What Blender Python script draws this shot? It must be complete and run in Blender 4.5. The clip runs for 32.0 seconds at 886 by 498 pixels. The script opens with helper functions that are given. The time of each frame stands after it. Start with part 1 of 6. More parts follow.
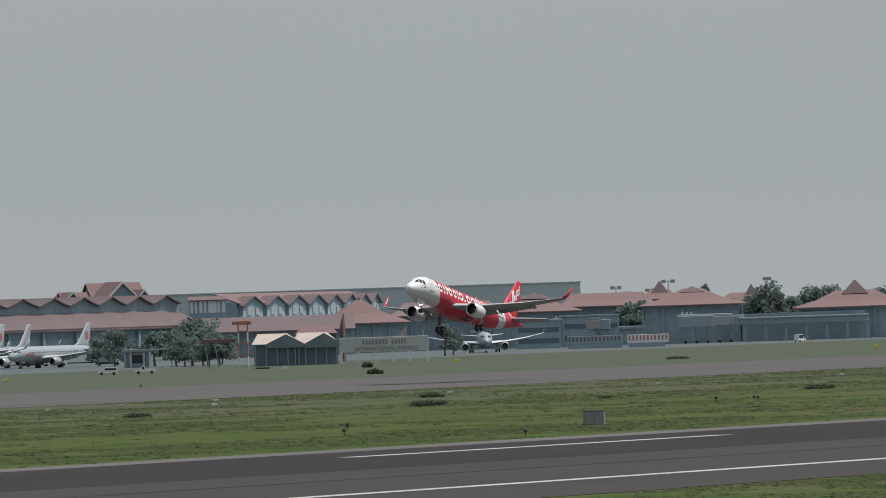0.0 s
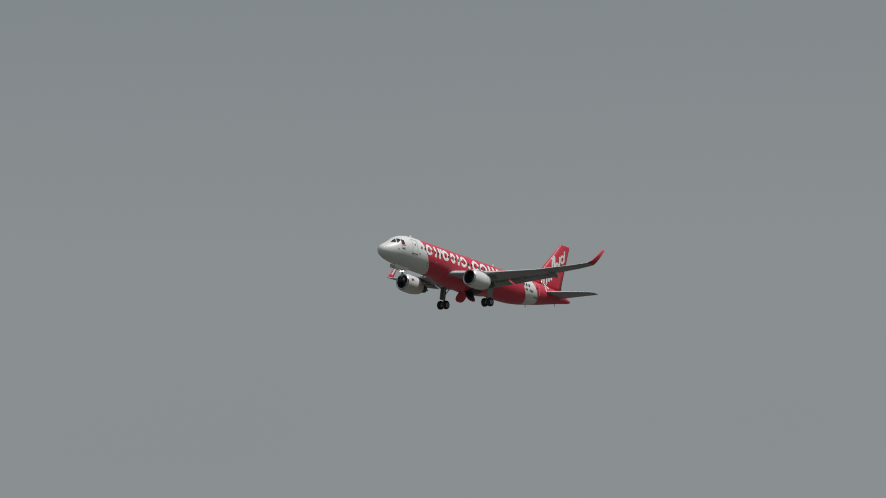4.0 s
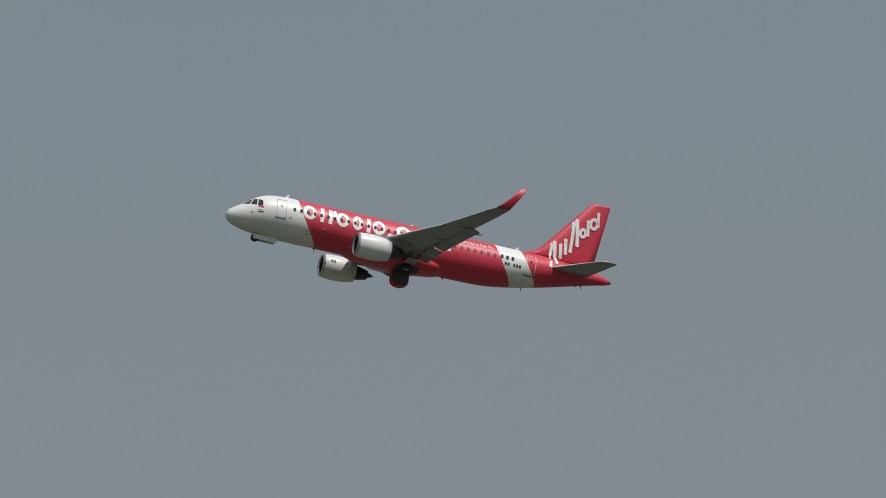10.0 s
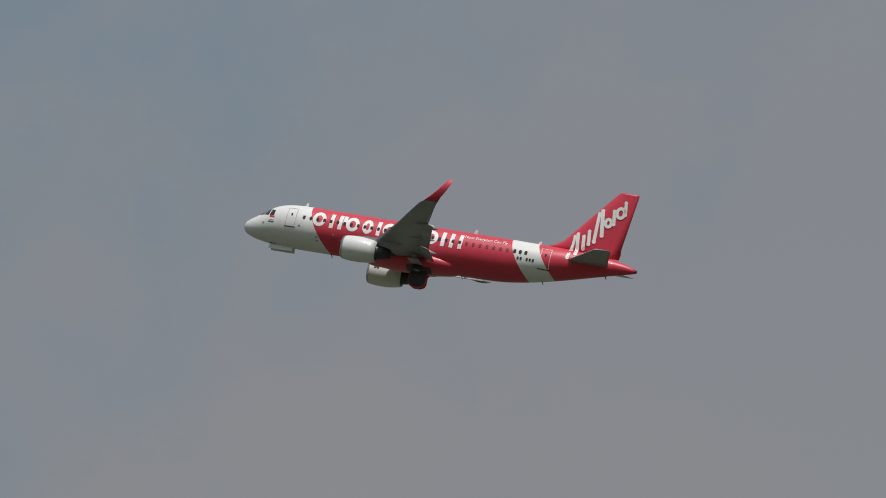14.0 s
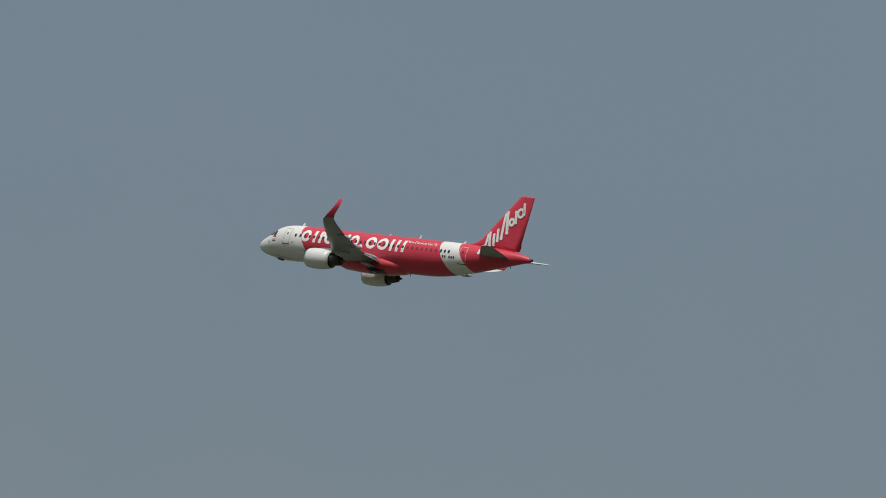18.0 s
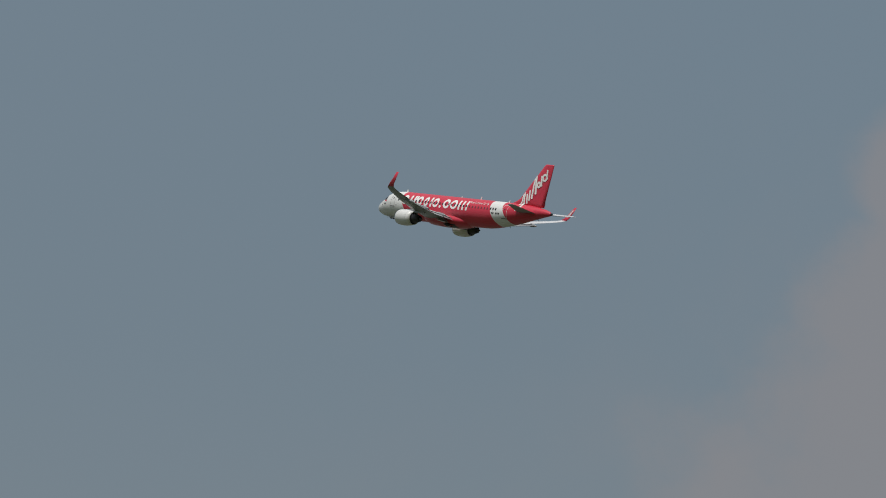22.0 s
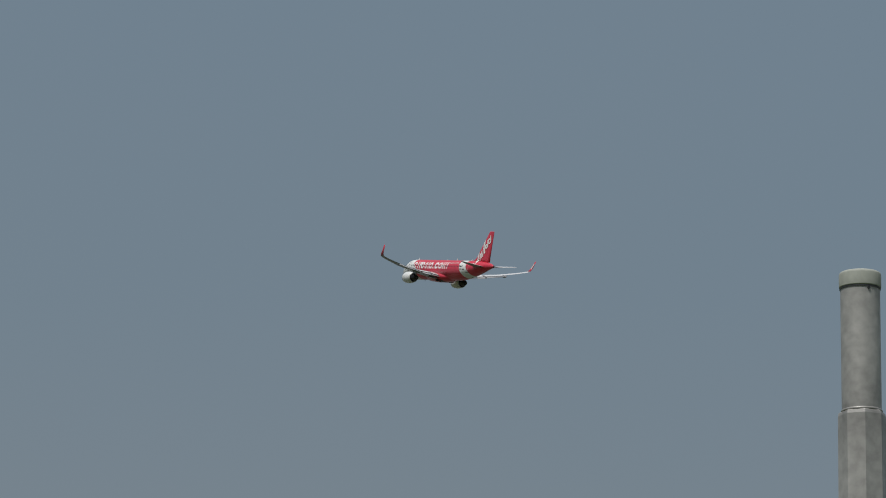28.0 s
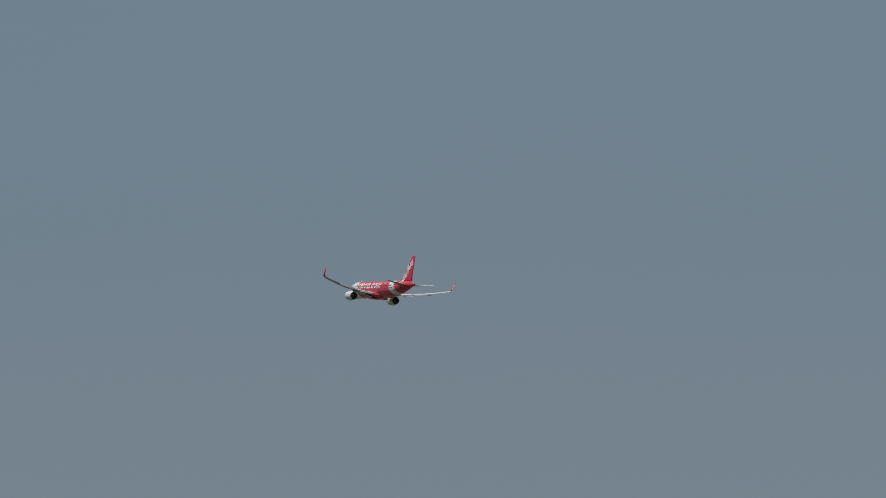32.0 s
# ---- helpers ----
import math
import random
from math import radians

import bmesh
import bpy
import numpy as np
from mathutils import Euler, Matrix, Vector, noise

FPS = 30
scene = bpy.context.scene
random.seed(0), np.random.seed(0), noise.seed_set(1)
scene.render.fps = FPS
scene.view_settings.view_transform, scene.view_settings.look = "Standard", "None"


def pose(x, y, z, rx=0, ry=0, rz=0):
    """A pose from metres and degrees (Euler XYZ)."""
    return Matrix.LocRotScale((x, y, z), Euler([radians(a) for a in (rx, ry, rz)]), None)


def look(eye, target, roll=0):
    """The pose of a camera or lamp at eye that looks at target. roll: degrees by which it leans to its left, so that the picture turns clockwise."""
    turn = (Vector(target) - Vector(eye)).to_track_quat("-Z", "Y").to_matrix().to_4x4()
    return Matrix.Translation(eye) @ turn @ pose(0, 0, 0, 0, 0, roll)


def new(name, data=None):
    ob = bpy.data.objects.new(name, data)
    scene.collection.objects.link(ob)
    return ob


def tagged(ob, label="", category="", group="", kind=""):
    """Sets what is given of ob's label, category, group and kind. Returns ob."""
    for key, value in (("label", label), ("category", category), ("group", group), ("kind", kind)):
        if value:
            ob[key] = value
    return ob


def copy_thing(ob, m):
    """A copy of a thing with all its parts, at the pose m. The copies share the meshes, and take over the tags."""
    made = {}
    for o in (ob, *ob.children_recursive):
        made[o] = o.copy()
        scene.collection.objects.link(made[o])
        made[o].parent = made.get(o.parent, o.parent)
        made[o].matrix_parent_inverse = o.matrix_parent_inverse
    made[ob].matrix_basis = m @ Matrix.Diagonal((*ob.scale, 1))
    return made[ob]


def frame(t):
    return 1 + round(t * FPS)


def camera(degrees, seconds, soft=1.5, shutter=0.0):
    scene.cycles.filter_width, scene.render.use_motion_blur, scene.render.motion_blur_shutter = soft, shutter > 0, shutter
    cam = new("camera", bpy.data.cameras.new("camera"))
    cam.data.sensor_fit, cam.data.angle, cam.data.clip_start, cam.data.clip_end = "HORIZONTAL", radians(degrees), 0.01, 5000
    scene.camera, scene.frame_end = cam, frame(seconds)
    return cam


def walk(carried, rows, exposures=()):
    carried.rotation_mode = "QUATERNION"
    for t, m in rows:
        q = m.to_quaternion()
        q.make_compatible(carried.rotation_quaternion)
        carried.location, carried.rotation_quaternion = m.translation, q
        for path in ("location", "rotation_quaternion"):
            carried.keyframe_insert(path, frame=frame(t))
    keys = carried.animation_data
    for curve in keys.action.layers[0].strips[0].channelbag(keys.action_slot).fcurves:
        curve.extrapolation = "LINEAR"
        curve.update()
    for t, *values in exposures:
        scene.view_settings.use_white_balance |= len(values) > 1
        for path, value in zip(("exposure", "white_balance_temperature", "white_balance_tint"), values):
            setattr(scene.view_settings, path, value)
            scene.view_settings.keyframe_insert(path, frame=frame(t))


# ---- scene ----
HFOV = 6.587
EYE = Vector((0.0, 0.0, 11.0))

# seconds, heading from +Y towards +X, tilt, lean of the tripod head, in degrees
CAM = (
    (0, 57.6689, 0.5034, -1.848),
    (0.3, 57.0350, 0.5659, -2.011),
    (0.5, 56.5233, 0.6170, -2.093),
    (0.8, 55.7660, 0.7255, -2.116),
    (1, 55.3308, 0.8082, -2.122),
    (1.5, 54.1633, 1.0335, -2.217),
    (2, 52.9246, 1.2778, -2.315),
    (2.5, 51.5717, 1.5351, -2.401),
    (3, 50.0218, 1.8640, -2.062),
    (3.5, 48.2213, 2.2645, -1.950),
    (4, 46.7400, 2.6215, -1.720),
    (4.5, 44.8989, 2.9512, -1.350),
    (6.5, 36.7068, 4.6161, -0.600),
    (7, 34.2552, 5.1285, -0.378),
    (7.5, 31.7204, 5.6889, -0.512),
    (8, 29.0139, 6.3321, -0.479),
    (8.5, 26.2294, 7.0754, -0.308),
    (9, 22.8500, 7.7967, -0.127),
    (9.5, 19.8285, 8.5016, -0.037),
    (10, 16.6618, 9.1912, -0.015),
    (10.5, 13.3110, 9.8348, -0.004),
    (11, 9.7235, 10.4617, -0.079),
    (11.5, 5.9664, 11.0794, -0.206),
    (12, 2.0451, 11.7077, -0.280),
    (12.5, -1.7168, 12.2733, -0.195),
    (13, -5.4011, 12.7929, -0.058),
    (13.5, -8.9347, 13.2782, 0.055),
    (14, -12.4100, 13.7521, 0.034),
    (14.5, -15.8642, 14.0444, 0.047),
    (16.5, -28.3151, 14.9455, -0.092),
    (17, -31.0924, 15.1199, -0.300),
    (17.5, -33.6281, 15.2909, -0.067),
    (18, -35.9935, 15.1815, 0.110),
    (18.5, -38.4796, 14.9067, 0.156),
    (19, -40.9784, 14.8336, -0.015),
    (19.5, -42.9506, 14.8728, 0.019),
    (20, -44.8768, 14.9653, -0.089),
    (20.5, -46.7729, 15.0459, -0.132),
    (21, -48.5626, 14.9256, -0.136),
    (21.5, -50.1956, 14.6875, -0.144),
    (22, -51.5375, 14.5703, -0.053),
    (22.5, -53.1060, 14.5721, 0.081),
    (23, -54.3402, 14.6415, 0.176),
    (23.5, -55.4257, 14.6967, 0.232),
    (24, -56.6306, 14.7048, 0.264),
    (24.5, -57.4169, 14.5608, 0.054),
    (25, -58.4138, 14.4187, 0.043),
    (25.5, -59.4811, 14.3066, -0.103),
    (26, -60.3342, 14.2273, -0.156),
    (26.5, -61.1883, 14.1706, -0.068),
    (28.5, -64.4747, 14.1603, 0.030),
    (29, -65.1193, 14.1094, 0.078),
    (29.5, -65.6824, 13.9775, -0.067),
    (30, -65.9986, 13.8965, -0.123),
    (30.5, -66.3129, 13.8665, -0.128),
    (31, -66.8300, 13.8719, -0.083),
    (31.5, -67.4377, 13.8586, 0.017),
    (32, -68.0219, 13.8111, 0.174),
)
# seconds, place of the take-off aircraft relative to the eye, turn towards the viewer, pitch, bank
FLIGHT = (
    (0, 1082.01, 682.50, 2.27, 1.59, 13.17, -0.83),
    (1, 993.60, 682.50, 10.01, 1.82, 14.29, -0.47),
    (2, 905.21, 682.50, 19.95, 1.96, 14.50, -0.15),
    (3, 816.85, 682.50, 31.41, 2.07, 13.57, 0.02),
    (4, 728.52, 682.50, 42.91, 2.14, 12.50, -0.13),
    (5, 640.21, 682.50, 54.08, 2.04, 11.80, -0.66),
    (6, 551.92, 682.50, 65.21, 1.75, 11.33, -1.36),
    (7, 463.67, 682.50, 76.81, 1.35, 10.84, -1.94),
    (8, 375.44, 682.50, 89.21, 0.87, 10.32, -2.09),
    (9, 287.23, 682.50, 102.28, 0.44, 9.96, -1.81),
    (10, 199.05, 682.50, 115.78, 0.27, 9.81, -1.21),
    (11, 110.90, 682.50, 129.42, 0.30, 10.18, -0.36),
    (12, 22.77, 682.50, 143.25, 0.46, 10.88, 0.51),
    (13, -65.33, 682.50, 157.35, 0.69, 11.57, 1.22),
    (14, -153.40, 682.50, 171.77, 0.96, 11.96, 1.66),
    (15, -241.45, 682.50, 186.40, 1.26, 12.22, 1.96),
    (16, -329.47, 682.50, 201.07, 1.63, 12.55, 2.20),
    (17, -417.47, 682.50, 215.68, 2.11, 13.06, 2.48),
    (18, -505.44, 682.50, 230.32, 2.70, 13.62, 2.67),
    (19, -593.38, 682.50, 245.14, 3.33, 14.20, 2.73),
    (20, -681.30, 682.50, 260.23, 3.87, 14.62, 2.57),
    (21, -769.19, 682.50, 275.52, 4.25, 14.90, 2.19),
    (22, -857.05, 682.50, 290.85, 4.46, 15.07, 1.59),
    (23, -944.89, 682.50, 306.14, 4.54, 15.17, 0.91),
    (24, -1032.71, 682.50, 321.50, 4.46, 15.11, 0.42),
    (25, -1120.49, 682.50, 337.07, 4.20, 14.83, 0.30),
    (26, -1208.25, 682.50, 352.95, 3.79, 14.27, 0.57),
    (27, -1295.99, 682.50, 369.02, 3.39, 13.57, 0.94),
    (28, -1383.70, 682.50, 385.07, 3.08, 12.88, 1.17),
    (29, -1471.38, 682.50, 400.95, 2.95, 12.33, 1.09),
    (30, -1559.03, 682.50, 416.69, 2.98, 11.93, 0.75),
    (31, -1646.66, 682.50, 432.32, 3.10, 11.60, 0.21),
    (32, -1734.27, 682.50, 447.90, 3.26, 11.32, -0.43),
)

def aim(pan, tilt, lean):
    p, q = radians(pan), radians(tilt)
    way = Vector((math.sin(p) * math.cos(q), math.cos(p) * math.cos(q), math.sin(q)))
    return look(EYE, EYE + way * 100.0, lean)


cam = camera(HFOV, 32.0, soft=1.0)
EXPOSURES = ((0.0, 0.44, 6400, 10), (1.0, 0.33, 6400, 10), (2.0, 0.17, 6380, 10), (3.0, 0.02, 6400, 10), (4.0, -0.08, 6450, 10), (7.0, 0.0, 6440, 10), (8.5, 0.06, 6440, 10), (10.0, 0.08, 6470, 10), (11.5, 0.09, 6560, 10), (14.0, 0.07, 6500, 10),
             (17.5, 0.07, 6600, 10), (20.4, 0.0, 6520, 10), (24.0, 0.0, 6480, 10), (27.0, 0.0, 6430, 10), (29.0, 0.0, 6320, 10), (32.0, 0.0, 6300, 10))
walk(cam, [(t, aim(p, q, r)) for t, p, q, r in CAM], EXPOSURES)

# ---- sky and sun ----
SUN_FROM = Vector((0.60, -0.81, 1.95)).normalized()


def make_world():
    w = bpy.data.worlds.new("hazy_sky")
    scene.world = w
    w.use_nodes = True
    nt = w.node_tree
    nt.nodes.clear()
    N, L = nt.nodes.new, nt.links.new
    out, bg = N("ShaderNodeOutputWorld"), N("ShaderNodeBackground")
    sky = N("ShaderNodeTexSky")
    sky.sky_type, sky.sun_disc = "NISHITA", False
    sky.sun_elevation = math.asin(SUN_FROM.z)
    sky.sun_rotation = math.atan2(SUN_FROM.x, SUN_FROM.y)
    sky.air_density, sky.dust_density, sky.ozone_density = 1.0, 6.0, 1.0
    tc, sep = N("ShaderNodeTexCoord"), N("ShaderNodeSeparateXYZ")
    L(tc.outputs["Generated"], sep.inputs[0])
    # haze gets greyer and brighter towards the horizon
    ramp = N("ShaderNodeValToRGB")
    e = ramp.color_ramp.elements
    e[0].position, e[0].color = 0.0, (3.15, 3.35, 3.42, 1)
    e[1].position, e[1].color = 1.0, (4.3, 4.5, 4.7, 1)
    for pos, col in ((0.02, (2.95, 3.2, 3.25, 1)), (0.045, (2.92, 3.15, 3.28, 1)), (0.08, (2.44, 2.70, 2.83, 1)), (0.11, (2.19, 2.47, 2.65, 1)), (0.136, (2.12, 2.40, 2.61, 1)), (0.2, (1.88, 2.29, 2.56, 1)), (0.24, (1.63, 2.17, 2.58, 1)), (0.3, (1.6, 2.18, 2.68, 1)), (0.5, (2.2, 2.6, 3.1, 1)), (0.75, (3.5, 3.8, 4.1, 1))):
        k = e.new(pos)
        k.color = col
    L(sep.outputs["Z"], ramp.inputs[0])
    # soft uneven cloud in the haze
    n1 = N("ShaderNodeTexNoise")
    n1.inputs["Scale"].default_value, n1.inputs["Detail"].default_value, n1.inputs["Roughness"].default_value = 7.0, 5.0, 0.55
    L(tc.outputs["Generated"], n1.inputs["Vector"])
    r1 = N("ShaderNodeMapRange")
    r1.inputs["From Min"].default_value, r1.inputs["From Max"].default_value = 0.3, 0.75
    r1.inputs["To Min"].default_value, r1.inputs["To Max"].default_value = 0.0, 0.12
    L(n1.outputs["Fac"], r1.inputs["Value"])
    hz = N("ShaderNodeMix")
    hz.data_type = "RGBA"
    L(r1.outputs[0], hz.inputs["Factor"])
    L(ramp.outputs["Color"], hz.inputs["A"])
    hz.inputs["B"].default_value = (2.4, 2.5, 2.6, 1)
    last = hz.outputs["Result"]
    # cumulus half dissolved in the haze
    for amount, soft, lumpy, heads in CLOUDS:
        last = cloud(nt, tc, last, amount, soft, lumpy, heads)
    mix = N("ShaderNodeMix")
    mix.data_type = "RGBA"
    mix.inputs["Factor"].default_value = 0.9
    L(sky.outputs["Color"], mix.inputs["A"])
    L(last, mix.inputs["B"])
    L(mix.outputs["Result"], bg.inputs["Color"])
    bg.inputs["Strength"].default_value = 0.1
    L(bg.outputs[0], out.inputs["Surface"])


# weight, edge softness, lumpiness, then heads of heading, height, half width, half height
CLOUDS = ((0.64, 0.36, 0.8, ((-46.7, 12.3, 3.5, 2.4), (-46.8, 14.0, 2.15, 1.4), (-47.55, 15.1, 0.95, 0.8), (-46.7, 14.95, 1.2, 0.85), (-45.6, 13.9, 1.3, 1.0))),
          (0.22, 0.9, 1.2, ((-44.0, 12.6, 9.0, 4.0),)),
          (0.63, 0.6, 0.9, ((-4.2, 12.6, 19.0, 6.5),)),
          (0.30, 0.35, 1.3, ((3.7, 11.9, 1.7, 1.1), (0.9, 10.7, 1.2, 0.8), (-12.5, 11.8, 3.2, 1.2))))


def cloud(nt, tc, below, amount, soft, lumpy, heads):
    N, L = nt.nodes.new, nt.links.new

    def math_node(kind, *vals):
        m = N("ShaderNodeMath")
        m.operation = kind
        for i, v in enumerate(vals):
            if isinstance(v, (int, float)):
                m.inputs[i].default_value = v
            else:
                L(v, m.inputs[i])
        return m.outputs[0]

    def dot(v):
        d = N("ShaderNodeVectorMath")
        d.operation = "DOT_PRODUCT"
        L(tc.outputs["Generated"], d.inputs[0])
        d.inputs[1].default_value = v
        return d.outputs["Value"]

    near = None
    for az, el, wx, wz in heads:
        p, q = radians(az), radians(el)
        mid = Vector((math.sin(p) * math.cos(q), math.cos(p) * math.cos(q), math.sin(q)))
        right = Vector((math.cos(p), -math.sin(p), 0))
        up = right.cross(mid)
        a = math_node("MULTIPLY", dot(right), 1 / math.sin(radians(wx)))
        b = math_node("MULTIPLY", dot(up), 1 / math.sin(radians(wz)))
        r = math_node("SQRT", math_node("ADD", math_node("MULTIPLY", a, a), math_node("MULTIPLY", b, b)))
        # nothing on the far side of the sky
        r = math_node("ADD", r, math_node("MULTIPLY", math_node("LESS_THAN", dot(mid), 0.5), 50.0))
        near = r if near is None else math_node("MINIMUM", near, r)
    nz = N("ShaderNodeTexNoise")
    nz.inputs["Scale"].default_value, nz.inputs["Detail"].default_value, nz.inputs["Roughness"].default_value = 42.0, 6.0, 0.58
    L(tc.outputs["Generated"], nz.inputs["Vector"])
    edge = math_node("ADD", near, math_node("MULTIPLY_ADD", nz.outputs["Fac"], lumpy, -0.5 * lumpy))
    mr = N("ShaderNodeMapRange")
    mr.interpolation_type = "SMOOTHSTEP"
    mr.inputs["From Min"].default_value, mr.inputs["From Max"].default_value = 1.0, 1.0 - soft
    mr.inputs["To Min"].default_value, mr.inputs["To Max"].default_value = 0.0, amount
    L(edge, mr.inputs["Value"])
    mx = N("ShaderNodeMix")
    mx.data_type = "RGBA"
    L(mr.outputs[0], mx.inputs["Factor"])
    L(below, mx.inputs["A"])
    mx.inputs["B"].default_value = (2.60, 2.44, 2.46, 1)
    return mx.outputs["Result"]


make_world()
sun = new("sun", bpy.data.lights.new("sun", "SUN"))
sun.data.energy, sun.data.angle, sun.data.color = 2.9, radians(7), (1.0, 0.965, 0.92)
sun.matrix_world = look(SUN_FROM * 100, (0, 0, 0))

# ---- materials ----
def mat(name, color, rough=0.6, metal=0.0, vary=0.12, scale=1.0, bump=0.0, stain=0.0, coat=0.0, spread=0.0, emit=0.0):
    """A procedural surface: fine grain, large soft stains, slight relief."""
    m = bpy.data.materials.new(name)
    m.use_nodes = True
    nt = m.node_tree
    N, L = nt.nodes.new, nt.links.new
    b = nt.nodes["Principled BSDF"]
    b.inputs["Roughness"].default_value, b.inputs["Metallic"].default_value = rough, metal
    b.inputs["Coat Weight"].default_value = coat
    c = (*color, 1)
    if emit:
        b.inputs["Emission Color"].default_value, b.inputs["Emission Strength"].default_value = c, emit
    tc = N("ShaderNodeTexCoord")
    n1, n2 = N("ShaderNodeTexNoise"), N("ShaderNodeTexNoise")
    n1.inputs["Scale"].default_value, n1.inputs["Detail"].default_value = scale * 6, 6
    n2.inputs["Scale"].default_value, n2.inputs["Detail"].default_value = scale * 0.45, 3
    L(tc.outputs["Object"], n1.inputs["Vector"])
    L(tc.outputs["Object"], n2.inputs["Vector"])
    ad = N("ShaderNodeMath")
    ad.operation = "MULTIPLY_ADD"
    L(n2.outputs["Fac"], ad.inputs[0])
    ad.inputs[1].default_value = 1.2 + stain
    L(n1.outputs["Fac"], ad.inputs[2])
    mr = N("ShaderNodeMapRange")
    mr.inputs["From Min"].default_value, mr.inputs["From Max"].default_value = 0.75, 1.5 + stain
    mr.inputs["To Min"].default_value, mr.inputs["To Max"].default_value = 1 - vary, 1 + vary
    L(ad.outputs[0], mr.inputs["Value"])
    fac = mr.outputs[0]
    if spread:
        oi = N("ShaderNodeObjectInfo")
        ms = N("ShaderNodeMapRange")
        ms.inputs["To Min"].default_value, ms.inputs["To Max"].default_value = 1 - spread, 1 + spread
        L(oi.outputs["Random"], ms.inputs["Value"])
        mm = N("ShaderNodeMath")
        mm.operation = "MULTIPLY"
        L(fac, mm.inputs[0])
        L(ms.outputs[0], mm.inputs[1])
        fac = mm.outputs[0]
    mx = N("ShaderNodeMix")
    mx.data_type, mx.blend_type = "RGBA", "MULTIPLY"
    mx.inputs["Factor"].default_value = 1.0
    mx.inputs["A"].default_value = c
    L(fac, mx.inputs["B"])
    L(mx.outputs["Result"], b.inputs["Base Color"])
    if bump:
        bp = N("ShaderNodeBump")
        bp.inputs["Strength"].default_value = bump
        L(n1.outputs["Fac"], bp.inputs["Height"])
        L(bp.outputs[0], b.inputs["Normal"])
    return m


def leafy(name, color, vary=0.25, scale=0.5, through_light=0.5):
    """Leaves and blades that let part of the light through."""
    m = mat(name, color, 0.8, vary=vary, scale=scale)
    nt = m.node_tree
    b = nt.nodes["Principled BSDF"]
    tr, mx = nt.nodes.new("ShaderNodeBsdfTranslucent"), nt.nodes.new("ShaderNodeMixShader")
    col = next(x for x in nt.nodes if x.type == "MIX").outputs["Result"]
    nt.links.new(col, tr.inputs["Color"])
    mx.inputs[0].default_value = through_light
    nt.links.new(b.outputs[0], mx.inputs[1])
    nt.links.new(tr.outputs[0], mx.inputs[2])
    nt.links.new(mx.outputs[0], next(x for x in nt.nodes if x.type == "OUTPUT_MATERIAL").inputs["Surface"])
    return m


def smooth(bm):
    for f in bm.faces:
        f.smooth = True
    return bm


def part(name, bm, material, parent=None, label="", at=None):
    """Links a bmesh as one mesh object under a thing or under a part."""
    me = bpy.data.meshes.new(name)
    bmesh.ops.recalc_face_normals(bm, faces=bm.faces[:])
    bm.to_mesh(me)
    bm.free()
    for q in (material if isinstance(material, (tuple, list)) else (material,)):
        me.materials.append(q)
    ob = new(name, me)
    ob.parent = parent
    if at is not None:
        ob.matrix_basis = at
    if label:
        tagged(ob, label=label)
    return ob


def again(ob, parent, m):
    """Another object on the same mesh."""
    o = new(ob.name.split(".")[0], ob.data)
    o.parent, o.matrix_basis = parent, m
    return o


def thing(name, label, category, m=None, group="", kind=""):
    ob = new(name)
    if m is not None:
        ob.matrix_basis = m
    return tagged(ob, label, category, group, kind)


def box(bm, x0, x1, y0, y1, z0, z1, bevel=0.0):
    before = set(bm.faces)
    v = [bm.verts.new(p) for p in ((x0, y0, z0), (x1, y0, z0), (x1, y1, z0), (x0, y1, z0), (x0, y0, z1), (x1, y0, z1), (x1, y1, z1), (x0, y1, z1))]
    for q in ((0, 3, 2, 1), (4, 5, 6, 7), (0, 1, 5, 4), (1, 2, 6, 5), (2, 3, 7, 6), (3, 0, 4, 7)):
        bm.faces.new([v[i] for i in q])
    if bevel:
        es = {e for f in set(bm.faces) - before for e in f.edges}
        bmesh.ops.bevel(bm, geom=list(es), offset=bevel, segments=2, affect="EDGES", profile=0.5)
    return bm


def loft(bm, rings, cap=True, close=True):
    """Skins a list of equal rings of points."""
    vs = [[bm.verts.new(p) for p in r] for r in rings]
    n = len(vs[0])
    for a, b in zip(vs, vs[1:]):
        for i in range(n if close else n - 1):
            j = (i + 1) % n
            bm.faces.new((a[i], a[j], b[j], b[i]))
    if cap:
        for r in (vs[0], vs[-1]):
            try:
                bm.faces.new(r)
            except ValueError:
                pass
    return bm


def tube(bm, a, b, r0, r1=None, n=10):
    a, b = Vector(a), Vector(b)
    d = (b - a).normalized()
    u = d.orthogonal().normalized()
    w = d.cross(u)
    r1 = r0 if r1 is None else r1
    return loft(bm, [[p + (u * math.cos(k) + w * math.sin(k)) * r for k in [i * math.tau / n for i in range(n)]] for p, r in ((a, r0), (b, r1))])


def prism(bm, outline, y0, y1):
    """An outline of (x, z) points pulled from y0 to y1."""
    return loft(bm, [[(x, y, z) for x, z in outline] for y in (y0, y1)])


def spot(az, d, z=0.0):
    """The place d metres off the eye on the ground at a heading."""
    return Vector((d * math.sin(radians(az)), d * math.cos(radians(az)), z))


def facing(az, d, turn=0.0, z=0.0):
    """A frame at a heading and distance: x to the right as seen from the eye, y away from it."""
    return Matrix.Translation(spot(az, d, z)) @ Matrix.Rotation(radians(-az + turn), 4, "Z")


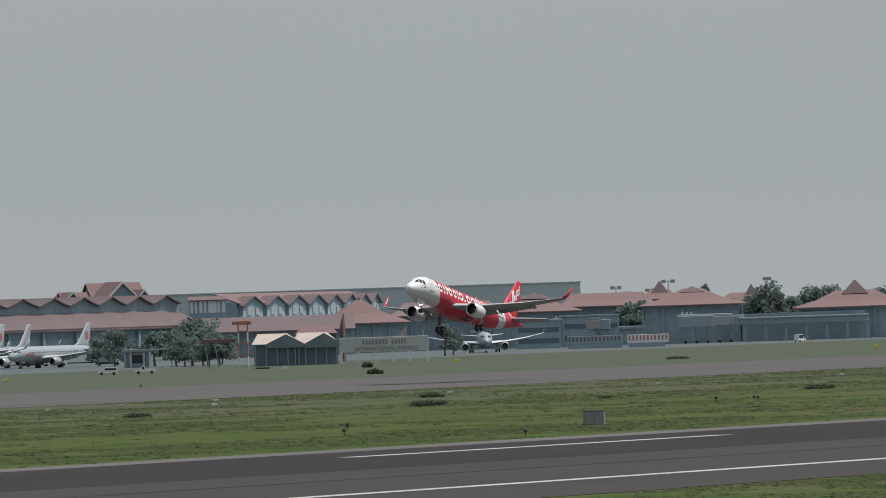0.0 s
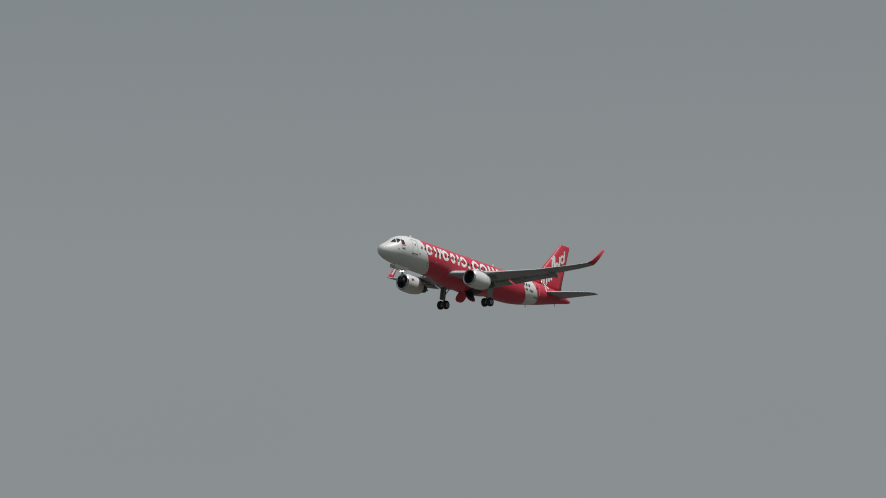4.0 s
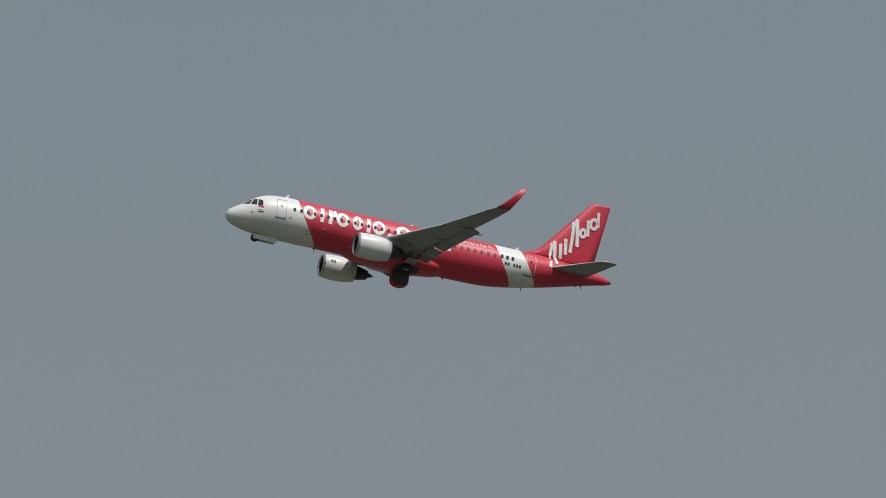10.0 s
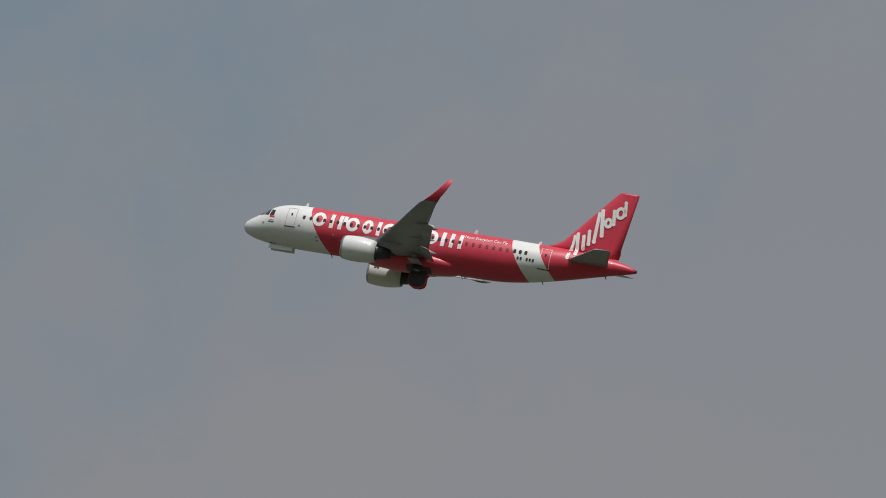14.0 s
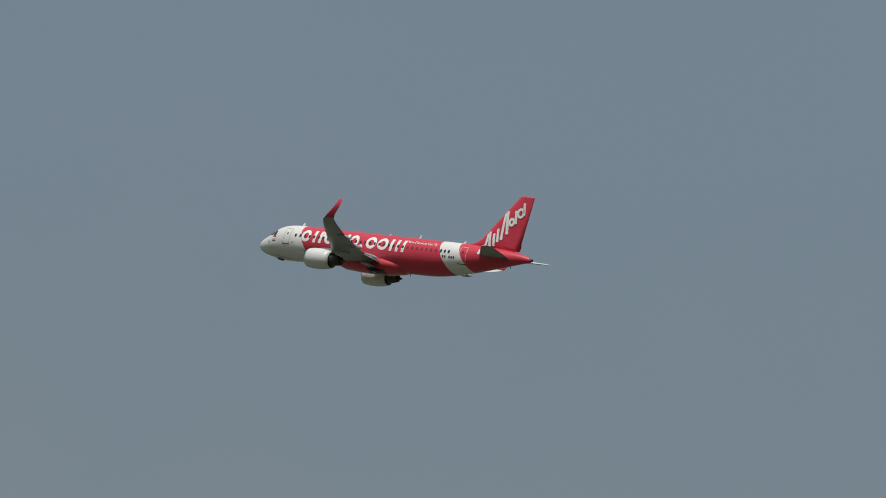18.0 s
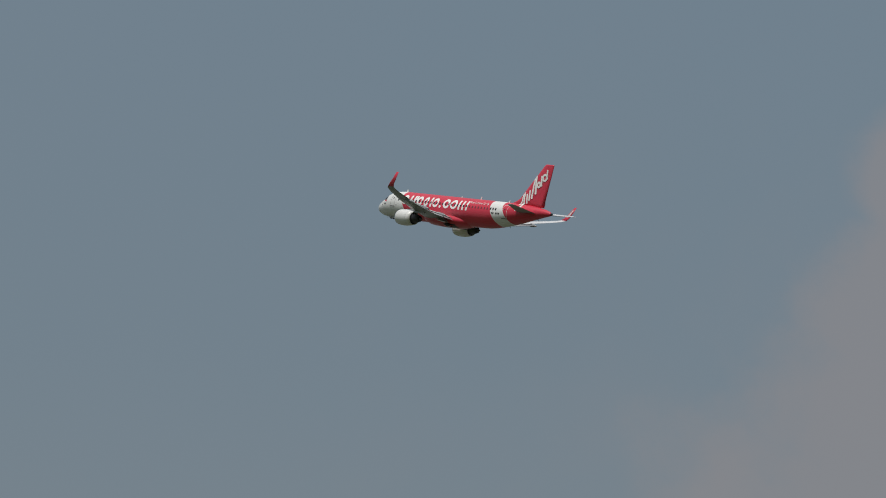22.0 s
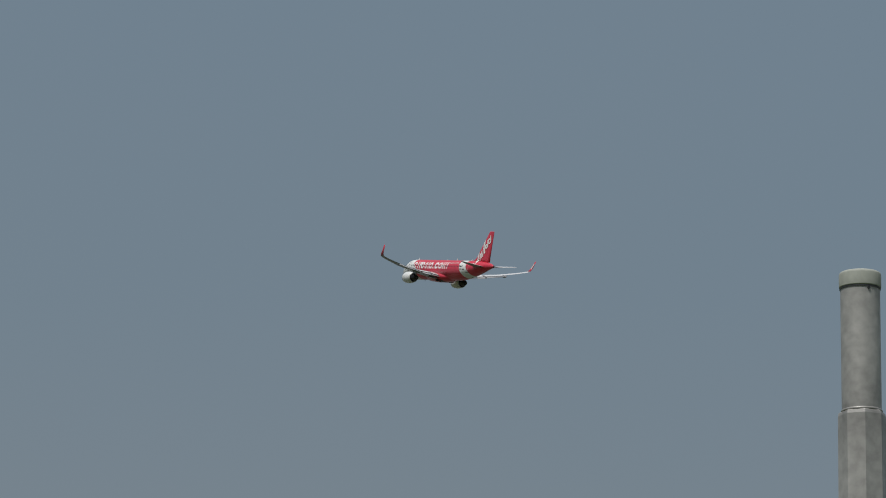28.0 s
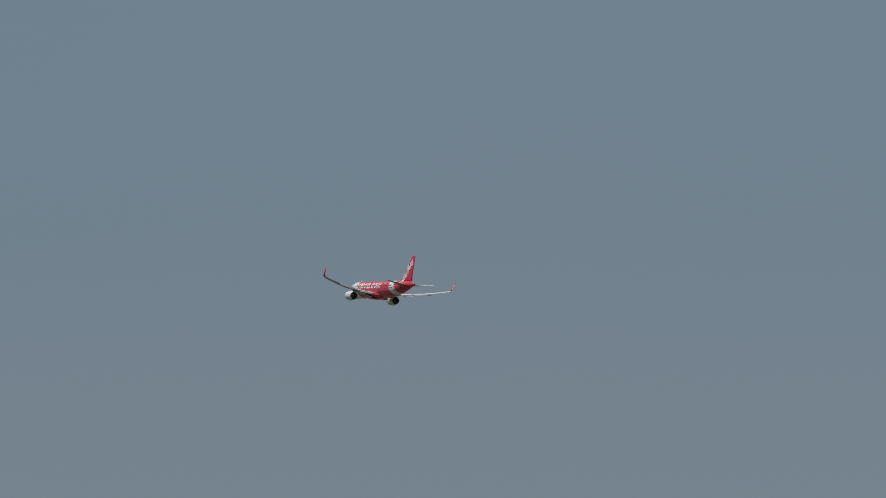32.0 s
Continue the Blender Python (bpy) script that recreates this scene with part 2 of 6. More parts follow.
WHITE = mat("white_paint", (0.71, 0.715, 0.70), 0.32, vary=0.05, scale=0.4, coat=0.3)
CREAM = mat("cream_paint", (0.70, 0.67, 0.60), 0.5, vary=0.10)
RED = mat("red_paint", (0.55, 0.034, 0.064), 0.42, vary=0.08, scale=0.4, coat=0.1)
# maroon is lightened to include distance haze
MAROON = mat("maroon_paint", (0.27, 0.07, 0.075), 0.35, vary=0.15, coat=0.2)
BLUE = mat("blue_paint", (0.03, 0.16, 0.42), 0.35, vary=0.1, coat=0.3)
TEAL = mat("turquoise_paint", (0.10, 0.40, 0.50), 0.35, vary=0.1)
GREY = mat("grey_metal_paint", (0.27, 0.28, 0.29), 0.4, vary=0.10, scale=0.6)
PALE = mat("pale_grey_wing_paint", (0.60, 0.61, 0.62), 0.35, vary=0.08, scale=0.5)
DARK = mat("dark_metal", (0.05, 0.05, 0.055), 0.45, 0.4, vary=0.2)
STEEL = mat("bare_steel", (0.5, 0.5, 0.5), 0.3, 1.0, vary=0.1)
TYRE = mat("tyre_rubber", (0.022, 0.022, 0.024), 0.8, vary=0.2, scale=3)
GLASS = mat("dark_glass", (0.02, 0.024, 0.028), 0.12, vary=0.1)
LAMP = mat("lamp_glow", (1.0, 0.96, 0.85), 0.4, vary=0.0, emit=5.0)
BLACK = mat("black_paint", (0.02, 0.02, 0.022), 0.5, vary=0.1)
GALV = mat("galvanised_steel", (0.40, 0.39, 0.37), 0.5, 0.3, vary=0.5, scale=4.2, bump=0.16, stain=0.6)
GALV_CAP = mat("galvanised_cap", (0.36, 0.375, 0.33), 0.8, 0.0, vary=0.15, scale=6, bump=0.1)
# clay colours greyed for distance haze; the second is a darker tone
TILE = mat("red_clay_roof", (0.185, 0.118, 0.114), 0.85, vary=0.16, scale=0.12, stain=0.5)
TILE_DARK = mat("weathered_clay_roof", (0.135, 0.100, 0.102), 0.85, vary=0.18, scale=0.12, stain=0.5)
# pale blue tint of distance haze is mixed into these wall colours
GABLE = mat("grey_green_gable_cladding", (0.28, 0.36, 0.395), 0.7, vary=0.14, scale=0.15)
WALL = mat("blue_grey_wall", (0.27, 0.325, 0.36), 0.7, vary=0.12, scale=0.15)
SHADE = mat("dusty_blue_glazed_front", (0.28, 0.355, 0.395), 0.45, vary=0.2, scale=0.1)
CONCRETE = mat("pale_concrete", (0.34, 0.345, 0.34), 0.8, vary=0.12, scale=0.15)
LIGHTROOF = mat("pale_metal_roof", (0.50, 0.51, 0.50), 0.5, vary=0.1, scale=0.1)
BEIGEROOF = mat("beige_metal_roof", (0.46, 0.38, 0.33), 0.6, vary=0.12, scale=0.1)
STRUCT = mat("crane_steel", (0.36, 0.36, 0.35), 0.6, vary=0.15)
# leaf colour is lifted and greyed to carry the haze before far trees
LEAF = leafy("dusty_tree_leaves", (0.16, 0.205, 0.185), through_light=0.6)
SHRUB_LEAF = leafy("shrub_leaves", (0.14, 0.18, 0.11), through_light=0.7)
BARK = mat("tree_bark", (0.17, 0.155, 0.14), 0.9, vary=0.2)
RUST = mat("orange_red_steel", (0.42, 0.17, 0.12), 0.55, vary=0.15)
YELLOW = mat("yellow_board", (0.75, 0.60, 0.08), 0.5, vary=0.1)

# ---- ground ----
def ground_material():
    m = bpy.data.materials.new("airfield_grass")
    m.use_nodes = True
    nt = m.node_tree
    N, L = nt.nodes.new, nt.links.new
    b = nt.nodes["Principled BSDF"]
    b.inputs["Roughness"].default_value = 0.95
    b.inputs["Specular IOR Level"].default_value = 0.1
    tc = N("ShaderNodeTexCoord")
    last = None
    for sc, st in ((0.008, (1, 2.2, 1)), (0.05, (1, 1.6, 1)), (0.35, (1, 1, 1))):
        mp, nz = N("ShaderNodeMapping"), N("ShaderNodeTexNoise")
        mp.inputs["Scale"].default_value = st
        nz.inputs["Scale"].default_value, nz.inputs["Detail"].default_value, nz.inputs["Roughness"].default_value = sc, 5, 0.6
        L(tc.outputs["Object"], mp.inputs["Vector"])
        L(mp.outputs[0], nz.inputs["Vector"])
        if last is None:
            last = nz.outputs["Fac"]
        else:
            ad = N("ShaderNodeMath")
            L(last, ad.inputs[0])
            L(nz.outputs["Fac"], ad.inputs[1])
            last = ad.outputs[0]
    r = N("ShaderNodeValToRGB")
    e = r.color_ramp.elements
    e[0].position, e[0].color = 0.42, (0.030, 0.052, 0.011, 1)
    e[1].position, e[1].color = 0.60, (0.088, 0.076, 0.040, 1)
    k = e.new(0.5)
    k.color = (0.056, 0.080, 0.019, 1)
    dv = N("ShaderNodeMath")
    dv.operation = "MULTIPLY"
    L(last, dv.inputs[0])
    dv.inputs[1].default_value = 1 / 3
    L(dv.outputs[0], r.inputs[0])
    # a browner belt of dry grass along the far side
    sb, belt, brown = N("ShaderNodeSeparateXYZ"), N("ShaderNodeMapRange"), N("ShaderNodeMix")
    L(tc.outputs["Object"], sb.inputs[0])
    L(sb.outputs["Y"], belt.inputs["Value"])
    belt.inputs["From Min"].default_value, belt.inputs["From Max"].default_value, belt.inputs["To Max"].default_value = 430.0, 600.0, 0.5
    brown.data_type = "RGBA"
    L(belt.outputs[0], brown.inputs["Factor"])
    L(r.outputs[0], brown.inputs["A"])
    brown.inputs["B"].default_value = (0.074, 0.068, 0.046, 1)
    # distance haze mixed into the grass colour, paler and greyer towards the terminal
    sp, zone, haze_mix = N("ShaderNodeSeparateXYZ"), N("ShaderNodeMapRange"), N("ShaderNodeMix")
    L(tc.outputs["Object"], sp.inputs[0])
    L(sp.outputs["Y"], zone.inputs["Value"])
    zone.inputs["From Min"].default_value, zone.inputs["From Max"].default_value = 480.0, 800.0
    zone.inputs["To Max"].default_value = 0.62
    haze_mix.data_type = "RGBA"
    L(zone.outputs[0], haze_mix.inputs["Factor"])
    L(brown.outputs["Result"], haze_mix.inputs["A"])
    haze_mix.inputs["B"].default_value = (0.078, 0.094, 0.078, 1)
    L(haze_mix.outputs["Result"], b.inputs["Base Color"])
    return m


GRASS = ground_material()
ASPHALT = mat("worn_asphalt", (0.049, 0.044, 0.041), 0.85, vary=0.16, scale=0.05, stain=0.5)
RUBBER = mat("rubber_streaked_asphalt", (0.029, 0.026, 0.026), 0.8, vary=0.2, scale=0.06, stain=0.6)
TAXI = mat("brown_grey_runway", (0.094, 0.087, 0.084), 0.85, vary=0.12, scale=0.04, stain=0.5)
APRON = mat("apron_concrete", (0.100, 0.116, 0.118), 0.85, vary=0.12, scale=0.05)
for m in (ASPHALT, RUBBER, TAXI, APRON):
    m.node_tree.nodes["Principled BSDF"].inputs["Specular IOR Level"].default_value = 0.12
LINE = mat("white_road_paint", (0.40, 0.39, 0.38), 0.7, vary=0.15, scale=0.3)


def sheet(name, x0, x1, y0, y1, z, material, label, category, kind="structure", thick=0.004, parent=None):
    bm = bmesh.new()
    box(bm, x0, x1, y0, y1, z - thick, z)
    ob = part(name, bm, material, parent)
    return tagged(ob, label, category, kind=kind)


bm = bmesh.new()
bmesh.ops.create_grid(bm, x_segments=40, y_segments=40, size=4700)
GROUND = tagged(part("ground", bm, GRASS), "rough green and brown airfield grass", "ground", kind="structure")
NEAR = sheet("runway", -2600, 3200, 241, 357, 0.03, ASPHALT, "worn grey asphalt runway with white edge lines", "runway")
SHOULDER = mat("pale_asphalt_shoulder", (0.095, 0.090, 0.082), 0.9, vary=0.16, scale=0.08, stain=0.5)
sheet("runway_shoulder", -2600, 3200, 349.2, 357, 0.036, SHOULDER, "pale dusty asphalt shoulder along the runway", "runway")
sheet("runway_rubber", -2600, 3200, 306, 349, 0.036, RUBBER, "dark rubber-streaked band along the asphalt runway", "runway")
for k, (x0, x1, y0, y1) in enumerate(((514, 574, 334.2, 336.0), (-2400, 3000, 262.8, 264.8))):
    sheet("runway_line", x0, x1, y0, y1, 0.044, LINE, "white painted runway edge line", "road marking")
sheet("runway_joint", -2400, 3000, 288.0, 288.8, 0.042, RUBBER, "dark sealed joint along the runway", "road marking")
FAR_RUNWAY = sheet("taxiway", -3000, 3400, 637, 782, 0.03, TAXI, "brownish grey runway beyond the grass", "runway")
FAINT_LINE = mat("worn_runway_paint", (0.19, 0.18, 0.175), 0.8, vary=0.2, scale=0.2)
sheet("runway_line", -2800, 3300, 668, 668.7, 0.04, FAINT_LINE, "faint white runway edge line", "road marking")
sheet("apron", 500, 3300, 1120, 1900, 0.03, APRON, "pale concrete aircraft apron", "apron")

# ---- light pole beside the viewer ----
def light_pole():
    base = facing(-60.547, 30.0)
    top_z = 11 + 30.0 * math.tan(radians(13.963))
    p = thing("light_pole", "grey galvanised steel pole with a capped top", "pole", base)
    bm = bmesh.new()
    r = 0.0965
    loft(bm, [[(q * math.cos(k), q * math.sin(k), z) for k in [radians(-82 + 45 * i) for i in range(8)]] for z, q in ((0.02, 0.19), (top_z - 0.592, r), (top_z - 0.580, r * 0.97), (top_z - 0.574, r * 0.88))])
    part("shaft", bm, GALV, p, "eight-sided galvanised shaft")
    bm = bmesh.new()
    part("spigot", smooth(loft(bm, [[(0.080 * math.cos(k), 0.080 * math.sin(k), z) for k in [i * math.tau / 32 for i in range(32)]] for z in (top_z - 0.62, top_z - 0.05)], cap=False)), GALV, p, "round galvanised tube")
    bm = bmesh.new()
    part("cap", smooth(loft(bm, [[(q * math.cos(k), q * math.sin(k), z) for k in [i * math.tau / 32 for i in range(32)]] for z, q in ((top_z - 0.066, 0.076), (top_z - 0.064, 0.0845), (top_z - 0.060, 0.085), (top_z - 0.012, 0.085), (top_z - 0.006, 0.0838), (top_z - 0.002, 0.0805), (top_z, 0.076), (top_z + 0.0002, 0.07), (top_z + 0.0004, 0.03))])), GALV_CAP, p, "flat grey end cap")
    bm = bmesh.new()
    tube(bm, (0.033, -0.068, top_z - 0.078), (0.036, -0.0765, top_z - 0.078), 0.006, 0.006, 8)
    part("screw", bm, BLACK, p)
    # dark ring drawn as the shadow line in the gap below the cap
    bm = bmesh.new()
    part("cap_gasket", loft(bm, [[(0.083 * math.cos(k), 0.083 * math.sin(k), z) for k in [i * math.tau / 32 for i in range(32)]] for z in (top_z - 0.071, top_z - 0.0655)]), DARK, p, "dark ring for the gap shadow under the cap")
    bm = bmesh.new()
    part("weld_bead", smooth(loft(bm, [[(q * math.cos(k), q * math.sin(k), z) for k in [i * math.tau / 32 for i in range(32)]] for z, q in ((top_z - 0.578, 0.079), (top_z - 0.574, 0.0845), (top_z - 0.568, 0.0835), (top_z - 0.564, 0.079))])), GALV, p, "welded collar")
    bm = bmesh.new()
    box(bm, -0.3, 0.3, -0.3, 0.3, 0, 0.03, 0.005)
    part("base_plate", bm, GALV, p)


light_pole()

# ---- airport buildings ----
def slab(bm, a, b, c, d, t=0.3):
    """A sheet of thickness t under four corners."""
    top = [bm.verts.new(p) for p in (a, b, c, d)]
    low = [bm.verts.new((p[0], p[1], p[2] - t)) for p in (a, b, c, d)]
    bm.faces.new(top)
    bm.faces.new(low[::-1])
    for i in range(4):
        j = (i + 1) % 4
        bm.faces.new((top[i], low[i], low[j], top[j]))
    return bm


# chain of hall bays: starts level with the view and bends away
BAY = 12.3
BENDS = (0, 0, 0, 0, 0, 0, 0, 0, 0, 24, 27, 29, 31, 35, 39, 43, 45, 45)
BENDS_FAR = (54, 58, 60, 63, 66, 69, 72, 75)


def chain(start, bends, width):
    p, out = start.copy(), []
    for b in bends:
        az = math.degrees(math.atan2(p.x, p.y))
        k = radians(az)
        right, away = Vector((math.cos(k), -math.sin(k), 0)), Vector((math.sin(k), math.cos(k), 0))
        d = right * math.cos(radians(b)) + away * math.sin(radians(b))
        out.append((p + d * width / 2, math.degrees(math.atan2(d.y, d.x))))
        p = p + d * width
    return out, p


def bay_mesh(w, z0, ze, zr, depth, eave=1.5):
    """A gabled bay whose roof flattens in a sweep towards its valleys."""
    line = [(k / 6 * w / 2, ze + (zr - ze) * ((1 - k / 6) * 0.72 + 0.28 * (1 - k / 6) ** 2.2)) for k in range(7)]
    bm = bmesh.new()
    prism(bm, [(-w / 2, z0), (w / 2, z0)] + [(x, z) for x, z in line[::-1]] + [(-x, z) for x, z in line[1:]], 0, depth)
    roof = bmesh.new()
    for s in (-1, 1):
        prism(roof, [(s * x * 1.015, z + 0.42) for x, z in line] + [(s * x * 1.015, z + 0.05) for x, z in line[::-1]], -eave, depth)
    return bm, roof


def hall():
    top = thing("terminal_hall", "long terminal hall with grey gables over red tiled roofs", "building")
    bays, end = chain(spot(51.08, 2400), BENDS, BAY)
    wall, roof = bay_mesh(BAY, 11.5, 16.2, 18.9, 26)
    gw = gr = lw = fr = None
    for i, (p, turn) in enumerate(bays):
        m = Matrix.Translation(p) @ Matrix.Rotation(radians(turn), 4, "Z") @ Matrix.Translation((0, 9, 1.6))
        if gw is None:
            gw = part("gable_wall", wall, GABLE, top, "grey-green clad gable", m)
            gr = part("gable_roof", roof, TILE_DARK, top, "dark clay gable roof", m)
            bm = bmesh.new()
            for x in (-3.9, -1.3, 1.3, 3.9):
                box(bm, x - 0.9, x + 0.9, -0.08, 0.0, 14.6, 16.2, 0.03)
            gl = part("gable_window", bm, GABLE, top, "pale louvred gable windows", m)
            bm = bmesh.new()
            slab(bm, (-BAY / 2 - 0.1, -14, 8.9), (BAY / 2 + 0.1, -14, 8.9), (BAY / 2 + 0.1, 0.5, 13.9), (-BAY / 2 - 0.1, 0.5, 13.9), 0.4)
            lw = part("lower_roof", bm, TILE_DARK, top, "sloping dark clay roof", m)
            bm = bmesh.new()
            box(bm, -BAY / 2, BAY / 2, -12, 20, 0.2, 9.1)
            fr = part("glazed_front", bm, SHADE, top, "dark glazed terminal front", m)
            bm = bmesh.new()
            for z in (3.2, 6.2):
                box(bm, -BAY / 2, BAY / 2, -12.25, -12.0, z, z + 0.55)
            band = part("floor_band", bm, WALL, top, "", m)
            bm = bmesh.new()
            box(bm, -0.45, 0.45, -13.4, -12.5, 0, 8.7, 0.05)
            col = part("column", bm, WALL, top, "", m)
        else:
            for o in (gw, gr, gl, lw, fr, band, col):
                again(o, top, m)
    # infill where the row of bays bends
    for i, ((p, t), (q, u)) in enumerate(zip(bays[8:], bays[9:])):
        m = Matrix.Translation((p + q) / 2) @ Matrix.Rotation(radians((t + u) / 2), 4, "Z") @ Matrix.Translation((0, 9.12, 2.13))
        for o in (lw, fr):
            again(o, top, m)
        again(gw, top, m @ Matrix.Translation((0, 0.4, -3.2)))
    # far wing with closer gables and pale window bays
    far = thing("terminal_wing", "terminal wing with grey gables and pale window bays", "building")
    bays, _ = chain(spot(56.12, 2500), BENDS_FAR, 13.5)
    gw = None
    for p, turn in bays:
        m = Matrix.Translation(p) @ Matrix.Rotation(radians(turn), 4, "Z") @ Matrix.Translation((0, 0, -1.9))
        if gw is None:
            bm = bmesh.new()
            box(bm, -6.75, 6.75, 0, 14, 11, 19.6)
            gw = part("wing_wall", bm, GABLE, far, "", m)
            bm = bmesh.new()
            slab(bm, (-6.8, -1.0, 19.4), (6.8, -1.0, 19.4), (6.8, 9, 22.6), (-6.8, 9, 22.6), 0.4)
            rf = part("wing_roof", bm, TILE, far, "red clay roof", m)
            bm = bmesh.new()
            prism(bm, ((-5.6, 14.6), (5.6, 14.6), (5.6, 18.5), (0, 21.2), (-5.6, 18.5)), -1.6, 2)
            gb = part("gable_front", bm, GABLE, far, "grey-green gable front", m)
            bm = bmesh.new()
            for s in (-1, 1):
                slab(bm, (0, -2.6, 21.7), (s * 6.6, -2.6, 18.5), (s * 6.6, 3, 18.5), (0, 3, 21.7), 0.35)
            ev = part("gable_roof", bm, TILE_DARK, far, "", m)
            bm = bmesh.new()
            box(bm, 1.2, 3.4, -1.85, -1.6, 15.4, 17.8, 0.05)
            wn = part("window_bay", bm, CONCRETE, far, "pale window bay", m)
            bm = bmesh.new()
            box(bm, -3.4, -1.2, -1.85, -1.6, 15.4, 17.8, 0.05)
            wm = part("window_bay", bm, CONCRETE, far, "pale window bay", m)
            bm = bmesh.new()
            box(bm, -6.75, 6.75, -13, 10, 1.9, 12.4)
            fr = part("glazed_front", bm, SHADE, far, "", m)
        else:
            for o in (gw, rf, gb, ev, wn, wm, fr):
                again(o, far, m)
    # one long low roof in front of the wing
    low = thing("terminal_annex", "long low annex with a dark clay roof and a glazed front", "building", facing(56.34, 2438))
    bm = bmesh.new()
    slab(bm, (-28, -6, 8.3), (28, -6, 8.3), (28, 12, 12.9), (-28, 12, 12.9), 0.4)
    part("roof", bm, TILE_DARK, low, "sloping dark clay roof")
    bm = bmesh.new()
    box(bm, -27.5, 27.5, -3.5, 14, 0, 8.0)
    part("glazed_front", bm, SHADE, low, "hazed blue glazed front")
    bm = bmesh.new()
    box(bm, -27.5, 27.5, -3.75, -3.5, 4.0, 4.5)
    part("floor_band", bm, WALL, low)
    for i in range(10):
        bm = bmesh.new()
        box(bm, -27 + i * 6 - 0.3, -27 + i * 6 + 0.3, -5.2, -4.6, 0, 8.2, 0.03)
        part("column", bm, WALL, low)
    # screen of white upright panels between hall and wing
    scr = thing("panel_screen", "screen of white upright panels on the terminal roof", "screen", facing(55.905, 2470))
    for i, w in enumerate((0.9, 0.7, 1.0, 0.8, 1.6, 1.2, 0.8, 1.0)):
        bm = bmesh.new()
        x = -5.6 + i * 1.45
        box(bm, x, x + w, 0, 0.2, 14.6, 18.4, 0.03)
        part("panel", bm, WHITE, scr)
    bm = bmesh.new()
    box(bm, -6, 6, 0.2, 9, 11, 18.6)
    part("backing_wall", bm, GABLE, scr)
    bm = bmesh.new()
    slab(bm, (-6.2, -0.6, 18.8), (6.2, -0.6, 18.8), (6.2, 10, 20.0), (-6.2, 10, 20.0), 0.35)
    part("roof", bm, TILE_DARK, scr)


def gable_roof(name, label, az, d, w, z0, ze, zr, depth, turn=0.0, trim=True, front=GABLE, tiles=TILE, base=None):
    """A steep gabled roof with pale verge boards; the gable looks to the eye before turn."""
    b = thing(name, label, "roofed building", facing(az, d, turn))
    bm = bmesh.new()
    prism(bm, ((-w / 2, z0), (w / 2, z0), (w / 2, ze), (0, zr), (-w / 2, ze)), 0, depth)
    part("gable_wall", bm, front, b)
    bm = bmesh.new()
    for s in (-1, 1):
        slab(bm, (0, -1, zr + 0.3), (s * (w / 2 + 0.8), -1, ze - 0.2), (s * (w / 2 + 0.8), depth + 1, ze - 0.2), (0, depth + 1, zr + 0.3), 0.35)
    part("roof", bm, tiles, b, "red clay tiled roof")
    if trim:
        for s in (-1, 1):
            bm = bmesh.new()
            slab(bm, (0, -1.25, zr + 0.45), (s * (w / 2 + 0.9), -1.25, ze - 0.1), (s * (w / 2 + 0.9), -1.0, ze - 0.1), (0, -1.0, zr + 0.45), 0.7)
            part("verge_board", bm, LIGHTROOF, b, "pale verge board")
    if base:
        bm = bmesh.new()
        box(bm, -w / 2 - 3, w / 2 + 3, 1, depth + 6, 0, z0 + 0.1)
        part("lower_wall", bm, base, b)
    return b


def ridge_roof(name, label, az, d, w, ze, zr, ridge, depth, turn=0.0, tiles=TILE, wall=SHADE, wall_in=2.5, cap=None, group=""):
    """A hipped roof on a dark wall: eaves at ze, a ridge of given length at zr, an optional steep cap."""
    b = thing(name, label, "roofed building", facing(az, d, turn), group=group)
    bm = bmesh.new()
    lo = [(-w / 2, -depth / 2, ze), (w / 2, -depth / 2, ze), (w / 2, depth / 2, ze), (-w / 2, depth / 2, ze)]
    mid = []
    rw = ridge / 2
    # the slope flattens towards the eaves
    k, zk = 0.55, ze + (zr - ze) * 0.42
    for x, y, _ in lo:
        mid.append((x * (1 - k) + math.copysign(rw, x) * k, y * (1 - k), zk))
    hi = [(math.copysign(rw, x), math.copysign(0.15, y), zr) for x, y, _ in lo]
    loft(bm, [[(x, y, ze - 0.4) for x, y, _ in lo], lo, mid, hi])
    part("roof", bm, tiles, b, "red clay hipped roof")
    if cap:
        cw, cz, blunt = cap if len(cap) == 3 else (*cap, 0.07)
        bm = bmesh.new()
        loft(bm, [[(sx * cw, sy * cw * 0.7, zr - 1.2) for sx, sy in ((-1, -1), (1, -1), (1, 1), (-1, 1))], [(sx * cw * blunt, sy * 0.1, cz) for sx, sy in ((-1, -1), (1, -1), (1, 1), (-1, 1))]])
        part("roof_cap", bm, TILE_DARK, b, "steep dark roof cap")
    bm = bmesh.new()
    box(bm, -w / 2 + wall_in, w / 2 - wall_in, -depth / 2 + wall_in, depth / 2 - wall_in, 0, ze - 0.2)
    part("wall", bm, wall, b)
    n = max(2, int(w / 6))
    for i in range(n + 1):
        x = -w / 2 + wall_in * 0.7 + (w - wall_in * 1.4) * i / n
        bm = bmesh.new()
        box(bm, x - 0.25, x + 0.25, -depth / 2 + wall_in * 0.5 - 0.25, -depth / 2 + wall_in * 0.5 + 0.25, 0, ze - 0.3, 0.03)
        part("column", bm, WALL, b)
    return b


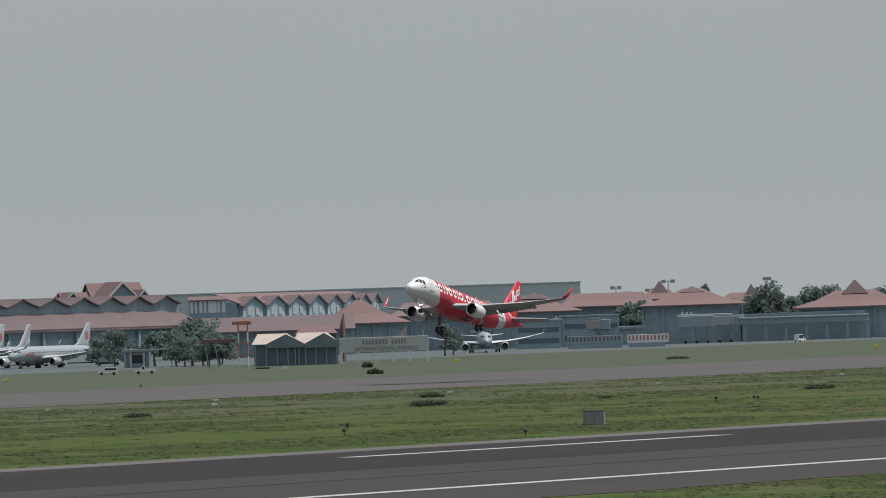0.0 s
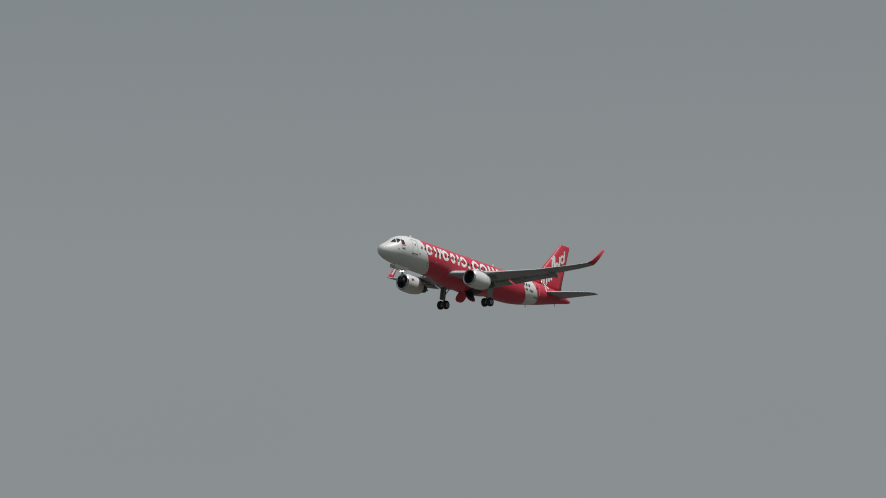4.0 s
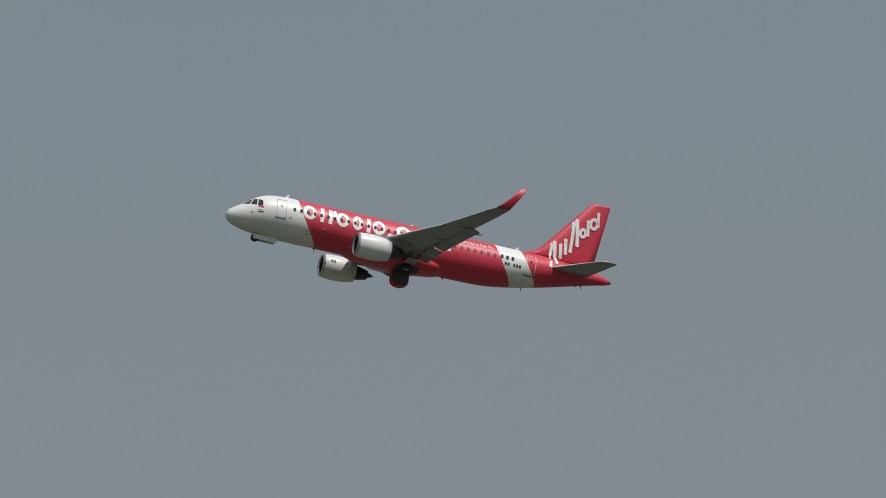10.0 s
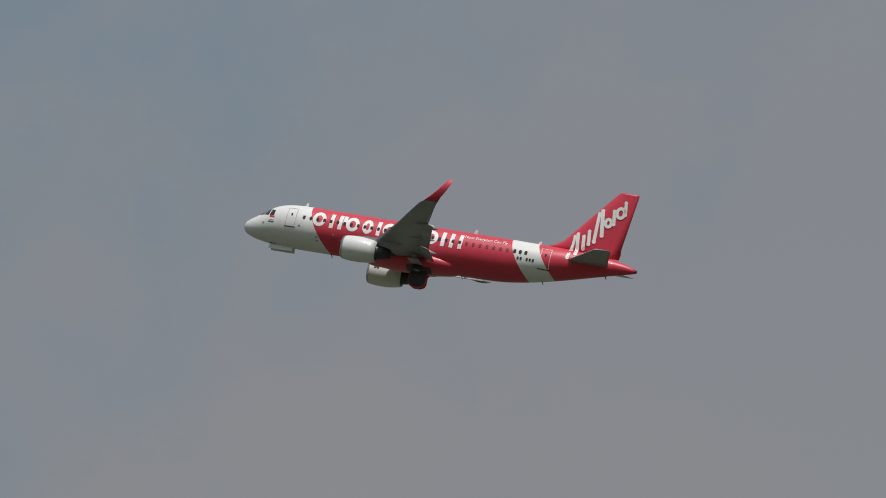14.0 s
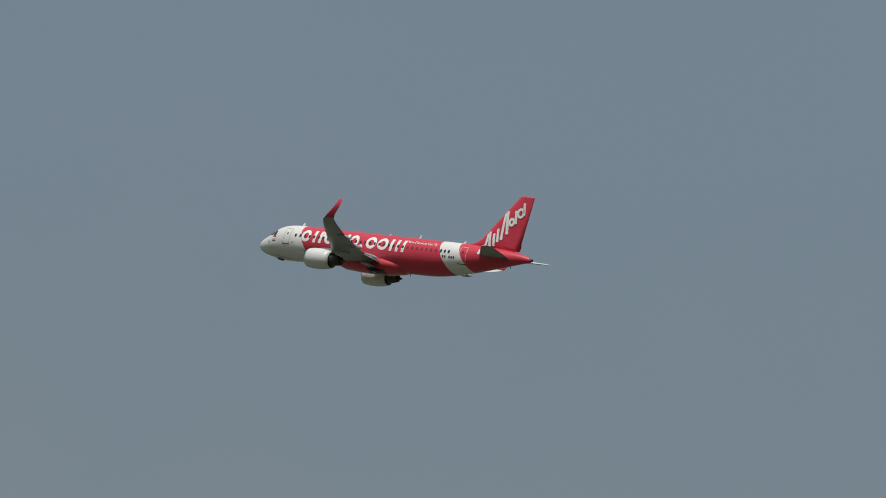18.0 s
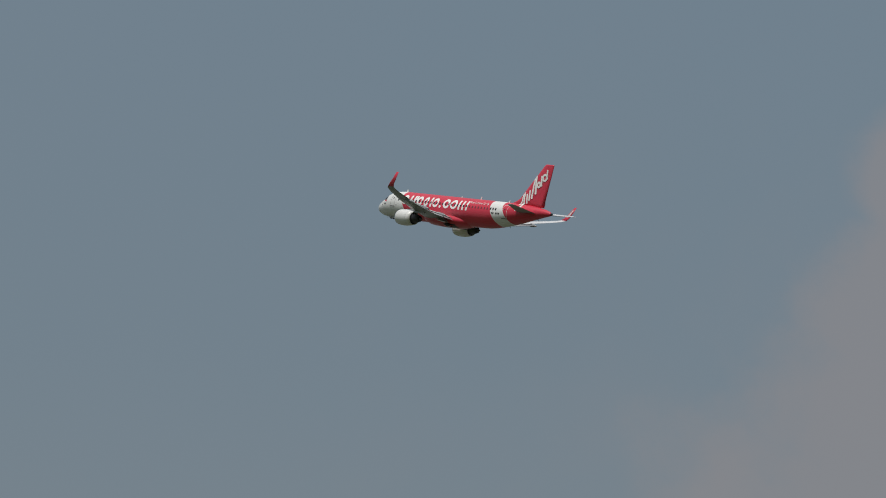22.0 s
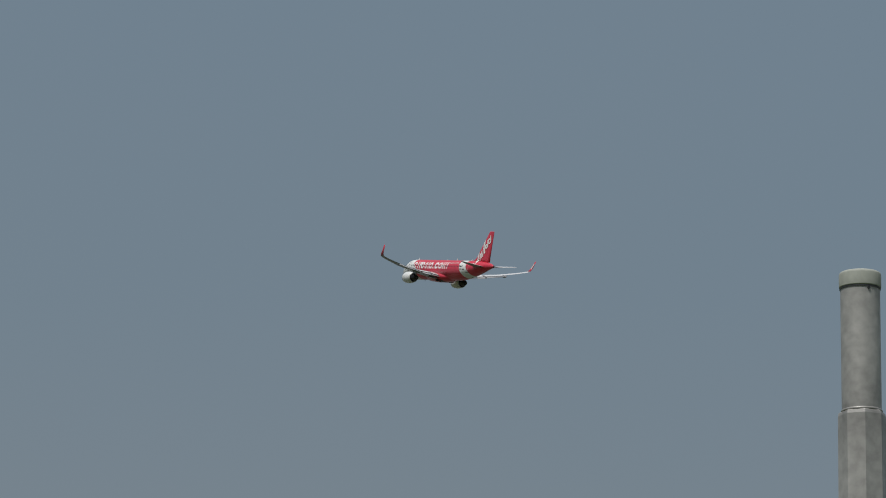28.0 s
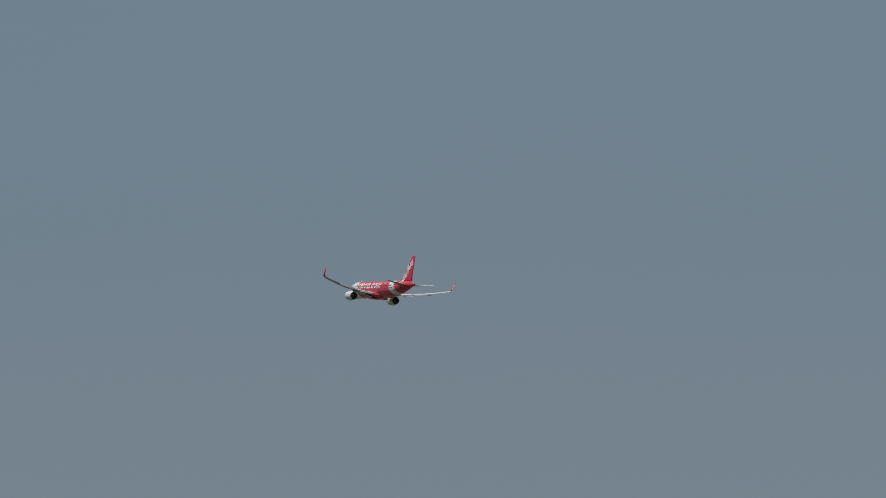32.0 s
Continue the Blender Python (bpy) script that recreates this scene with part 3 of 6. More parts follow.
def dormer_roof():
    """The long roof with pale-edged triangular dormers behind the hall."""
    b = thing("dormered_roof", "long red roof with pale-edged triangular dormers", "roofed building", facing(53.535, 2437, z=-0.2))
    bm = bmesh.new()
    loft(bm, [[(-20.5, -7, 17), (20.2, -7, 17), (20.2, 9, 17), (-20.5, 9, 17)], [(-18.2, 0.8, 25.0), (19.2, 0.8, 25.2), (19.2, 1.2, 25.2), (-18.2, 1.2, 25.0)]])
    part("roof", bm, TILE, b, "steep red clay roof")
    for x, z, k in ((-9.5, 20.6, 1.0), (-3.6, 20.8, 1.0), (3.0, 21.0, 1.0), (10.0, 21.2, 1.0), (-5.6, 18.2, 0.9), (8.5, 18.6, 0.9), (16.5, 21.0, 0.8)):
        y = -7 + (z - 17) * 7.8 / 8 - 0.4
        bm = bmesh.new()
        prism(bm, ((x - 2.3 * k, z), (x + 2.3 * k, z), (x, z + 2.7 * k)), y, y + 3)
        d = part("dormer", bm, SHADE, b, "dark dormer")
        for s in (-1, 1):
            bm = bmesh.new()
            slab(bm, (x, y - 0.4, z + 3.1 * k), (x + s * 3.0 * k, y - 0.4, z - 0.3), (x + s * 3.0 * k, y - 0.1, z - 0.3), (x, y - 0.1, z + 3.1 * k), 0.55)
            part("verge_board", bm, LIGHTROOF, d)
    r2 = thing("low_red_roof", "red gabled roof with pale verge beside the dormered roof", "roofed building", facing(54.0, 2428, z=-0.7))
    bm = bmesh.new()
    loft(bm, [[(-10, -5, 17), (10.8, -5, 17), (10.8, 6, 17), (-10, 6, 17)], [(-10, 0.4, 22.2), (8.4, 0.4, 23.0), (8.4, 0.8, 23.0), (-10, 0.8, 22.2)]])
    part("roof", bm, TILE, r2)
    bm = bmesh.new()
    slab(bm, (8.5, -0.2, 23.4), (11.4, -5.2, 17.2), (11.7, -5.2, 17.2), (8.9, -0.2, 23.4), 0.5)
    part("verge_board", bm, LIGHTROOF, r2)
    # pale arched roof
    a = thing("arched_roof", "pale grey arched metal roof on the hall", "roof", facing(53.03, 2420, z=0.6))
    bm = bmesh.new()
    pts = [(11.0 * math.cos(k), 16.5 + 5.0 * math.sin(k)) for k in [math.pi * i / 14 for i in range(15)]]
    prism(bm, pts, 0, 20)
    part("arched_skin", smooth(bm), CONCRETE, a)
    bm = bmesh.new()
    prism(bm, [(x * 1.02 + 0.6, z + 0.25) for x, z in pts[:9]] + [(x * 0.96 + 0.6, z - 0.2) for x, z in pts[8::-1]], -0.5, 20)
    part("arched_edge", bm, LIGHTROOF, a, "pale arched edge")


def lattice(bm, a, b, w, n, r=0.09):
    """A square lattice boom from a to b."""
    a, b = Vector(a), Vector(b)
    d = (b - a).normalized()
    u = (d.cross(Vector((0, 1, 0))) if abs(d.y) < 0.9 else d.cross(Vector((1, 0, 0)))).normalized()
    v = d.cross(u)
    cs = [(u * sx + v * sy) * w / 2 for sx, sy in ((-1, -1), (1, -1), (1, 1), (-1, 1))]
    for c in cs:
        tube(bm, a + c, b + c, r, n=4)
    L = (b - a).length
    for i in range(n):
        p, q = a + d * L * i / n, a + d * L * (i + 1) / n
        for k in range(4):
            c0, c1 = cs[k], cs[(k + 1) % 4]
            tube(bm, p + (c0 if i % 2 else c1), q + (c1 if i % 2 else c0), r * 0.7, n=4)
            tube(bm, p + c0, p + c1, r * 0.6, n=4)
    return bm


def crane(az, d, mast_top, jib_z, jib, back, turn, tip=6.0, rise=0.0):
    """A tower crane. jib: signed reach to the right, back: signed reach of the counter-jib."""
    c = thing("tower_crane", "grey steel tower crane over the terminal", "crane", facing(az, d, turn), group="tower cranes")
    bm = bmesh.new()
    lattice(bm, (0, 0, 0), (0, 0, jib_z), 2.3, 16, 0.26)
    part("mast", bm, STRUCT, c, "lattice mast")
    bm = bmesh.new()
    lattice(bm, (0, 0, jib_z), (jib, 0, jib_z + rise), 1.0, 26, 0.09)
    part("jib", bm, STRUCT, c, "lattice jib")
    bm = bmesh.new()
    lattice(bm, (0, 0, jib_z), (back, 0, jib_z), 1.5, 6, 0.2)
    part("counter_jib", bm, STRUCT, c)
    bm = bmesh.new()
    s = math.copysign(1, back)
    box(bm, back - 0.9, back + 0.9, -0.9, 0.9, jib_z - 3.6, jib_z + 0.5, 0.15)
    part("counterweight", bm, STRUCT, c, "concrete counterweight")
    bm = bmesh.new()
    lattice(bm, (0, 0, jib_z), (0, 0, mast_top), 1.0, 5, 0.2)
    part("tower_head", bm, STRUCT, c)
    bm = bmesh.new()
    tube(bm, (0, 0, mast_top - 0.2), (jib * 0.55, 0, jib_z + rise * 0.55 + 0.7), 0.05, n=4)
    tube(bm, (0, 0, mast_top - 0.2), (back * 0.9, 0, jib_z + 0.7), 0.05, n=4)
    part("stay", bm, STRUCT, c)
    bm = bmesh.new()
    x = math.copysign(1.6, jib)
    box(bm, x - 0.8, x + 0.8, -1.7, -0.4, jib_z - 2.4, jib_z - 0.4, 0.1)
    part("cab", bm, LIGHTROOF, c, "pale operator cab")
    bm = bmesh.new()
    x = jib * 0.2
    box(bm, x - 0.9, x + 0.9, -0.7, 0.7, jib_z - 1.6, jib_z - 0.8, 0.05)
    tube(bm, (x, 0, jib_z - 1.6), (x, 0, jib_z - 4.5), 0.06, n=4)
    part("trolley", bm, STRUCT, c)
    return c


def leaf_cloud(bm, centre, rad, n, size, rng):
    for _ in range(n):
        k = Vector((rng.gauss(0, 1), rng.gauss(0, 1), rng.gauss(0, 1))).normalized() * rng.random() ** 0.4
        p = Vector(centre) + Vector((k.x * rad[0], k.y * rad[1], k.z * rad[2]))
        u = Vector((rng.gauss(0, 1), rng.gauss(0, 1), rng.gauss(0, 1))).normalized()
        w = u.orthogonal().normalized()
        s = size * (0.6 + 0.8 * rng.random())
        bm.faces.new([bm.verts.new(p + u * s * a + w * s * b) for a, b in ((-0.5, 0), (0, -0.34), (0.55, 0), (0, 0.36))])


def tree(az, d, h, w, seed, clumps=12, group="trees by the apron", label="dark green broad-leaved tree"):
    rng = random.Random(seed)
    t = thing("tree", label, "tree", facing(az, d, rng.random() * 360), group=group)
    bm = bmesh.new()
    pts = [Vector((0, 0, -0.1)), Vector((0.02 * h, 0, h * 0.2)), Vector((0, 0.02 * h, h * 0.45)), Vector((0.03 * h, 0, h * 0.75))]
    rad = [0.035 * h, 0.027 * h, 0.02 * h, 0.006 * h]
    for a, b, r0, r1 in zip(pts, pts[1:], rad, rad[1:]):
        tube(bm, a, b, r0, r1, 7)
    tips = []
    for i in range(clumps):
        k = rng.random() * math.tau
        r = w / 2 * (0.25 + 0.7 * rng.random())
        z = h * (0.25 + 0.68 * rng.random())
        r *= 1 - 0.55 * max(0, z / h - 0.55) / 0.45
        tip = Vector((r * math.cos(k), r * math.sin(k), z))
        tips.append(tip)
        base = pts[1].lerp(pts[3], rng.random() * 0.8)
        tube(bm, base, tip, 0.008 * h, 0.003 * h, 5)
    part("trunk", bm, BARK, t, "tapered trunk and limbs")
    bm = bmesh.new()
    for tip in tips:
        s = 0.9 + 0.5 * rng.random()
        leaf_cloud(bm, tip, (w * 0.19 * s, w * 0.19 * s, h * 0.12 * s), 110, 0.065 * h * (0.7 + 0.3 * s), rng)
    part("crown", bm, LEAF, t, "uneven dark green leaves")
    return t


def shrub(az, d, w, h, seed):
    rng = random.Random(seed)
    t = thing("shrub", "low dark green shrub in the grass", "shrub", facing(az, d), group="shrubs in the grass")
    h *= 1.1
    bm = bmesh.new()
    for i in range(5):
        x = (i - 2) * w / 5.5
        leaf_cloud(bm, (x, rng.random() * 0.6, h * (0.3 + 0.2 * rng.random()) * (1 - 0.12 * abs(i - 2))), (w * 0.17, w * 0.15, h * 0.45), 150, h * 0.34, rng)
    part("leaves", bm, SHRUB_LEAF, t)
    bm = bmesh.new()
    tube(bm, (0, 0.2, -0.02), (0.1, 0.3, h * 0.5), 0.05, 0.02, 5)
    part("stem", bm, BARK, t)


hall()
dormer_roof()

# roofs behind and beside the hall
gable_roof("pavilion_roof", "steep red gabled roof with a grey-green gable and pale verges", 55.27, 2490, 15.5, 12.6, 17.8, 25.4, 12, 24, base=None)
gable_roof("red_roof", "red clay roof running behind the steep gable", 55.02, 2502, 13, 12.6, 17.0, 25.2, 18, -62, trim=False)
gable_roof("small_gable", "small red gabled roof with pale verges", 54.90, 2488, 7.5, 12.6, 18.6, 22.5, 12, 20)
gable_roof("small_gable", "small red gabled roof with pale verges", 55.43, 2495, 6.5, 12.6, 18.0, 22.7, 10, 20)
gable_roof("red_roof", "low red clay roof beside the small gable", 54.82, 2496, 9, 12.6, 17.2, 22.4, 14, -64, trim=False)

ridge_roof("hipped_pavilion", "red clay hipped pavilion in front of the hall", 51.53, 2250, 22, 10.8, 14.8, 7, 16, 0, cap=(2.8, 18.0, 0.5))
ridge_roof("hipped_pavilion", "wide red clay hipped pavilion in front of the hall", 52.50, 2250, 44, 9.8, 15.4, 12, 22, 0, cap=(3.0, 17.7, 0.5))
ridge_roof("hipped_pavilion", "wide red clay hipped pavilion in front of the hall", 52.72, 2268, 30, 10.7, 16.9, 6, 20, 0)
ridge_roof("hipped_pavilion", "red clay hipped pavilion with a steep cap beside the sign", 57.03, 2500, 30, 9.8, 17.4, 2, 24, 10, cap=(0.8, 18.4))
ridge_roof("hipped_pavilion", "red clay hipped pavilion with a steep cap", 58.33, 2500, 32, 11.7, 17.0, 6, 26, 0, cap=(4.4, 18.0))
ridge_roof("hipped_pavilion", "long red clay hipped roof beside the pavilion", 57.68, 2530, 38, 11.6, 15.9, 28, 24, 0)
ridge_roof("hipped_pavilion", "red clay hipped pavilion with a steep cap", 59.51, 2450, 35, 12.3, 17.5, 6, 26, 0, cap=(3.9, 18.1))
ridge_roof("hipped_pavilion", "red clay roof with a steep cap behind a pavilion", 59.27, 2570, 16, 14.6, 17.8, 6, 14, 0, cap=(3.0, 20.5))
ridge_roof("hipped_pavilion", "red clay hipped roof behind trees", 58.88, 2560, 34, 12.9, 17.2, 24, 20, 0)
ridge_roof("hipped_pavilion", "red clay hipped roof behind trees", 59.95, 2540, 34, 11.0, 15.8, 14, 20, 0, cap=(2.4, 18.4))
ridge_roof("hipped_pavilion", "red clay hipped pavilion with a broad cap", 60.72, 2450, 40, 10.2, 15.4, 12, 26, 0, cap=(4.2, 18.5))
ridge_roof("hipped_pavilion", "red clay hipped roof at the terminal's end", 61.5, 2470, 50, 10.2, 15.8, 20, 26, 0)
ridge_roof("hipped_pavilion", "broad red clay hipped pavilion with a pointed cap", 50.27, 2300, 38, 8.7, 14.7, 4, 26, 0, cap=(3.2, 17.8))
ridge_roof("hipped_pavilion", "low red clay roof beyond the jet bridge", 49.3, 2290, 62, 8.0, 14.2, 40, 26, 0)
ridge_roof("hipped_pavilion", "low red clay roof beyond the jet bridge", 51.1, 2330, 62, 10.0, 13.4, 46, 26, 0)
ridge_roof("hipped_pavilion", "long low red roof on a dark wall", 48.1, 2400, 62, 15.7, 20.1, 44, 22, 0)
gable_roof("great_gable", "tall grey-green gable with pale verge boards", 49.09, 2345, 17, 14.3, 15.7, 24.1, 10, -35, base=SHADE)
gable_roof("small_gable", "small red gabled roof with pale verges", 49.45, 2370, 8, 14.0, 16.8, 19.9, 10, 25, base=SHADE)
gable_roof("red_roof", "red clay roof with pale verges", 49.70, 2385, 8, 14.0, 16.9, 19.3, 12, -62)
gable_roof("small_gable", "small red gabled roof with pale verges", 49.38, 2340, 10, 12.0, 14.4, 17.4, 12, 25)


def plain_block(name, label, az, d, w, depth, z1, wall, roof, turn=0.0, bands=0, band=SHADE):
    b = thing(name, label, "building", facing(az, d, turn))
    bm = bmesh.new()
    box(bm, -w / 2, w / 2, 0, depth, 0, z1)
    part("wall", bm, wall, b)
    bm = bmesh.new()
    box(bm, -w / 2 - 0.5, w / 2 + 0.5, -0.5, depth + 0.5, z1, z1 + 0.5, 0.05)
    part("roof", bm, roof, b)
    for i in range(bands):
        z = z1 * (i + 0.75) / (bands + 0.5)
        bm = bmesh.new()
        box(bm, -w / 2 + 0.6, w / 2 - 0.6, -0.12, 0, z - 0.9, z + 0.6)
        part("window_band", bm, band, b)
    return b


# haze over the far hall is put into its cladding colour
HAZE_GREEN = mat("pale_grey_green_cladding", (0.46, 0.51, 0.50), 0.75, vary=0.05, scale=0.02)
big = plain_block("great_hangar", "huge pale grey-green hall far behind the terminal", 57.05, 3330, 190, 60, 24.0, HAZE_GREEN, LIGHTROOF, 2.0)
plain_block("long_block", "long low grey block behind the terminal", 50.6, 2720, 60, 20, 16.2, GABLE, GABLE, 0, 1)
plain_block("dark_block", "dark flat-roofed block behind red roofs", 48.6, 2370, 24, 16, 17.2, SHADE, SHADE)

crane(52.262, 2700, 37.6, 31.3, 48.0, -9.0, -6, rise=3.4)
crane(51.144, 2900, 32.3, 25.3, 28.0, -5.6, -4, rise=0.9)
crane(50.303, 2900, 29.6, 22.8, -14.0, 2.6, 4, rise=0.8)
crane(48.898, 2900, 36.3, 30.1, -42.0, 9.0, 5, rise=1.2)

# ---- aircraft ----
# aft, half width, top, bottom of the fuselage
STATIONS = ((0.0, 0.03, -0.68, -0.80), (0.12, 0.36, -0.34, -1.10), (0.35, 0.62, -0.10, -1.32), (0.8, 0.92, 0.22, -1.54), (1.4, 1.22, 0.60, -1.71),
            (2.0, 1.44, 1.03, -1.83), (2.7, 1.62, 1.50, -1.92), (3.4, 1.76, 1.79, -1.99), (4.2, 1.87, 1.96, -2.03), (5.2, 1.945, 2.05, -2.06),
            (6.4, 1.975, 2.07, -2.07), (9.0, 1.975, 2.07, -2.07), (14.0, 1.975, 2.07, -2.07), (19.0, 1.975, 2.07, -2.07), (23.5, 1.975, 2.07, -2.07),
            (25.5, 1.96, 2.07, -1.99), (27.5, 1.90, 2.06, -1.72), (29.5, 1.77, 2.04, -1.33), (31.5, 1.53, 2.00, -0.86), (33.5, 1.20, 1.90, -0.34),
            (35.2, 0.85, 1.74, 0.10), (36.5, 0.55, 1.52, 0.42), (37.3, 0.34, 1.30, 0.60), (37.7, 0.22, 1.14, 0.72))


def station(aft):
    k = max(i for i in range(len(STATIONS) - 1) if STATIONS[i][0] <= aft or i == 0)
    p = [STATIONS[min(max(i, 0), len(STATIONS) - 1)] for i in (k - 1, k, k + 1, k + 2)]
    h = p[2][0] - p[1][0]
    s = min(max((aft - p[1][0]) / h, 0), 1)
    out = []
    for c in (1, 2, 3):
        m0 = (p[2][c] - p[0][c]) / max(p[2][0] - p[0][0], 1e-6) * h
        m1 = (p[3][c] - p[1][c]) / max(p[3][0] - p[1][0], 1e-6) * h
        if k == 0:
            m0 = 2 * (p[2][c] - p[1][c])
        out.append((2 * s**3 - 3 * s**2 + 1) * p[1][c] + (s**3 - 2 * s**2 + s) * m0 + (3 * s**2 - 2 * s**3) * p[2][c] + (s**3 - s**2) * m1)
    return out


def skin(aft, z, off=0.015, side=1):
    """A point on the fuselage's side at a height z."""
    hw, top, bot = station(aft)
    zc, hh = (top + bot) / 2, (top - bot) / 2
    q = max(-0.999, min(0.999, (z - zc) / hh))
    c = math.sqrt(1 - q * q)
    n = Vector((0, c / hw, q / hh)).normalized()
    return Vector((16 - aft, side * (hw * c + n.y * off), zc + hh * q + n.z * off))


def fuselage_mesh():
    bm = bmesh.new()
    afts = [0, 0.04, 0.12, 0.22, 0.35, 0.55, 0.8] + [1.1 + 0.3 * i for i in range(19)] + [7 + i for i in range(17)] + [24 + 0.7 * i for i in range(18)] + [36.5, 36.9, 37.3, 37.5, 37.7]
    rings = []
    for a in afts:
        hw, top, bot = station(a)
        zc, hh = (top + bot) / 2, (top - bot) / 2
        rings.append([(16 - a, hw * math.cos(k), zc + hh * math.sin(k)) for k in [i * math.tau / 40 for i in range(40)]])
    return smooth(loft(bm, rings))


def patch(bm, corners, nu=3, nv=3, off=0.015, side=1, mapper=None):
    """A four-cornered piece of paint laid on the skin; corners (aft, z)."""
    mapper = mapper or (lambda a, z: skin(a, z, off, side))
    g = []
    for j in range(nv + 1):
        row = []
        for i in range(nu + 1):
            s, t = i / nu, j / nv
            a = [corners[0][k] * (1 - s) * (1 - t) + corners[1][k] * s * (1 - t) + corners[2][k] * s * t + corners[3][k] * (1 - s) * t for k in (0, 1)]
            row.append(bm.verts.new(mapper(*a)))
        g.append(row)
    for j in range(nv):
        for i in range(nu):
            bm.faces.new((g[j][i], g[j][i + 1], g[j + 1][i + 1], g[j + 1][i]))
    return bm


def ring_patch(bm, a, z, ra, rz, w, off=0.015, side=1, start=0.0, end=1.0, n=28, mapper=None):
    """A band bent round an oval."""
    mapper = mapper or (lambda p, q: skin(p, q, off, side))
    rows = []
    for i in range(n + 1):
        k = (start + (end - start) * i / n) * math.tau
        rows.append([bm.verts.new(mapper(a - math.cos(k) * (ra - d), z + math.sin(k) * (rz - d))) for d in (0, w / 2, w)])
    for p, q in zip(rows, rows[1:]):
        for i in (0, 1):
            bm.faces.new((p[i], p[i + 1], q[i + 1], q[i]))
    return bm


def disc_patch(bm, a, z, ra, rz, off=0.015, side=1, n=14, mapper=None):
    mapper = mapper or (lambda p, q: skin(p, q, off, side))
    bm.faces.new([bm.verts.new(mapper(a + ra * math.cos(i * math.tau / n), z + rz * math.sin(i * math.tau / n))) for i in range(n)])
    return bm


def rounded(bm, a0, a1, z0, z1, r=0.1, off=0.02, side=1):
    pts = []
    for cx, cz, k0 in ((a1 - r, z1 - r, 0), (a0 + r, z1 - r, 90), (a0 + r, z0 + r, 180), (a1 - r, z0 + r, 270)):
        for i in range(4):
            k = radians(k0 + 30 * i)
            pts.append(skin(cx + r * math.cos(k), cz + r * math.sin(k), off, side))
    bm.faces.new([bm.verts.new(p) for p in pts])
    return bm


AIRFOIL = ((1.0, 0.0), (0.85, 0.028), (0.65, 0.06), (0.45, 0.082), (0.28, 0.085), (0.14, 0.07), (0.05, 0.045), (0.0, 0.0),
           (0.04, -0.03), (0.14, -0.042), (0.3, -0.045), (0.5, -0.038), (0.7, -0.024), (0.88, -0.01))


def foil(sections, upright=False):
    """A wing from sections (span, leading edge aft, chord, height, thickness), or a fin when upright."""
    bm = bmesh.new()
    rings = []
    for y, le, c, z, t in sections:
        if upright:
            rings.append([(16 - le - c * u, v * c * t, z) for u, v in AIRFOIL])
        else:
            rings.append([(16 - le - c * u, y, z + v * c * t) for u, v in AIRFOIL])
    smooth(loft(bm, rings))
    # faces that point upward take the second, paler grey
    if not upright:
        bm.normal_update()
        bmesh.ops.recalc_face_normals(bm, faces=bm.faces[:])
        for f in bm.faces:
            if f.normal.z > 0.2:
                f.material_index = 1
    return bm


def revolve(profile, y, z, n=28):
    bm = bmesh.new()
    return smooth(loft(bm, [[(16 - a, y + r * math.cos(k), z + r * math.sin(k)) for k in [i * math.tau / n for i in range(n)]] for a, r in profile], cap=False))


def livery(name, base, zones):
    """Paint that changes at curved fore-and-aft borders: zones of (a, b, c, colour), border aft = a + b z + c z z."""
    m = mat(name, base, 0.42, vary=0.07, scale=0.4, coat=0.06)
    nt = m.node_tree
    N, L = nt.nodes.new, nt.links.new
    mul = next(x for x in nt.nodes if x.type == "MIX")
    tc, sep = N("ShaderNodeTexCoord"), N("ShaderNodeSeparateXYZ")
    L(tc.outputs["Object"], sep.inputs[0])
    last = None
    for a, b, c, col in zones:
        def op(kind, p, q, r=None):
            o = N("ShaderNodeMath")
            o.operation = kind
            for i, v in enumerate((p, q, r)):
                if v is None:
                    continue
                if isinstance(v, (int, float)):
                    o.inputs[i].default_value = v
                else:
                    L(v, o.inputs[i])
            return o.outputs[0]
        z = sep.outputs["Z"]
        border = op("MULTIPLY_ADD", op("MULTIPLY_ADD", z, c, b), z, a)
        aft = op("SUBTRACT", 16.0, sep.outputs["X"])
        fac = N("ShaderNodeMapRange")
        fac.inputs["From Min"].default_value, fac.inputs["From Max"].default_value = -0.02, 0.02
        L(op("SUBTRACT", aft, border), fac.inputs["Value"])
        mx = N("ShaderNodeMix")
        mx.data_type = "RGBA"
        L(fac.outputs[0], mx.inputs["Factor"])
        if last is None:
            mx.inputs["A"].default_value = (*base, 1)
        else:
            L(last, mx.inputs["A"])
        mx.inputs["B"].default_value = (*col, 1)
        last = mx.outputs["Result"]
    if last is not None:
        L(last, mul.inputs["A"])
    return m


W_, R_ = (0.69, 0.695, 0.68), (0.55, 0.034, 0.064)
RED_WHITE = livery("red_and_white_livery", W_, ((7.13, -0.58, 0.11, R_), (26.75, -0.62, 0.10, W_), (29.5, -0.72, 0.10, R_)))

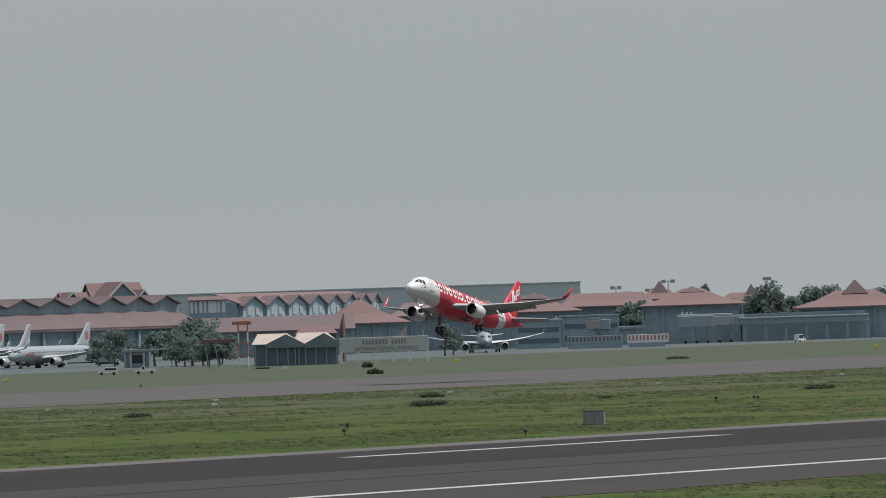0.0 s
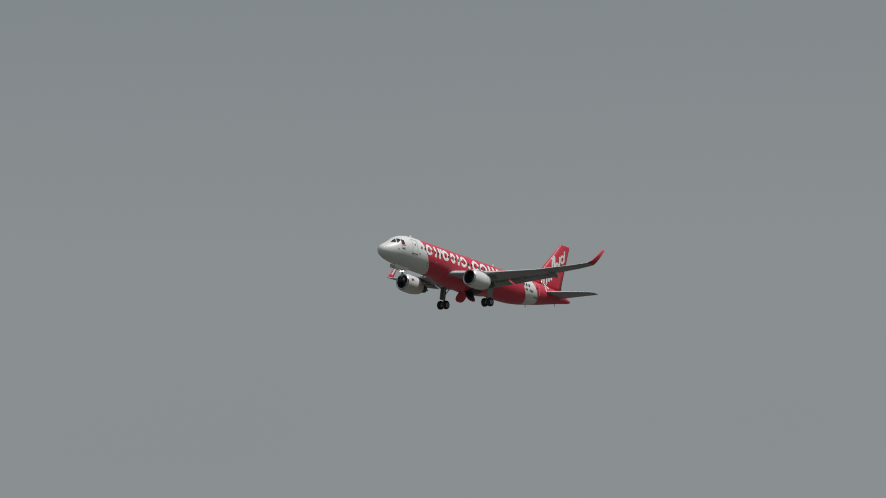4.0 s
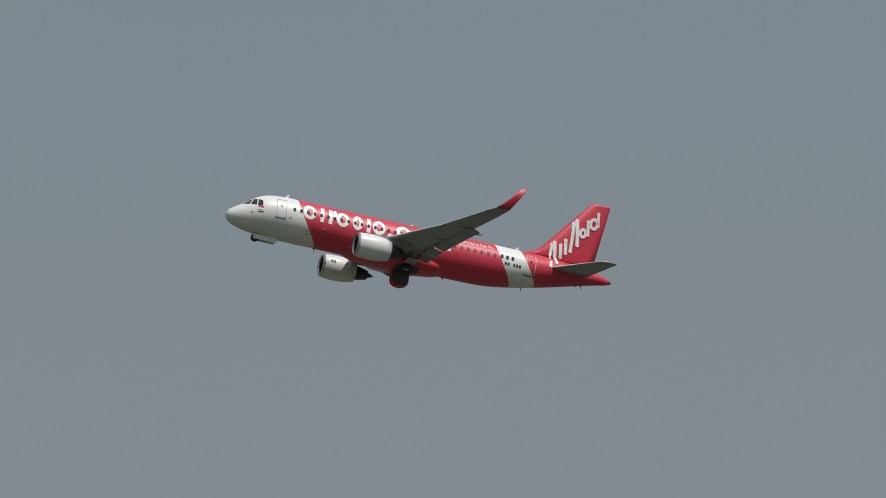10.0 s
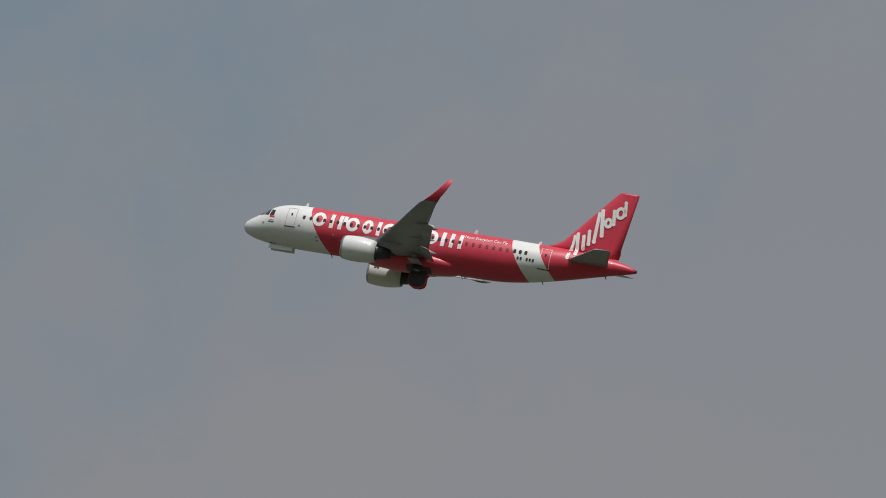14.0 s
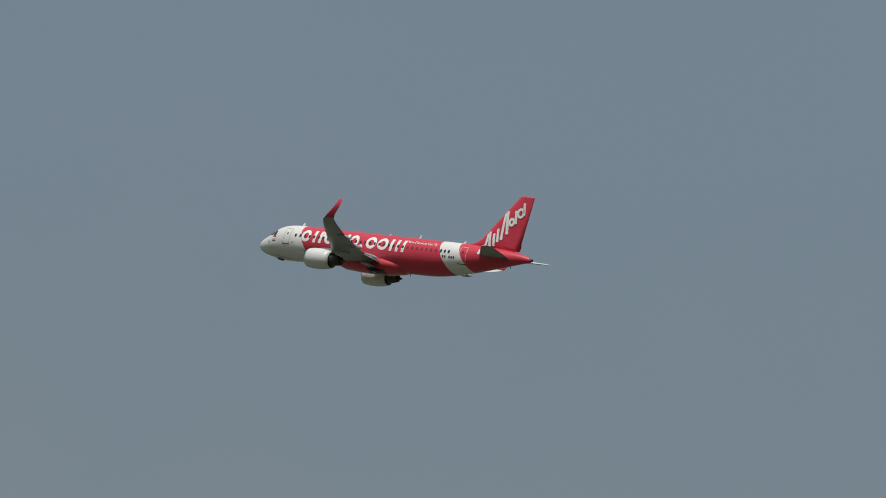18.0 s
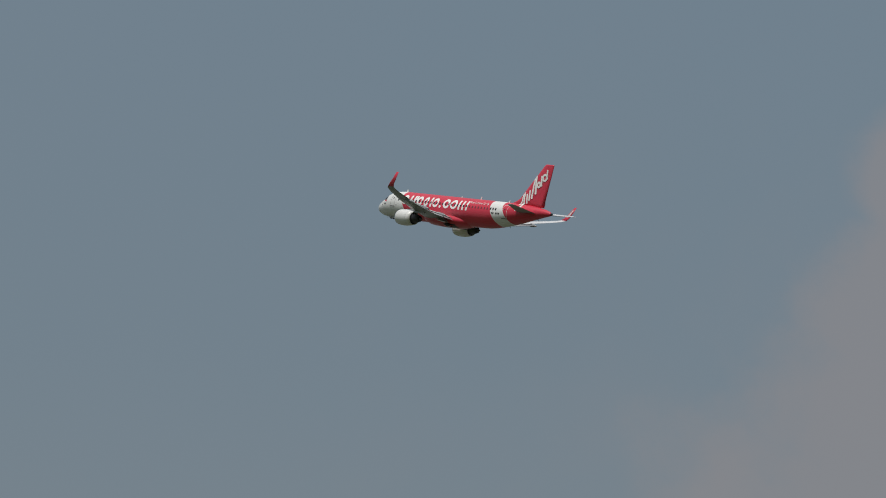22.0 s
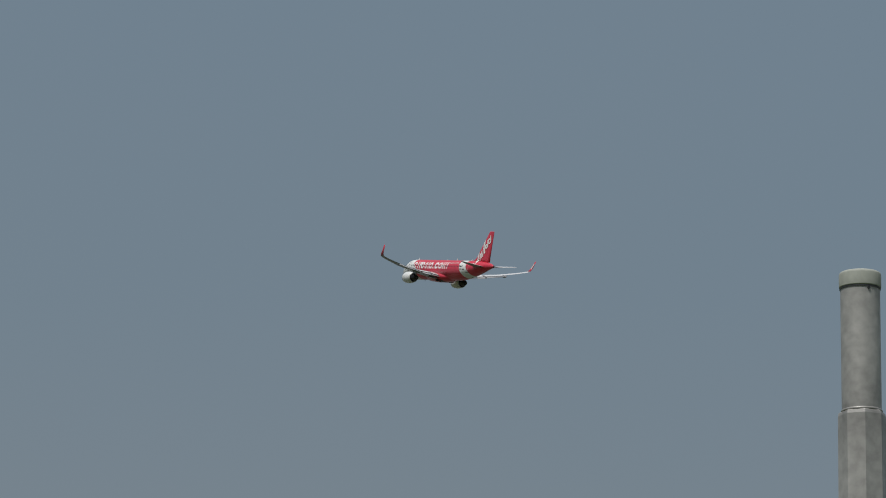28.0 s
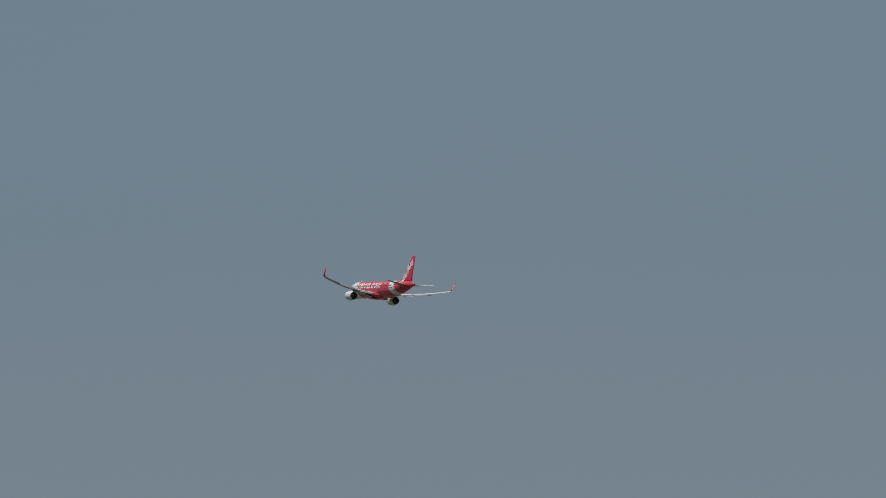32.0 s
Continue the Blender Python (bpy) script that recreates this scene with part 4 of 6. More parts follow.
WING = ((1.2, 11.7, 7.0, -1.30, 1.25), (1.98, 12.15, 6.35, -1.22, 1.25), (6.4, 14.6, 4.15, -0.78, 1.05), (11.5, 17.4, 2.85, -0.03, 0.95), (15.6, 19.65, 1.9, 0.86, 0.9), (16.9, 20.45, 1.55, 1.22, 0.85), (17.25, 20.9, 1.3, 1.40, 0.8))
SHARK = ((17.25, 20.9, 1.3, 1.40, 0.7), (17.5, 21.4, 1.02, 1.80, 0.6), (17.62, 22.08, 0.78, 2.50, 0.6), (17.80, 22.94, 0.48, 3.54, 0.6))
TAIL = ((0.9, 31.2, 4.1, 0.78, 0.9), (2.0, 31.95, 3.55, 0.90, 0.9), (6.1, 34.85, 1.6, 1.34, 0.8), (6.25, 35.2, 1.2, 1.36, 0.7))
FIN = ((0, 28.2, 7.8, 1.75, 0.4), (0, 29.6, 6.5, 2.25, 0.7), (0, 30.5, 5.55, 2.75, 0.85), (0, 34.82, 1.95, 7.97, 0.85), (0, 35.10, 1.62, 8.12, 0.7))


def mirror(sections, side):
    return [(y * side, *rest) for y, *rest in sections]


def sharklet(side):
    bm = bmesh.new()
    rings = []
    pts = [Vector((0, y, z)) for y, _, _, z, _ in SHARK]
    for i, (y, le, c, z, t) in enumerate(SHARK):
        d = (pts[min(i + 1, len(pts) - 1)] - pts[max(i - 1, 0)]).normalized()
        up = Vector((0, -d.z, d.y))
        rings.append([(16 - le - c * u, side * (y + up.y * v * c * t), z + up.z * v * c * t) for u, v in AIRFOIL])
    return smooth(loft(bm, rings))


def sharklet_panel(side):
    """Thin pale plate on the inboard face of a wing tip."""
    bm = bmesh.new()
    rings = []
    for f in (1.25, 1.6, 2.0, 2.3, 2.6):
        i, k = int(f), f - int(f)
        y, le, c, z, t = (p + (q - p) * k for p, q in zip(SHARK[i], SHARK[i + 1]))
        rings.append([(16 - le - c * u, side * (y - v * c), z + 0.1 * v * c) for u, v in ((0.28, 0.062), (0.66, 0.05), (0.66, 0.01), (0.28, 0.01))])
    return loft(bm, rings)


def wheel_mesh(r, w):
    bm = bmesh.new()
    prof = ((-w / 2, r * 0.55), (-w / 2, r * 0.85), (-w * 0.36, r * 0.97), (0, r), (w * 0.36, r * 0.97), (w / 2, r * 0.85), (w / 2, r * 0.55))
    return smooth(loft(bm, [[(q * math.cos(k), y, q * math.sin(k)) for k in [i * math.tau / 20 for i in range(20)]] for y, q in prof]))


def hub_mesh(r, w):
    bm = bmesh.new()
    return loft(bm, [[(q * math.cos(k), y, q * math.sin(k)) for k in [i * math.tau / 16 for i in range(16)]] for y, q in ((-w * 0.56, r * 0.2), (-w * 0.52, r * 0.5), (w * 0.52, r * 0.5), (w * 0.56, r * 0.2))])


def gear(parent, aft, y, z, drop, r, w, gap, name):
    """A leg with two wheels, its origin at the hinge."""
    bm = bmesh.new()
    tube(bm, (0, 0, 0.1), (0, 0, -drop * 0.55), 0.17)
    tube(bm, (0, 0, -drop * 0.5), (0, 0, -drop + 0.05), 0.11)
    tube(bm, (0, -gap * 0.75, -drop), (0, gap * 0.75, -drop), 0.09)
    leg = part(name, bm, GREY, parent, "grey steel landing gear leg", pose(16 - aft, y, z))
    bm = bmesh.new()
    tube(bm, (0.0, 0, -drop * 0.5), (0.0, -0.9 if y > 0 else (0.9 if y < 0 else 0.0), -0.05), 0.06)
    if y == 0:
        tube(bm, (0, 0, -drop * 0.45), (1.0, 0, -0.1), 0.06)
    part("brace", bm, GREY, leg)
    tyre = None
    for s in (-1, 1):
        m = pose(0, s * gap / 2, -drop)
        if tyre is None:
            tyre = part("wheel", wheel_mesh(r, w), TYRE, leg, "black rubber tyre", m)
            hub = hub_mesh(r, w)
            part("rim", hub, GREY, tyre)
        else:
            o = again(tyre, leg, m)
            again(tyre.children[0], o, Matrix())
    if y != 0:
        bm = bmesh.new()
        s = 1 if y > 0 else -1
        box(bm, -0.55, 0.55, s * 0.24, s * 0.28, -drop * 0.72, 0.0, 0.02)
        part("leg_door", bm, GREY, leg, "")
    return leg


def engine(parent, y, nose, z, body, fan=True, scale=1.0):
    s = scale
    f = lambda prof: [(nose + a * s, r * s) for a, r in prof]
    cowl = part("engine", revolve(f(((1.25, 0.82), (0.5, 0.86), (0.12, 0.92), (0.0, 1.02), (0.06, 1.09), (0.35, 1.19), (1.0, 1.26), (2.0, 1.27), (2.9, 1.15), (3.55, 1.0), (3.5, 0.93), (2.6, 0.95))), y, z), body, parent, "white turbofan engine nacelle")
    part("intake_lip", revolve(f(((0.3, 0.875), (0.11, 0.915), (-0.012, 1.02), (0.05, 1.10), (0.22, 1.165))), y, z), STEEL, cowl, "polished metal intake lip")
    for a, r in ((0.98, 1.262), (2.6, 1.208)):
        part("cowl_seam", revolve(f(((a, r + 0.004), (a + 0.03, r + 0.004))), y, z), PALE, cowl)
    part("intake_duct", revolve(f(((0.16, 0.895), (0.5, 0.84), (1.19, 0.80))), y, z), DARK, cowl, "dark intake duct")
    part("core_nozzle", revolve(f(((2.5, 0.9), (3.2, 0.78), (4.1, 0.66), (4.9, 0.46), (4.85, 0.40), (4.2, 0.42))), y, z), DARK, cowl, "dark exhaust nozzle")
    part("exhaust_cone", revolve(f(((4.2, 0.40), (4.9, 0.3), (5.55, 0.05))), y, z, 16), DARK, cowl)
    bm = revolve(f(((1.2, 0.84), (1.22, 0.3))), y, z, 24)
    part("fan", bm, DARK, cowl, "dark fan disc")
    part("spinner", revolve(f(((0.75, 0.02), (0.95, 0.16), (1.22, 0.3))), y, z, 16), GREY, cowl)
    return cowl


def airliner(name, label, livery_mat, fin_mat, shark_mat, nacelle, gear_down=True, detail=False, group="", winglets=True):
    """A twin-engined narrow-body, 37.6 m long; origin on the axis 16 m behind the nose."""
    top = thing(name, label, "airplane", group=group)
    fus = part("fuselage", fuselage_mesh(), livery_mat, top)
    bm = bmesh.new()
    rings = []
    for a, hw, hh in ((10.6, 0.3, 0.12), (11.4, 1.2, 0.5), (12.8, 1.9, 0.95), (15.5, 2.15, 1.1), (18.5, 2.1, 1.08), (20.6, 1.6, 0.8), (22.4, 0.5, 0.25)):
        rings.append([(16 - a, hw * math.cos(k), -1.45 + hh * math.sin(k)) for k in [i * math.tau / 24 for i in range(24)]])
    part("belly_fairing", smooth(loft(bm, rings)), fin_mat if detail else livery_mat, top)
    for s in (1, -1):
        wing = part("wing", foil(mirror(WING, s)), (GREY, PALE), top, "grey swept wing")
        if winglets:
            tip = part("sharklet", sharklet(s), shark_mat, wing, "upturned painted wingtip")
            if detail:
                part("inner_panel", sharklet_panel(s), WHITE, tip, "white inboard face")
        for y, le, n in ((4.2, 16.2, 3.6), (8.3, 17.4, 3.0), (12.2, 19.0, 2.5)):
            bm = bmesh.new()
            z = -0.95 + (y - 2) * 0.115
            rings = [[(16 - le - u * n, s * y + 0.16 * q * math.cos(k), z - 0.18 + 0.30 * q * math.sin(k) - 0.22 * u) for k in [i * math.tau / 10 for i in range(10)]] for u, q in ((0, 0.15), (0.2, 0.7), (0.5, 1.0), (0.8, 0.7), (1.0, 0.12))]
            part("flap_fairing", smooth(loft(bm, rings)), GREY, wing)
        # flaps lowered a little behind the trailing edge
        for y0, y1 in ((2.2, 6.2), (6.6, 12.6)):
            bm = bmesh.new()
            te = lambda y: np.interp(y, [p[0] for p in WING], [p[1] + p[2] for p in WING])
            zz = lambda y: np.interp(y, [p[0] for p in WING], [p[3] for p in WING])
            rings = []
            for y in (y0, y1):
                c = 1.15 if y < 7 else 0.8
                rings.append([(16 - te(y) + 0.35 - c * u, s * y, zz(y) - 0.10 + v * c * 1.1 - 0.28 * c * u) for u, v in AIRFOIL])
            part("flap", smooth(loft(bm, rings)), GREY, wing)
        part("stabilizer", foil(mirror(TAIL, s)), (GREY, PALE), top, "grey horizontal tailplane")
        eng = engine(top, s * 5.75, 11.25, -2.12, nacelle, scale=0.94)
        if detail and s < 0:
            bm = bmesh.new()
            rings = []
            for k in (12, 18, 24, 29):
                c, q = math.cos(radians(k)), math.sin(radians(k))
                rings.append([(16 - a, -5.75 + c * r, -2.12 + q * r) for a, r in ((11.93, 1.164), (12.42, 1.197), (12.42, 1.14), (11.93, 1.12))])
            part("cowl_vent", loft(bm, rings), DARK, eng, "dark vent slot")
        bm = bmesh.new()
        rings = [[(16 - a, s * 5.75 + w, z) for w, z in ((-0.16, z0), (0.16, z0), (0.16, z1), (-0.16, z1))] for a, z0, z1 in ((12.1, -1.05, -0.96), (13.3, -1.1, -0.82), (15.0, -1.3, -0.78), (16.7, -1.2, -0.8))]
        part("pylon", loft(bm, rings), GREY, eng)
    part("fin", foil(FIN, True), fin_mat, top, "painted tail fin")
    bm = bmesh.new()
    tube(bm, (16 - 37.66, 0, 0.93), (16 - 37.9, 0, 0.95), 0.19, 0.17, 14)
    part("tail_exhaust", bm, DARK, top)
    # cockpit panes
    for s in (1, -1):
        for corners in (((1.36, 0.46), (1.86, 0.50), (2.20, 1.08), (1.86, 0.86)), ((1.96, 0.50), (2.46, 0.50), (2.58, 1.12), (2.30, 1.14)), ((2.56, 0.48), (3.02, 0.50), (3.04, 1.02), (2.68, 1.14))):
            part("cockpit_pane", patch(bmesh.new(), corners, 3, 3, 0.02, s), GLASS, top, "dark cockpit window")
    main = [gear(top, 17.6, s * 3.8, -1.55, 2.35, 0.58, 0.42, 0.93, "main_gear") for s in (1, -1)]
    nose = gear(top, 4.9, 0, -1.85, 1.75, 0.38, 0.24, 0.5, "nose_gear")
    return top, main, nose


JET, JET_MAIN, JET_NOSE = airliner("airliner_departing", "red and white twin-jet airliner climbing after take-off", RED_WHITE, RED, RED, WHITE, detail=True)


def departing_details():
    top = JET
    ink = mat("white_marking", (0.80, 0.79, 0.77), 0.4, vary=0.04)
    hole = mat("window_glass", (0.035, 0.035, 0.04), 0.15, vary=0.1)
    seam = mat("panel_seam", (0.30, 0.30, 0.30), 0.5, vary=0.1)
    slot = mat("window_on_red", (0.16, 0.05, 0.06), 0.25, vary=0.1)
    for s in (1, -1):
        # titles as plain rounded shapes
        zb, zt = 0.08, 1.50
        zm, rz = (zb + zt) / 2, (zt - zb) / 2
        w = 0.34
        for mid, ra in ((7.50, 0.64), (10.75, 0.64), (12.22, 0.50), (14.32, 0.62), (16.72, 0.72), (18.35, 0.72)):
            part("marking", ring_patch(bmesh.new(), mid, zm, ra, rz, w, 0.02, s), ink, top)
        for a0, h in ((8.56, 0.0), (9.38, 0.0), (9.80, -0.75), (13.12, 0.0), (19.40, 0.0), (20.24, 0.0), (21.08, 0.0)):
            part("marking", patch(bmesh.new(), ((a0, zb - h), (a0 + 0.36, zb - h), (a0 + 0.36, zt), (a0, zt)), 1, 4, 0.02, s), ink, top)
        part("marking", disc_patch(bmesh.new(), 15.42, zb + 0.2, 0.22, 0.2, 0.02, s), ink, top)
        # cabin windows
        for i in range(33):
            a = 6.02 + i * 0.66
            if a > 26.3:
                continue
            on = 7.0 < a < 26.0
            part("cabin_window", rounded(bmesh.new(), a - 0.13, a + 0.13, 0.54, 0.90, 0.11, 0.026, s), slot if a > 21.3 and on else hole, top)
        for a in (26.52, 27.06, 27.60):
            part("cabin_window", rounded(bmesh.new(), a - 0.14, a + 0.14, 0.56, 0.94, 0.12, 0.026, s), hole, top)
        # doors
        for a0, a1, z0, z1, m in ((4.32, 5.26, -0.34, 1.50, seam), (29.0, 29.95, -0.42, 1.48, ink)):
            d = part("cabin_door", bmesh_frame(a0, a1, z0, z1, 0.035, s), m, top, "outlined cabin door")
            part("door_window", rounded(bmesh.new(), (a0 + a1) / 2 - 0.08, (a0 + a1) / 2 + 0.08, 0.72, 0.98, 0.07, 0.026, s), hole, d)
        part("door_sill", patch(bmesh.new(), ((4.26, -0.42), (5.34, -0.42), (5.34, -0.34), (4.26, -0.34)), 2, 1, 0.03, s), DARK, top)
        part("door_sill", patch(bmesh.new(), ((28.9, -0.52), (30.0, -0.52), (30.0, -0.44), (28.9, -0.44)), 2, 1, 0.03, s), DARK, top)
        # small flag, number as bars, hatches
        part("flag", patch(bmesh.new(), ((2.62, 0.24), (3.12, 0.24), (3.12, 0.44), (2.62, 0.44)), 3, 3, 0.03, s), RED, top)
        part("flag", patch(bmesh.new(), ((2.62, 0.06), (3.12, 0.06), (3.12, 0.24), (2.62, 0.24)), 3, 3, 0.03, s), ink, top)
        part("number_bar", patch(bmesh.new(), ((2.6, -0.17), (3.14, -0.17), (3.14, -0.08), (2.6, -0.08)), 2, 1, 0.02, s), DARK, top)
        for i in range(6):
            a = 26.85 + i * 0.29
            if i != 2:
                part("number_bar", patch(bmesh.new(), ((a, 0.02), (a + 0.19, 0.02), (a + 0.19, 0.27), (a, 0.27)), 1, 1, 0.02, s), BLACK, top)
        for a, z in ((7.4, -1.0), (7.5, -1.3), (5.6, -0.2), (9.0, -0.55), (2.0, -0.35)):
            part("hatch", rounded(bmesh.new(), a, a + 0.22, z, z + 0.13, 0.03, 0.02, s), seam, top)
        # script on the fin as plain strokes and loops
        fin = lambda a, z, s=s: Vector((16 - a, s * (0.05 + 0.62 * AIR_T(a, z)), z)) if z > station(a)[1] - 0.02 else skin(a, z, 0.03, s)
        for u0, v0, u1, v1, wd in FIN_STROKES:
            n = Vector((v1 - v0, u0 - u1, 0)).normalized() * wd / 2
            q = [FIN_AT(u, v) for u, v in ((u0 - n.x, v0 - n.y), (u0 + n.x, v0 + n.y), (u1 + n.x, v1 + n.y), (u1 - n.x, v1 - n.y))]
            bm = patch(bmesh.new(), q, 2, 5, 0, s, fin)
            for u, v in ((u0, v0), (u1, v1)):
                disc_patch(bm, *FIN_AT(u, v), wd * 0.42, wd * 0.46, mapper=lambda a, z: fin(a, z) + Vector((0, s * 0.004, 0)))
            part("fin_marking", bm, ink, top)
        for u, v, r in FIN_LOOPS:
            part("fin_marking", ring_patch(bmesh.new(), *FIN_AT(u, v), r, r * 1.2, 0.30, 0, s, mapper=fin), ink, top)
    # slogan on both sides
    for s in (1, -1):
        cu = bpy.data.curves.new("slogan", "FONT")
        cu.body, cu.size = "Now Everyone Can Fly", 0.46
        ob = bpy.data.objects.new("slogan", cu)
        scene.collection.objects.link(ob)
        bpy.context.view_layer.update()
        me = bpy.data.meshes.new_from_object(ob.evaluated_get(bpy.context.evaluated_depsgraph_get()))
        bpy.data.objects.remove(ob)
        xs = [v.co.x for v in me.vertices]
        k = 4.1 / (max(xs) - min(xs))
        for v in me.vertices:
            u = (v.co.x - min(xs)) * k
            v.co = skin(21.55 + u if s > 0 else 25.65 - u, 1.26 + v.co.y * 0.95, 0.022, s)
        me.materials.append(ink)
        t = new("slogan", me)
        t.parent = top
    # dark belly patches: wheel wells plus painted shade below the wing root
    for s in (1, -1):
        bm = bmesh.new()
        rows = []
        for a, hw, hh in ((16.5, 2.14, 1.095), (17.4, 2.13, 1.09), (18.5, 2.1, 1.08), (18.9, 2.02, 1.03)):
            rows.append([bm.verts.new((16 - a, s * (hw + 0.02) * math.cos(k), -1.45 + (hh + 0.02) * math.sin(k))) for k in [radians(-76 + 10 * i) for i in range(5)]])
        for p, q in zip(rows, rows[1:]):
            for i in range(4):
                bm.faces.new((p[i], p[i + 1], q[i + 1], q[i]))
        part("wheel_well", bm, DARK, top, "dark patch for the wheel well and wing root shade")
    # aerials and small fittings
    for a, z, h in ((5.35, 2.03, 0.40), (21.85, 2.06, 0.42), (17.6, 2.06, 0.18), (28.1, 2.05, 0.30)):
        bm = bmesh.new()
        loft(bm, [[(16 - a, 0.03, z - 0.05), (16 - a - 0.4, 0.03, z - 0.05), (16 - a - 0.4, -0.03, z - 0.05), (16 - a, -0.03, z - 0.05)], [(16 - a - 0.22, 0.015, z + h), (16 - a - 0.4, 0.015, z + h), (16 - a - 0.4, -0.015, z + h), (16 - a - 0.22, -0.015, z + h)]])
        part("aerial", bm, WHITE, top)
    for a, z in ((8.8, -2.05), (21.5, -2.05), (29.2, -1.38), (35.0, 0.05)):
        bm = bmesh.new()
        tube(bm, (16 - a, 0, z + 0.05), (16 - a - 0.2, 0, z - 0.3), 0.06, 0.03, 6)
        part("drain_mast", bm, DARK, top)
    for y in (0.22, -0.22):
        bm = bmesh.new()
        tube(bm, (0.06, y, -0.75), (0.16, y, -0.75), 0.07, 0.09, 12)
        part("landing_light", bm, LAMP, JET_NOSE, "lit landing light")
    # belly and nose gear doors, hinged
    doors = []
    for s in (1, -1):
        bm = bmesh.new()
        shape = [(-0.85, 0.0), (-0.85, -1.2), (-0.7, -1.5), (-0.3, -1.68), (0.3, -1.68), (0.7, -1.48), (0.85, -1.15), (0.85, 0.0)]
        loft(bm, [[(x, s * y, z) for x, z in shape] for y in (0.0, 0.07)])
        d = part("gear_door", bm, RED, top, "red belly gear door", pose(16 - 17.5, s * 0.25, -2.25))
        bm = bmesh.new()
        loft(bm, [[(x * 0.92, s * y, z * 0.92) for x, z in shape] for y in (0.07, 0.13)])
        part("door_liner", bm, DARK, d, "dark inner door liner")
        doors.append((s, d))
    nose_doors = []
    for s in (1, -1):
        bm = bmesh.new()
        box(bm, -1.15, 1.15, s * -0.02, s * 0.02, -0.5, 0, 0.015)
        nose_doors.append((s, part("nose_gear_door", bm, WHITE, top, "white nose gear door", pose(16 - 4.0, s * 0.42, -1.98))))
    return doors, nose_doors


def AIR_T(a, z):
    """Half thickness of the fin at a place on it."""
    le = np.interp(z, [p[3] for p in FIN], [p[1] for p in FIN])
    c = np.interp(z, [p[3] for p in FIN], [p[2] for p in FIN])
    t = np.interp(z, [p[3] for p in FIN], [p[4] for p in FIN])
    u = min(max((a - le) / c, 0.0), 1.0)
    return c * t * np.interp(u, [0, 0.05, 0.14, 0.28, 0.45, 0.65, 0.85, 1], [0, 0.045, 0.07, 0.085, 0.082, 0.06, 0.028, 0]) / 0.62


def bmesh_frame(a0, a1, z0, z1, w, s):
    bm = bmesh.new()
    for c in (((a0, z0), (a0 + w, z0), (a0 + w, z1), (a0, z1)), ((a1 - w, z0), (a1, z0), (a1, z1), (a1 - w, z1)), ((a0, z1 - w), (a1, z1 - w), (a1, z1), (a0, z1)), ((a0, z0), (a1, z0), (a1, z0 + w), (a0, z0 + w))):
        patch(bm, c, 1, 6, 0.02, s)
    return bm


def FIN_AT(u, v):
    """A place on the fin from steps along and across the slanting line of the script."""
    return 31.35 + u * 0.67 - v * 0.10, 0.90 + u * 0.775 + v * 1.30


FIN_STROKES = ((0.15, 0.0, 0.55, 1.5, 0.42), (1.05, -0.15, 0.90, 1.5, 0.42), (1.75, 0.0, 1.70, 0.9, 0.42), (2.40, 0.0, 2.35, 0.95, 0.42),
               (3.05, -0.15, 3.35, 1.75, 0.46), (3.95, -0.15, 3.75, 1.75, 0.46), (5.30, 0.0, 5.25, 0.95, 0.42), (6.65, 0.0, 6.60, 0.9, 0.38))
FIN_LOOPS = ((4.62, 0.42, 0.42), (6.05, 0.42, 0.50))
GEAR_DOORS, NOSE_DOORS = departing_details()


# ---- parked and taxiing aircraft ----
def set_plane(ob, az, d, fin_aft, heading, scale, down=4.08):
    """Stands an aircraft so that its fin is at a heading and distance; heading: degrees from +X, counter-clockwise."""
    f = Vector((math.cos(radians(heading)), math.sin(radians(heading)), 0))
    p = spot(az, d) + f * (fin_aft - 16) * scale
    return Matrix.Translation((p.x, p.y, down * scale + 0.03)) @ Matrix.Rotation(radians(heading), 4, "Z") @ Matrix.Diagonal((scale, scale, scale, 1))


def shorten(main, nose):
    """Gear pressed in by the weight on the ground."""
    for leg in (*main, nose):
        leg.location.z += 0.40 if leg is not nose else 0.0
    nose.location.z -= 0.10


# white paint darkened to grey-blue, as haze shows it at this distance
WHITE_BODY = mat("grey_white_aircraft_paint", (0.31, 0.345, 0.37), 0.35, vary=0.06, scale=0.3)
LION_RED = mat("orange_red_emblem", (0.30, 0.13, 0.12), 0.4, vary=0.1)


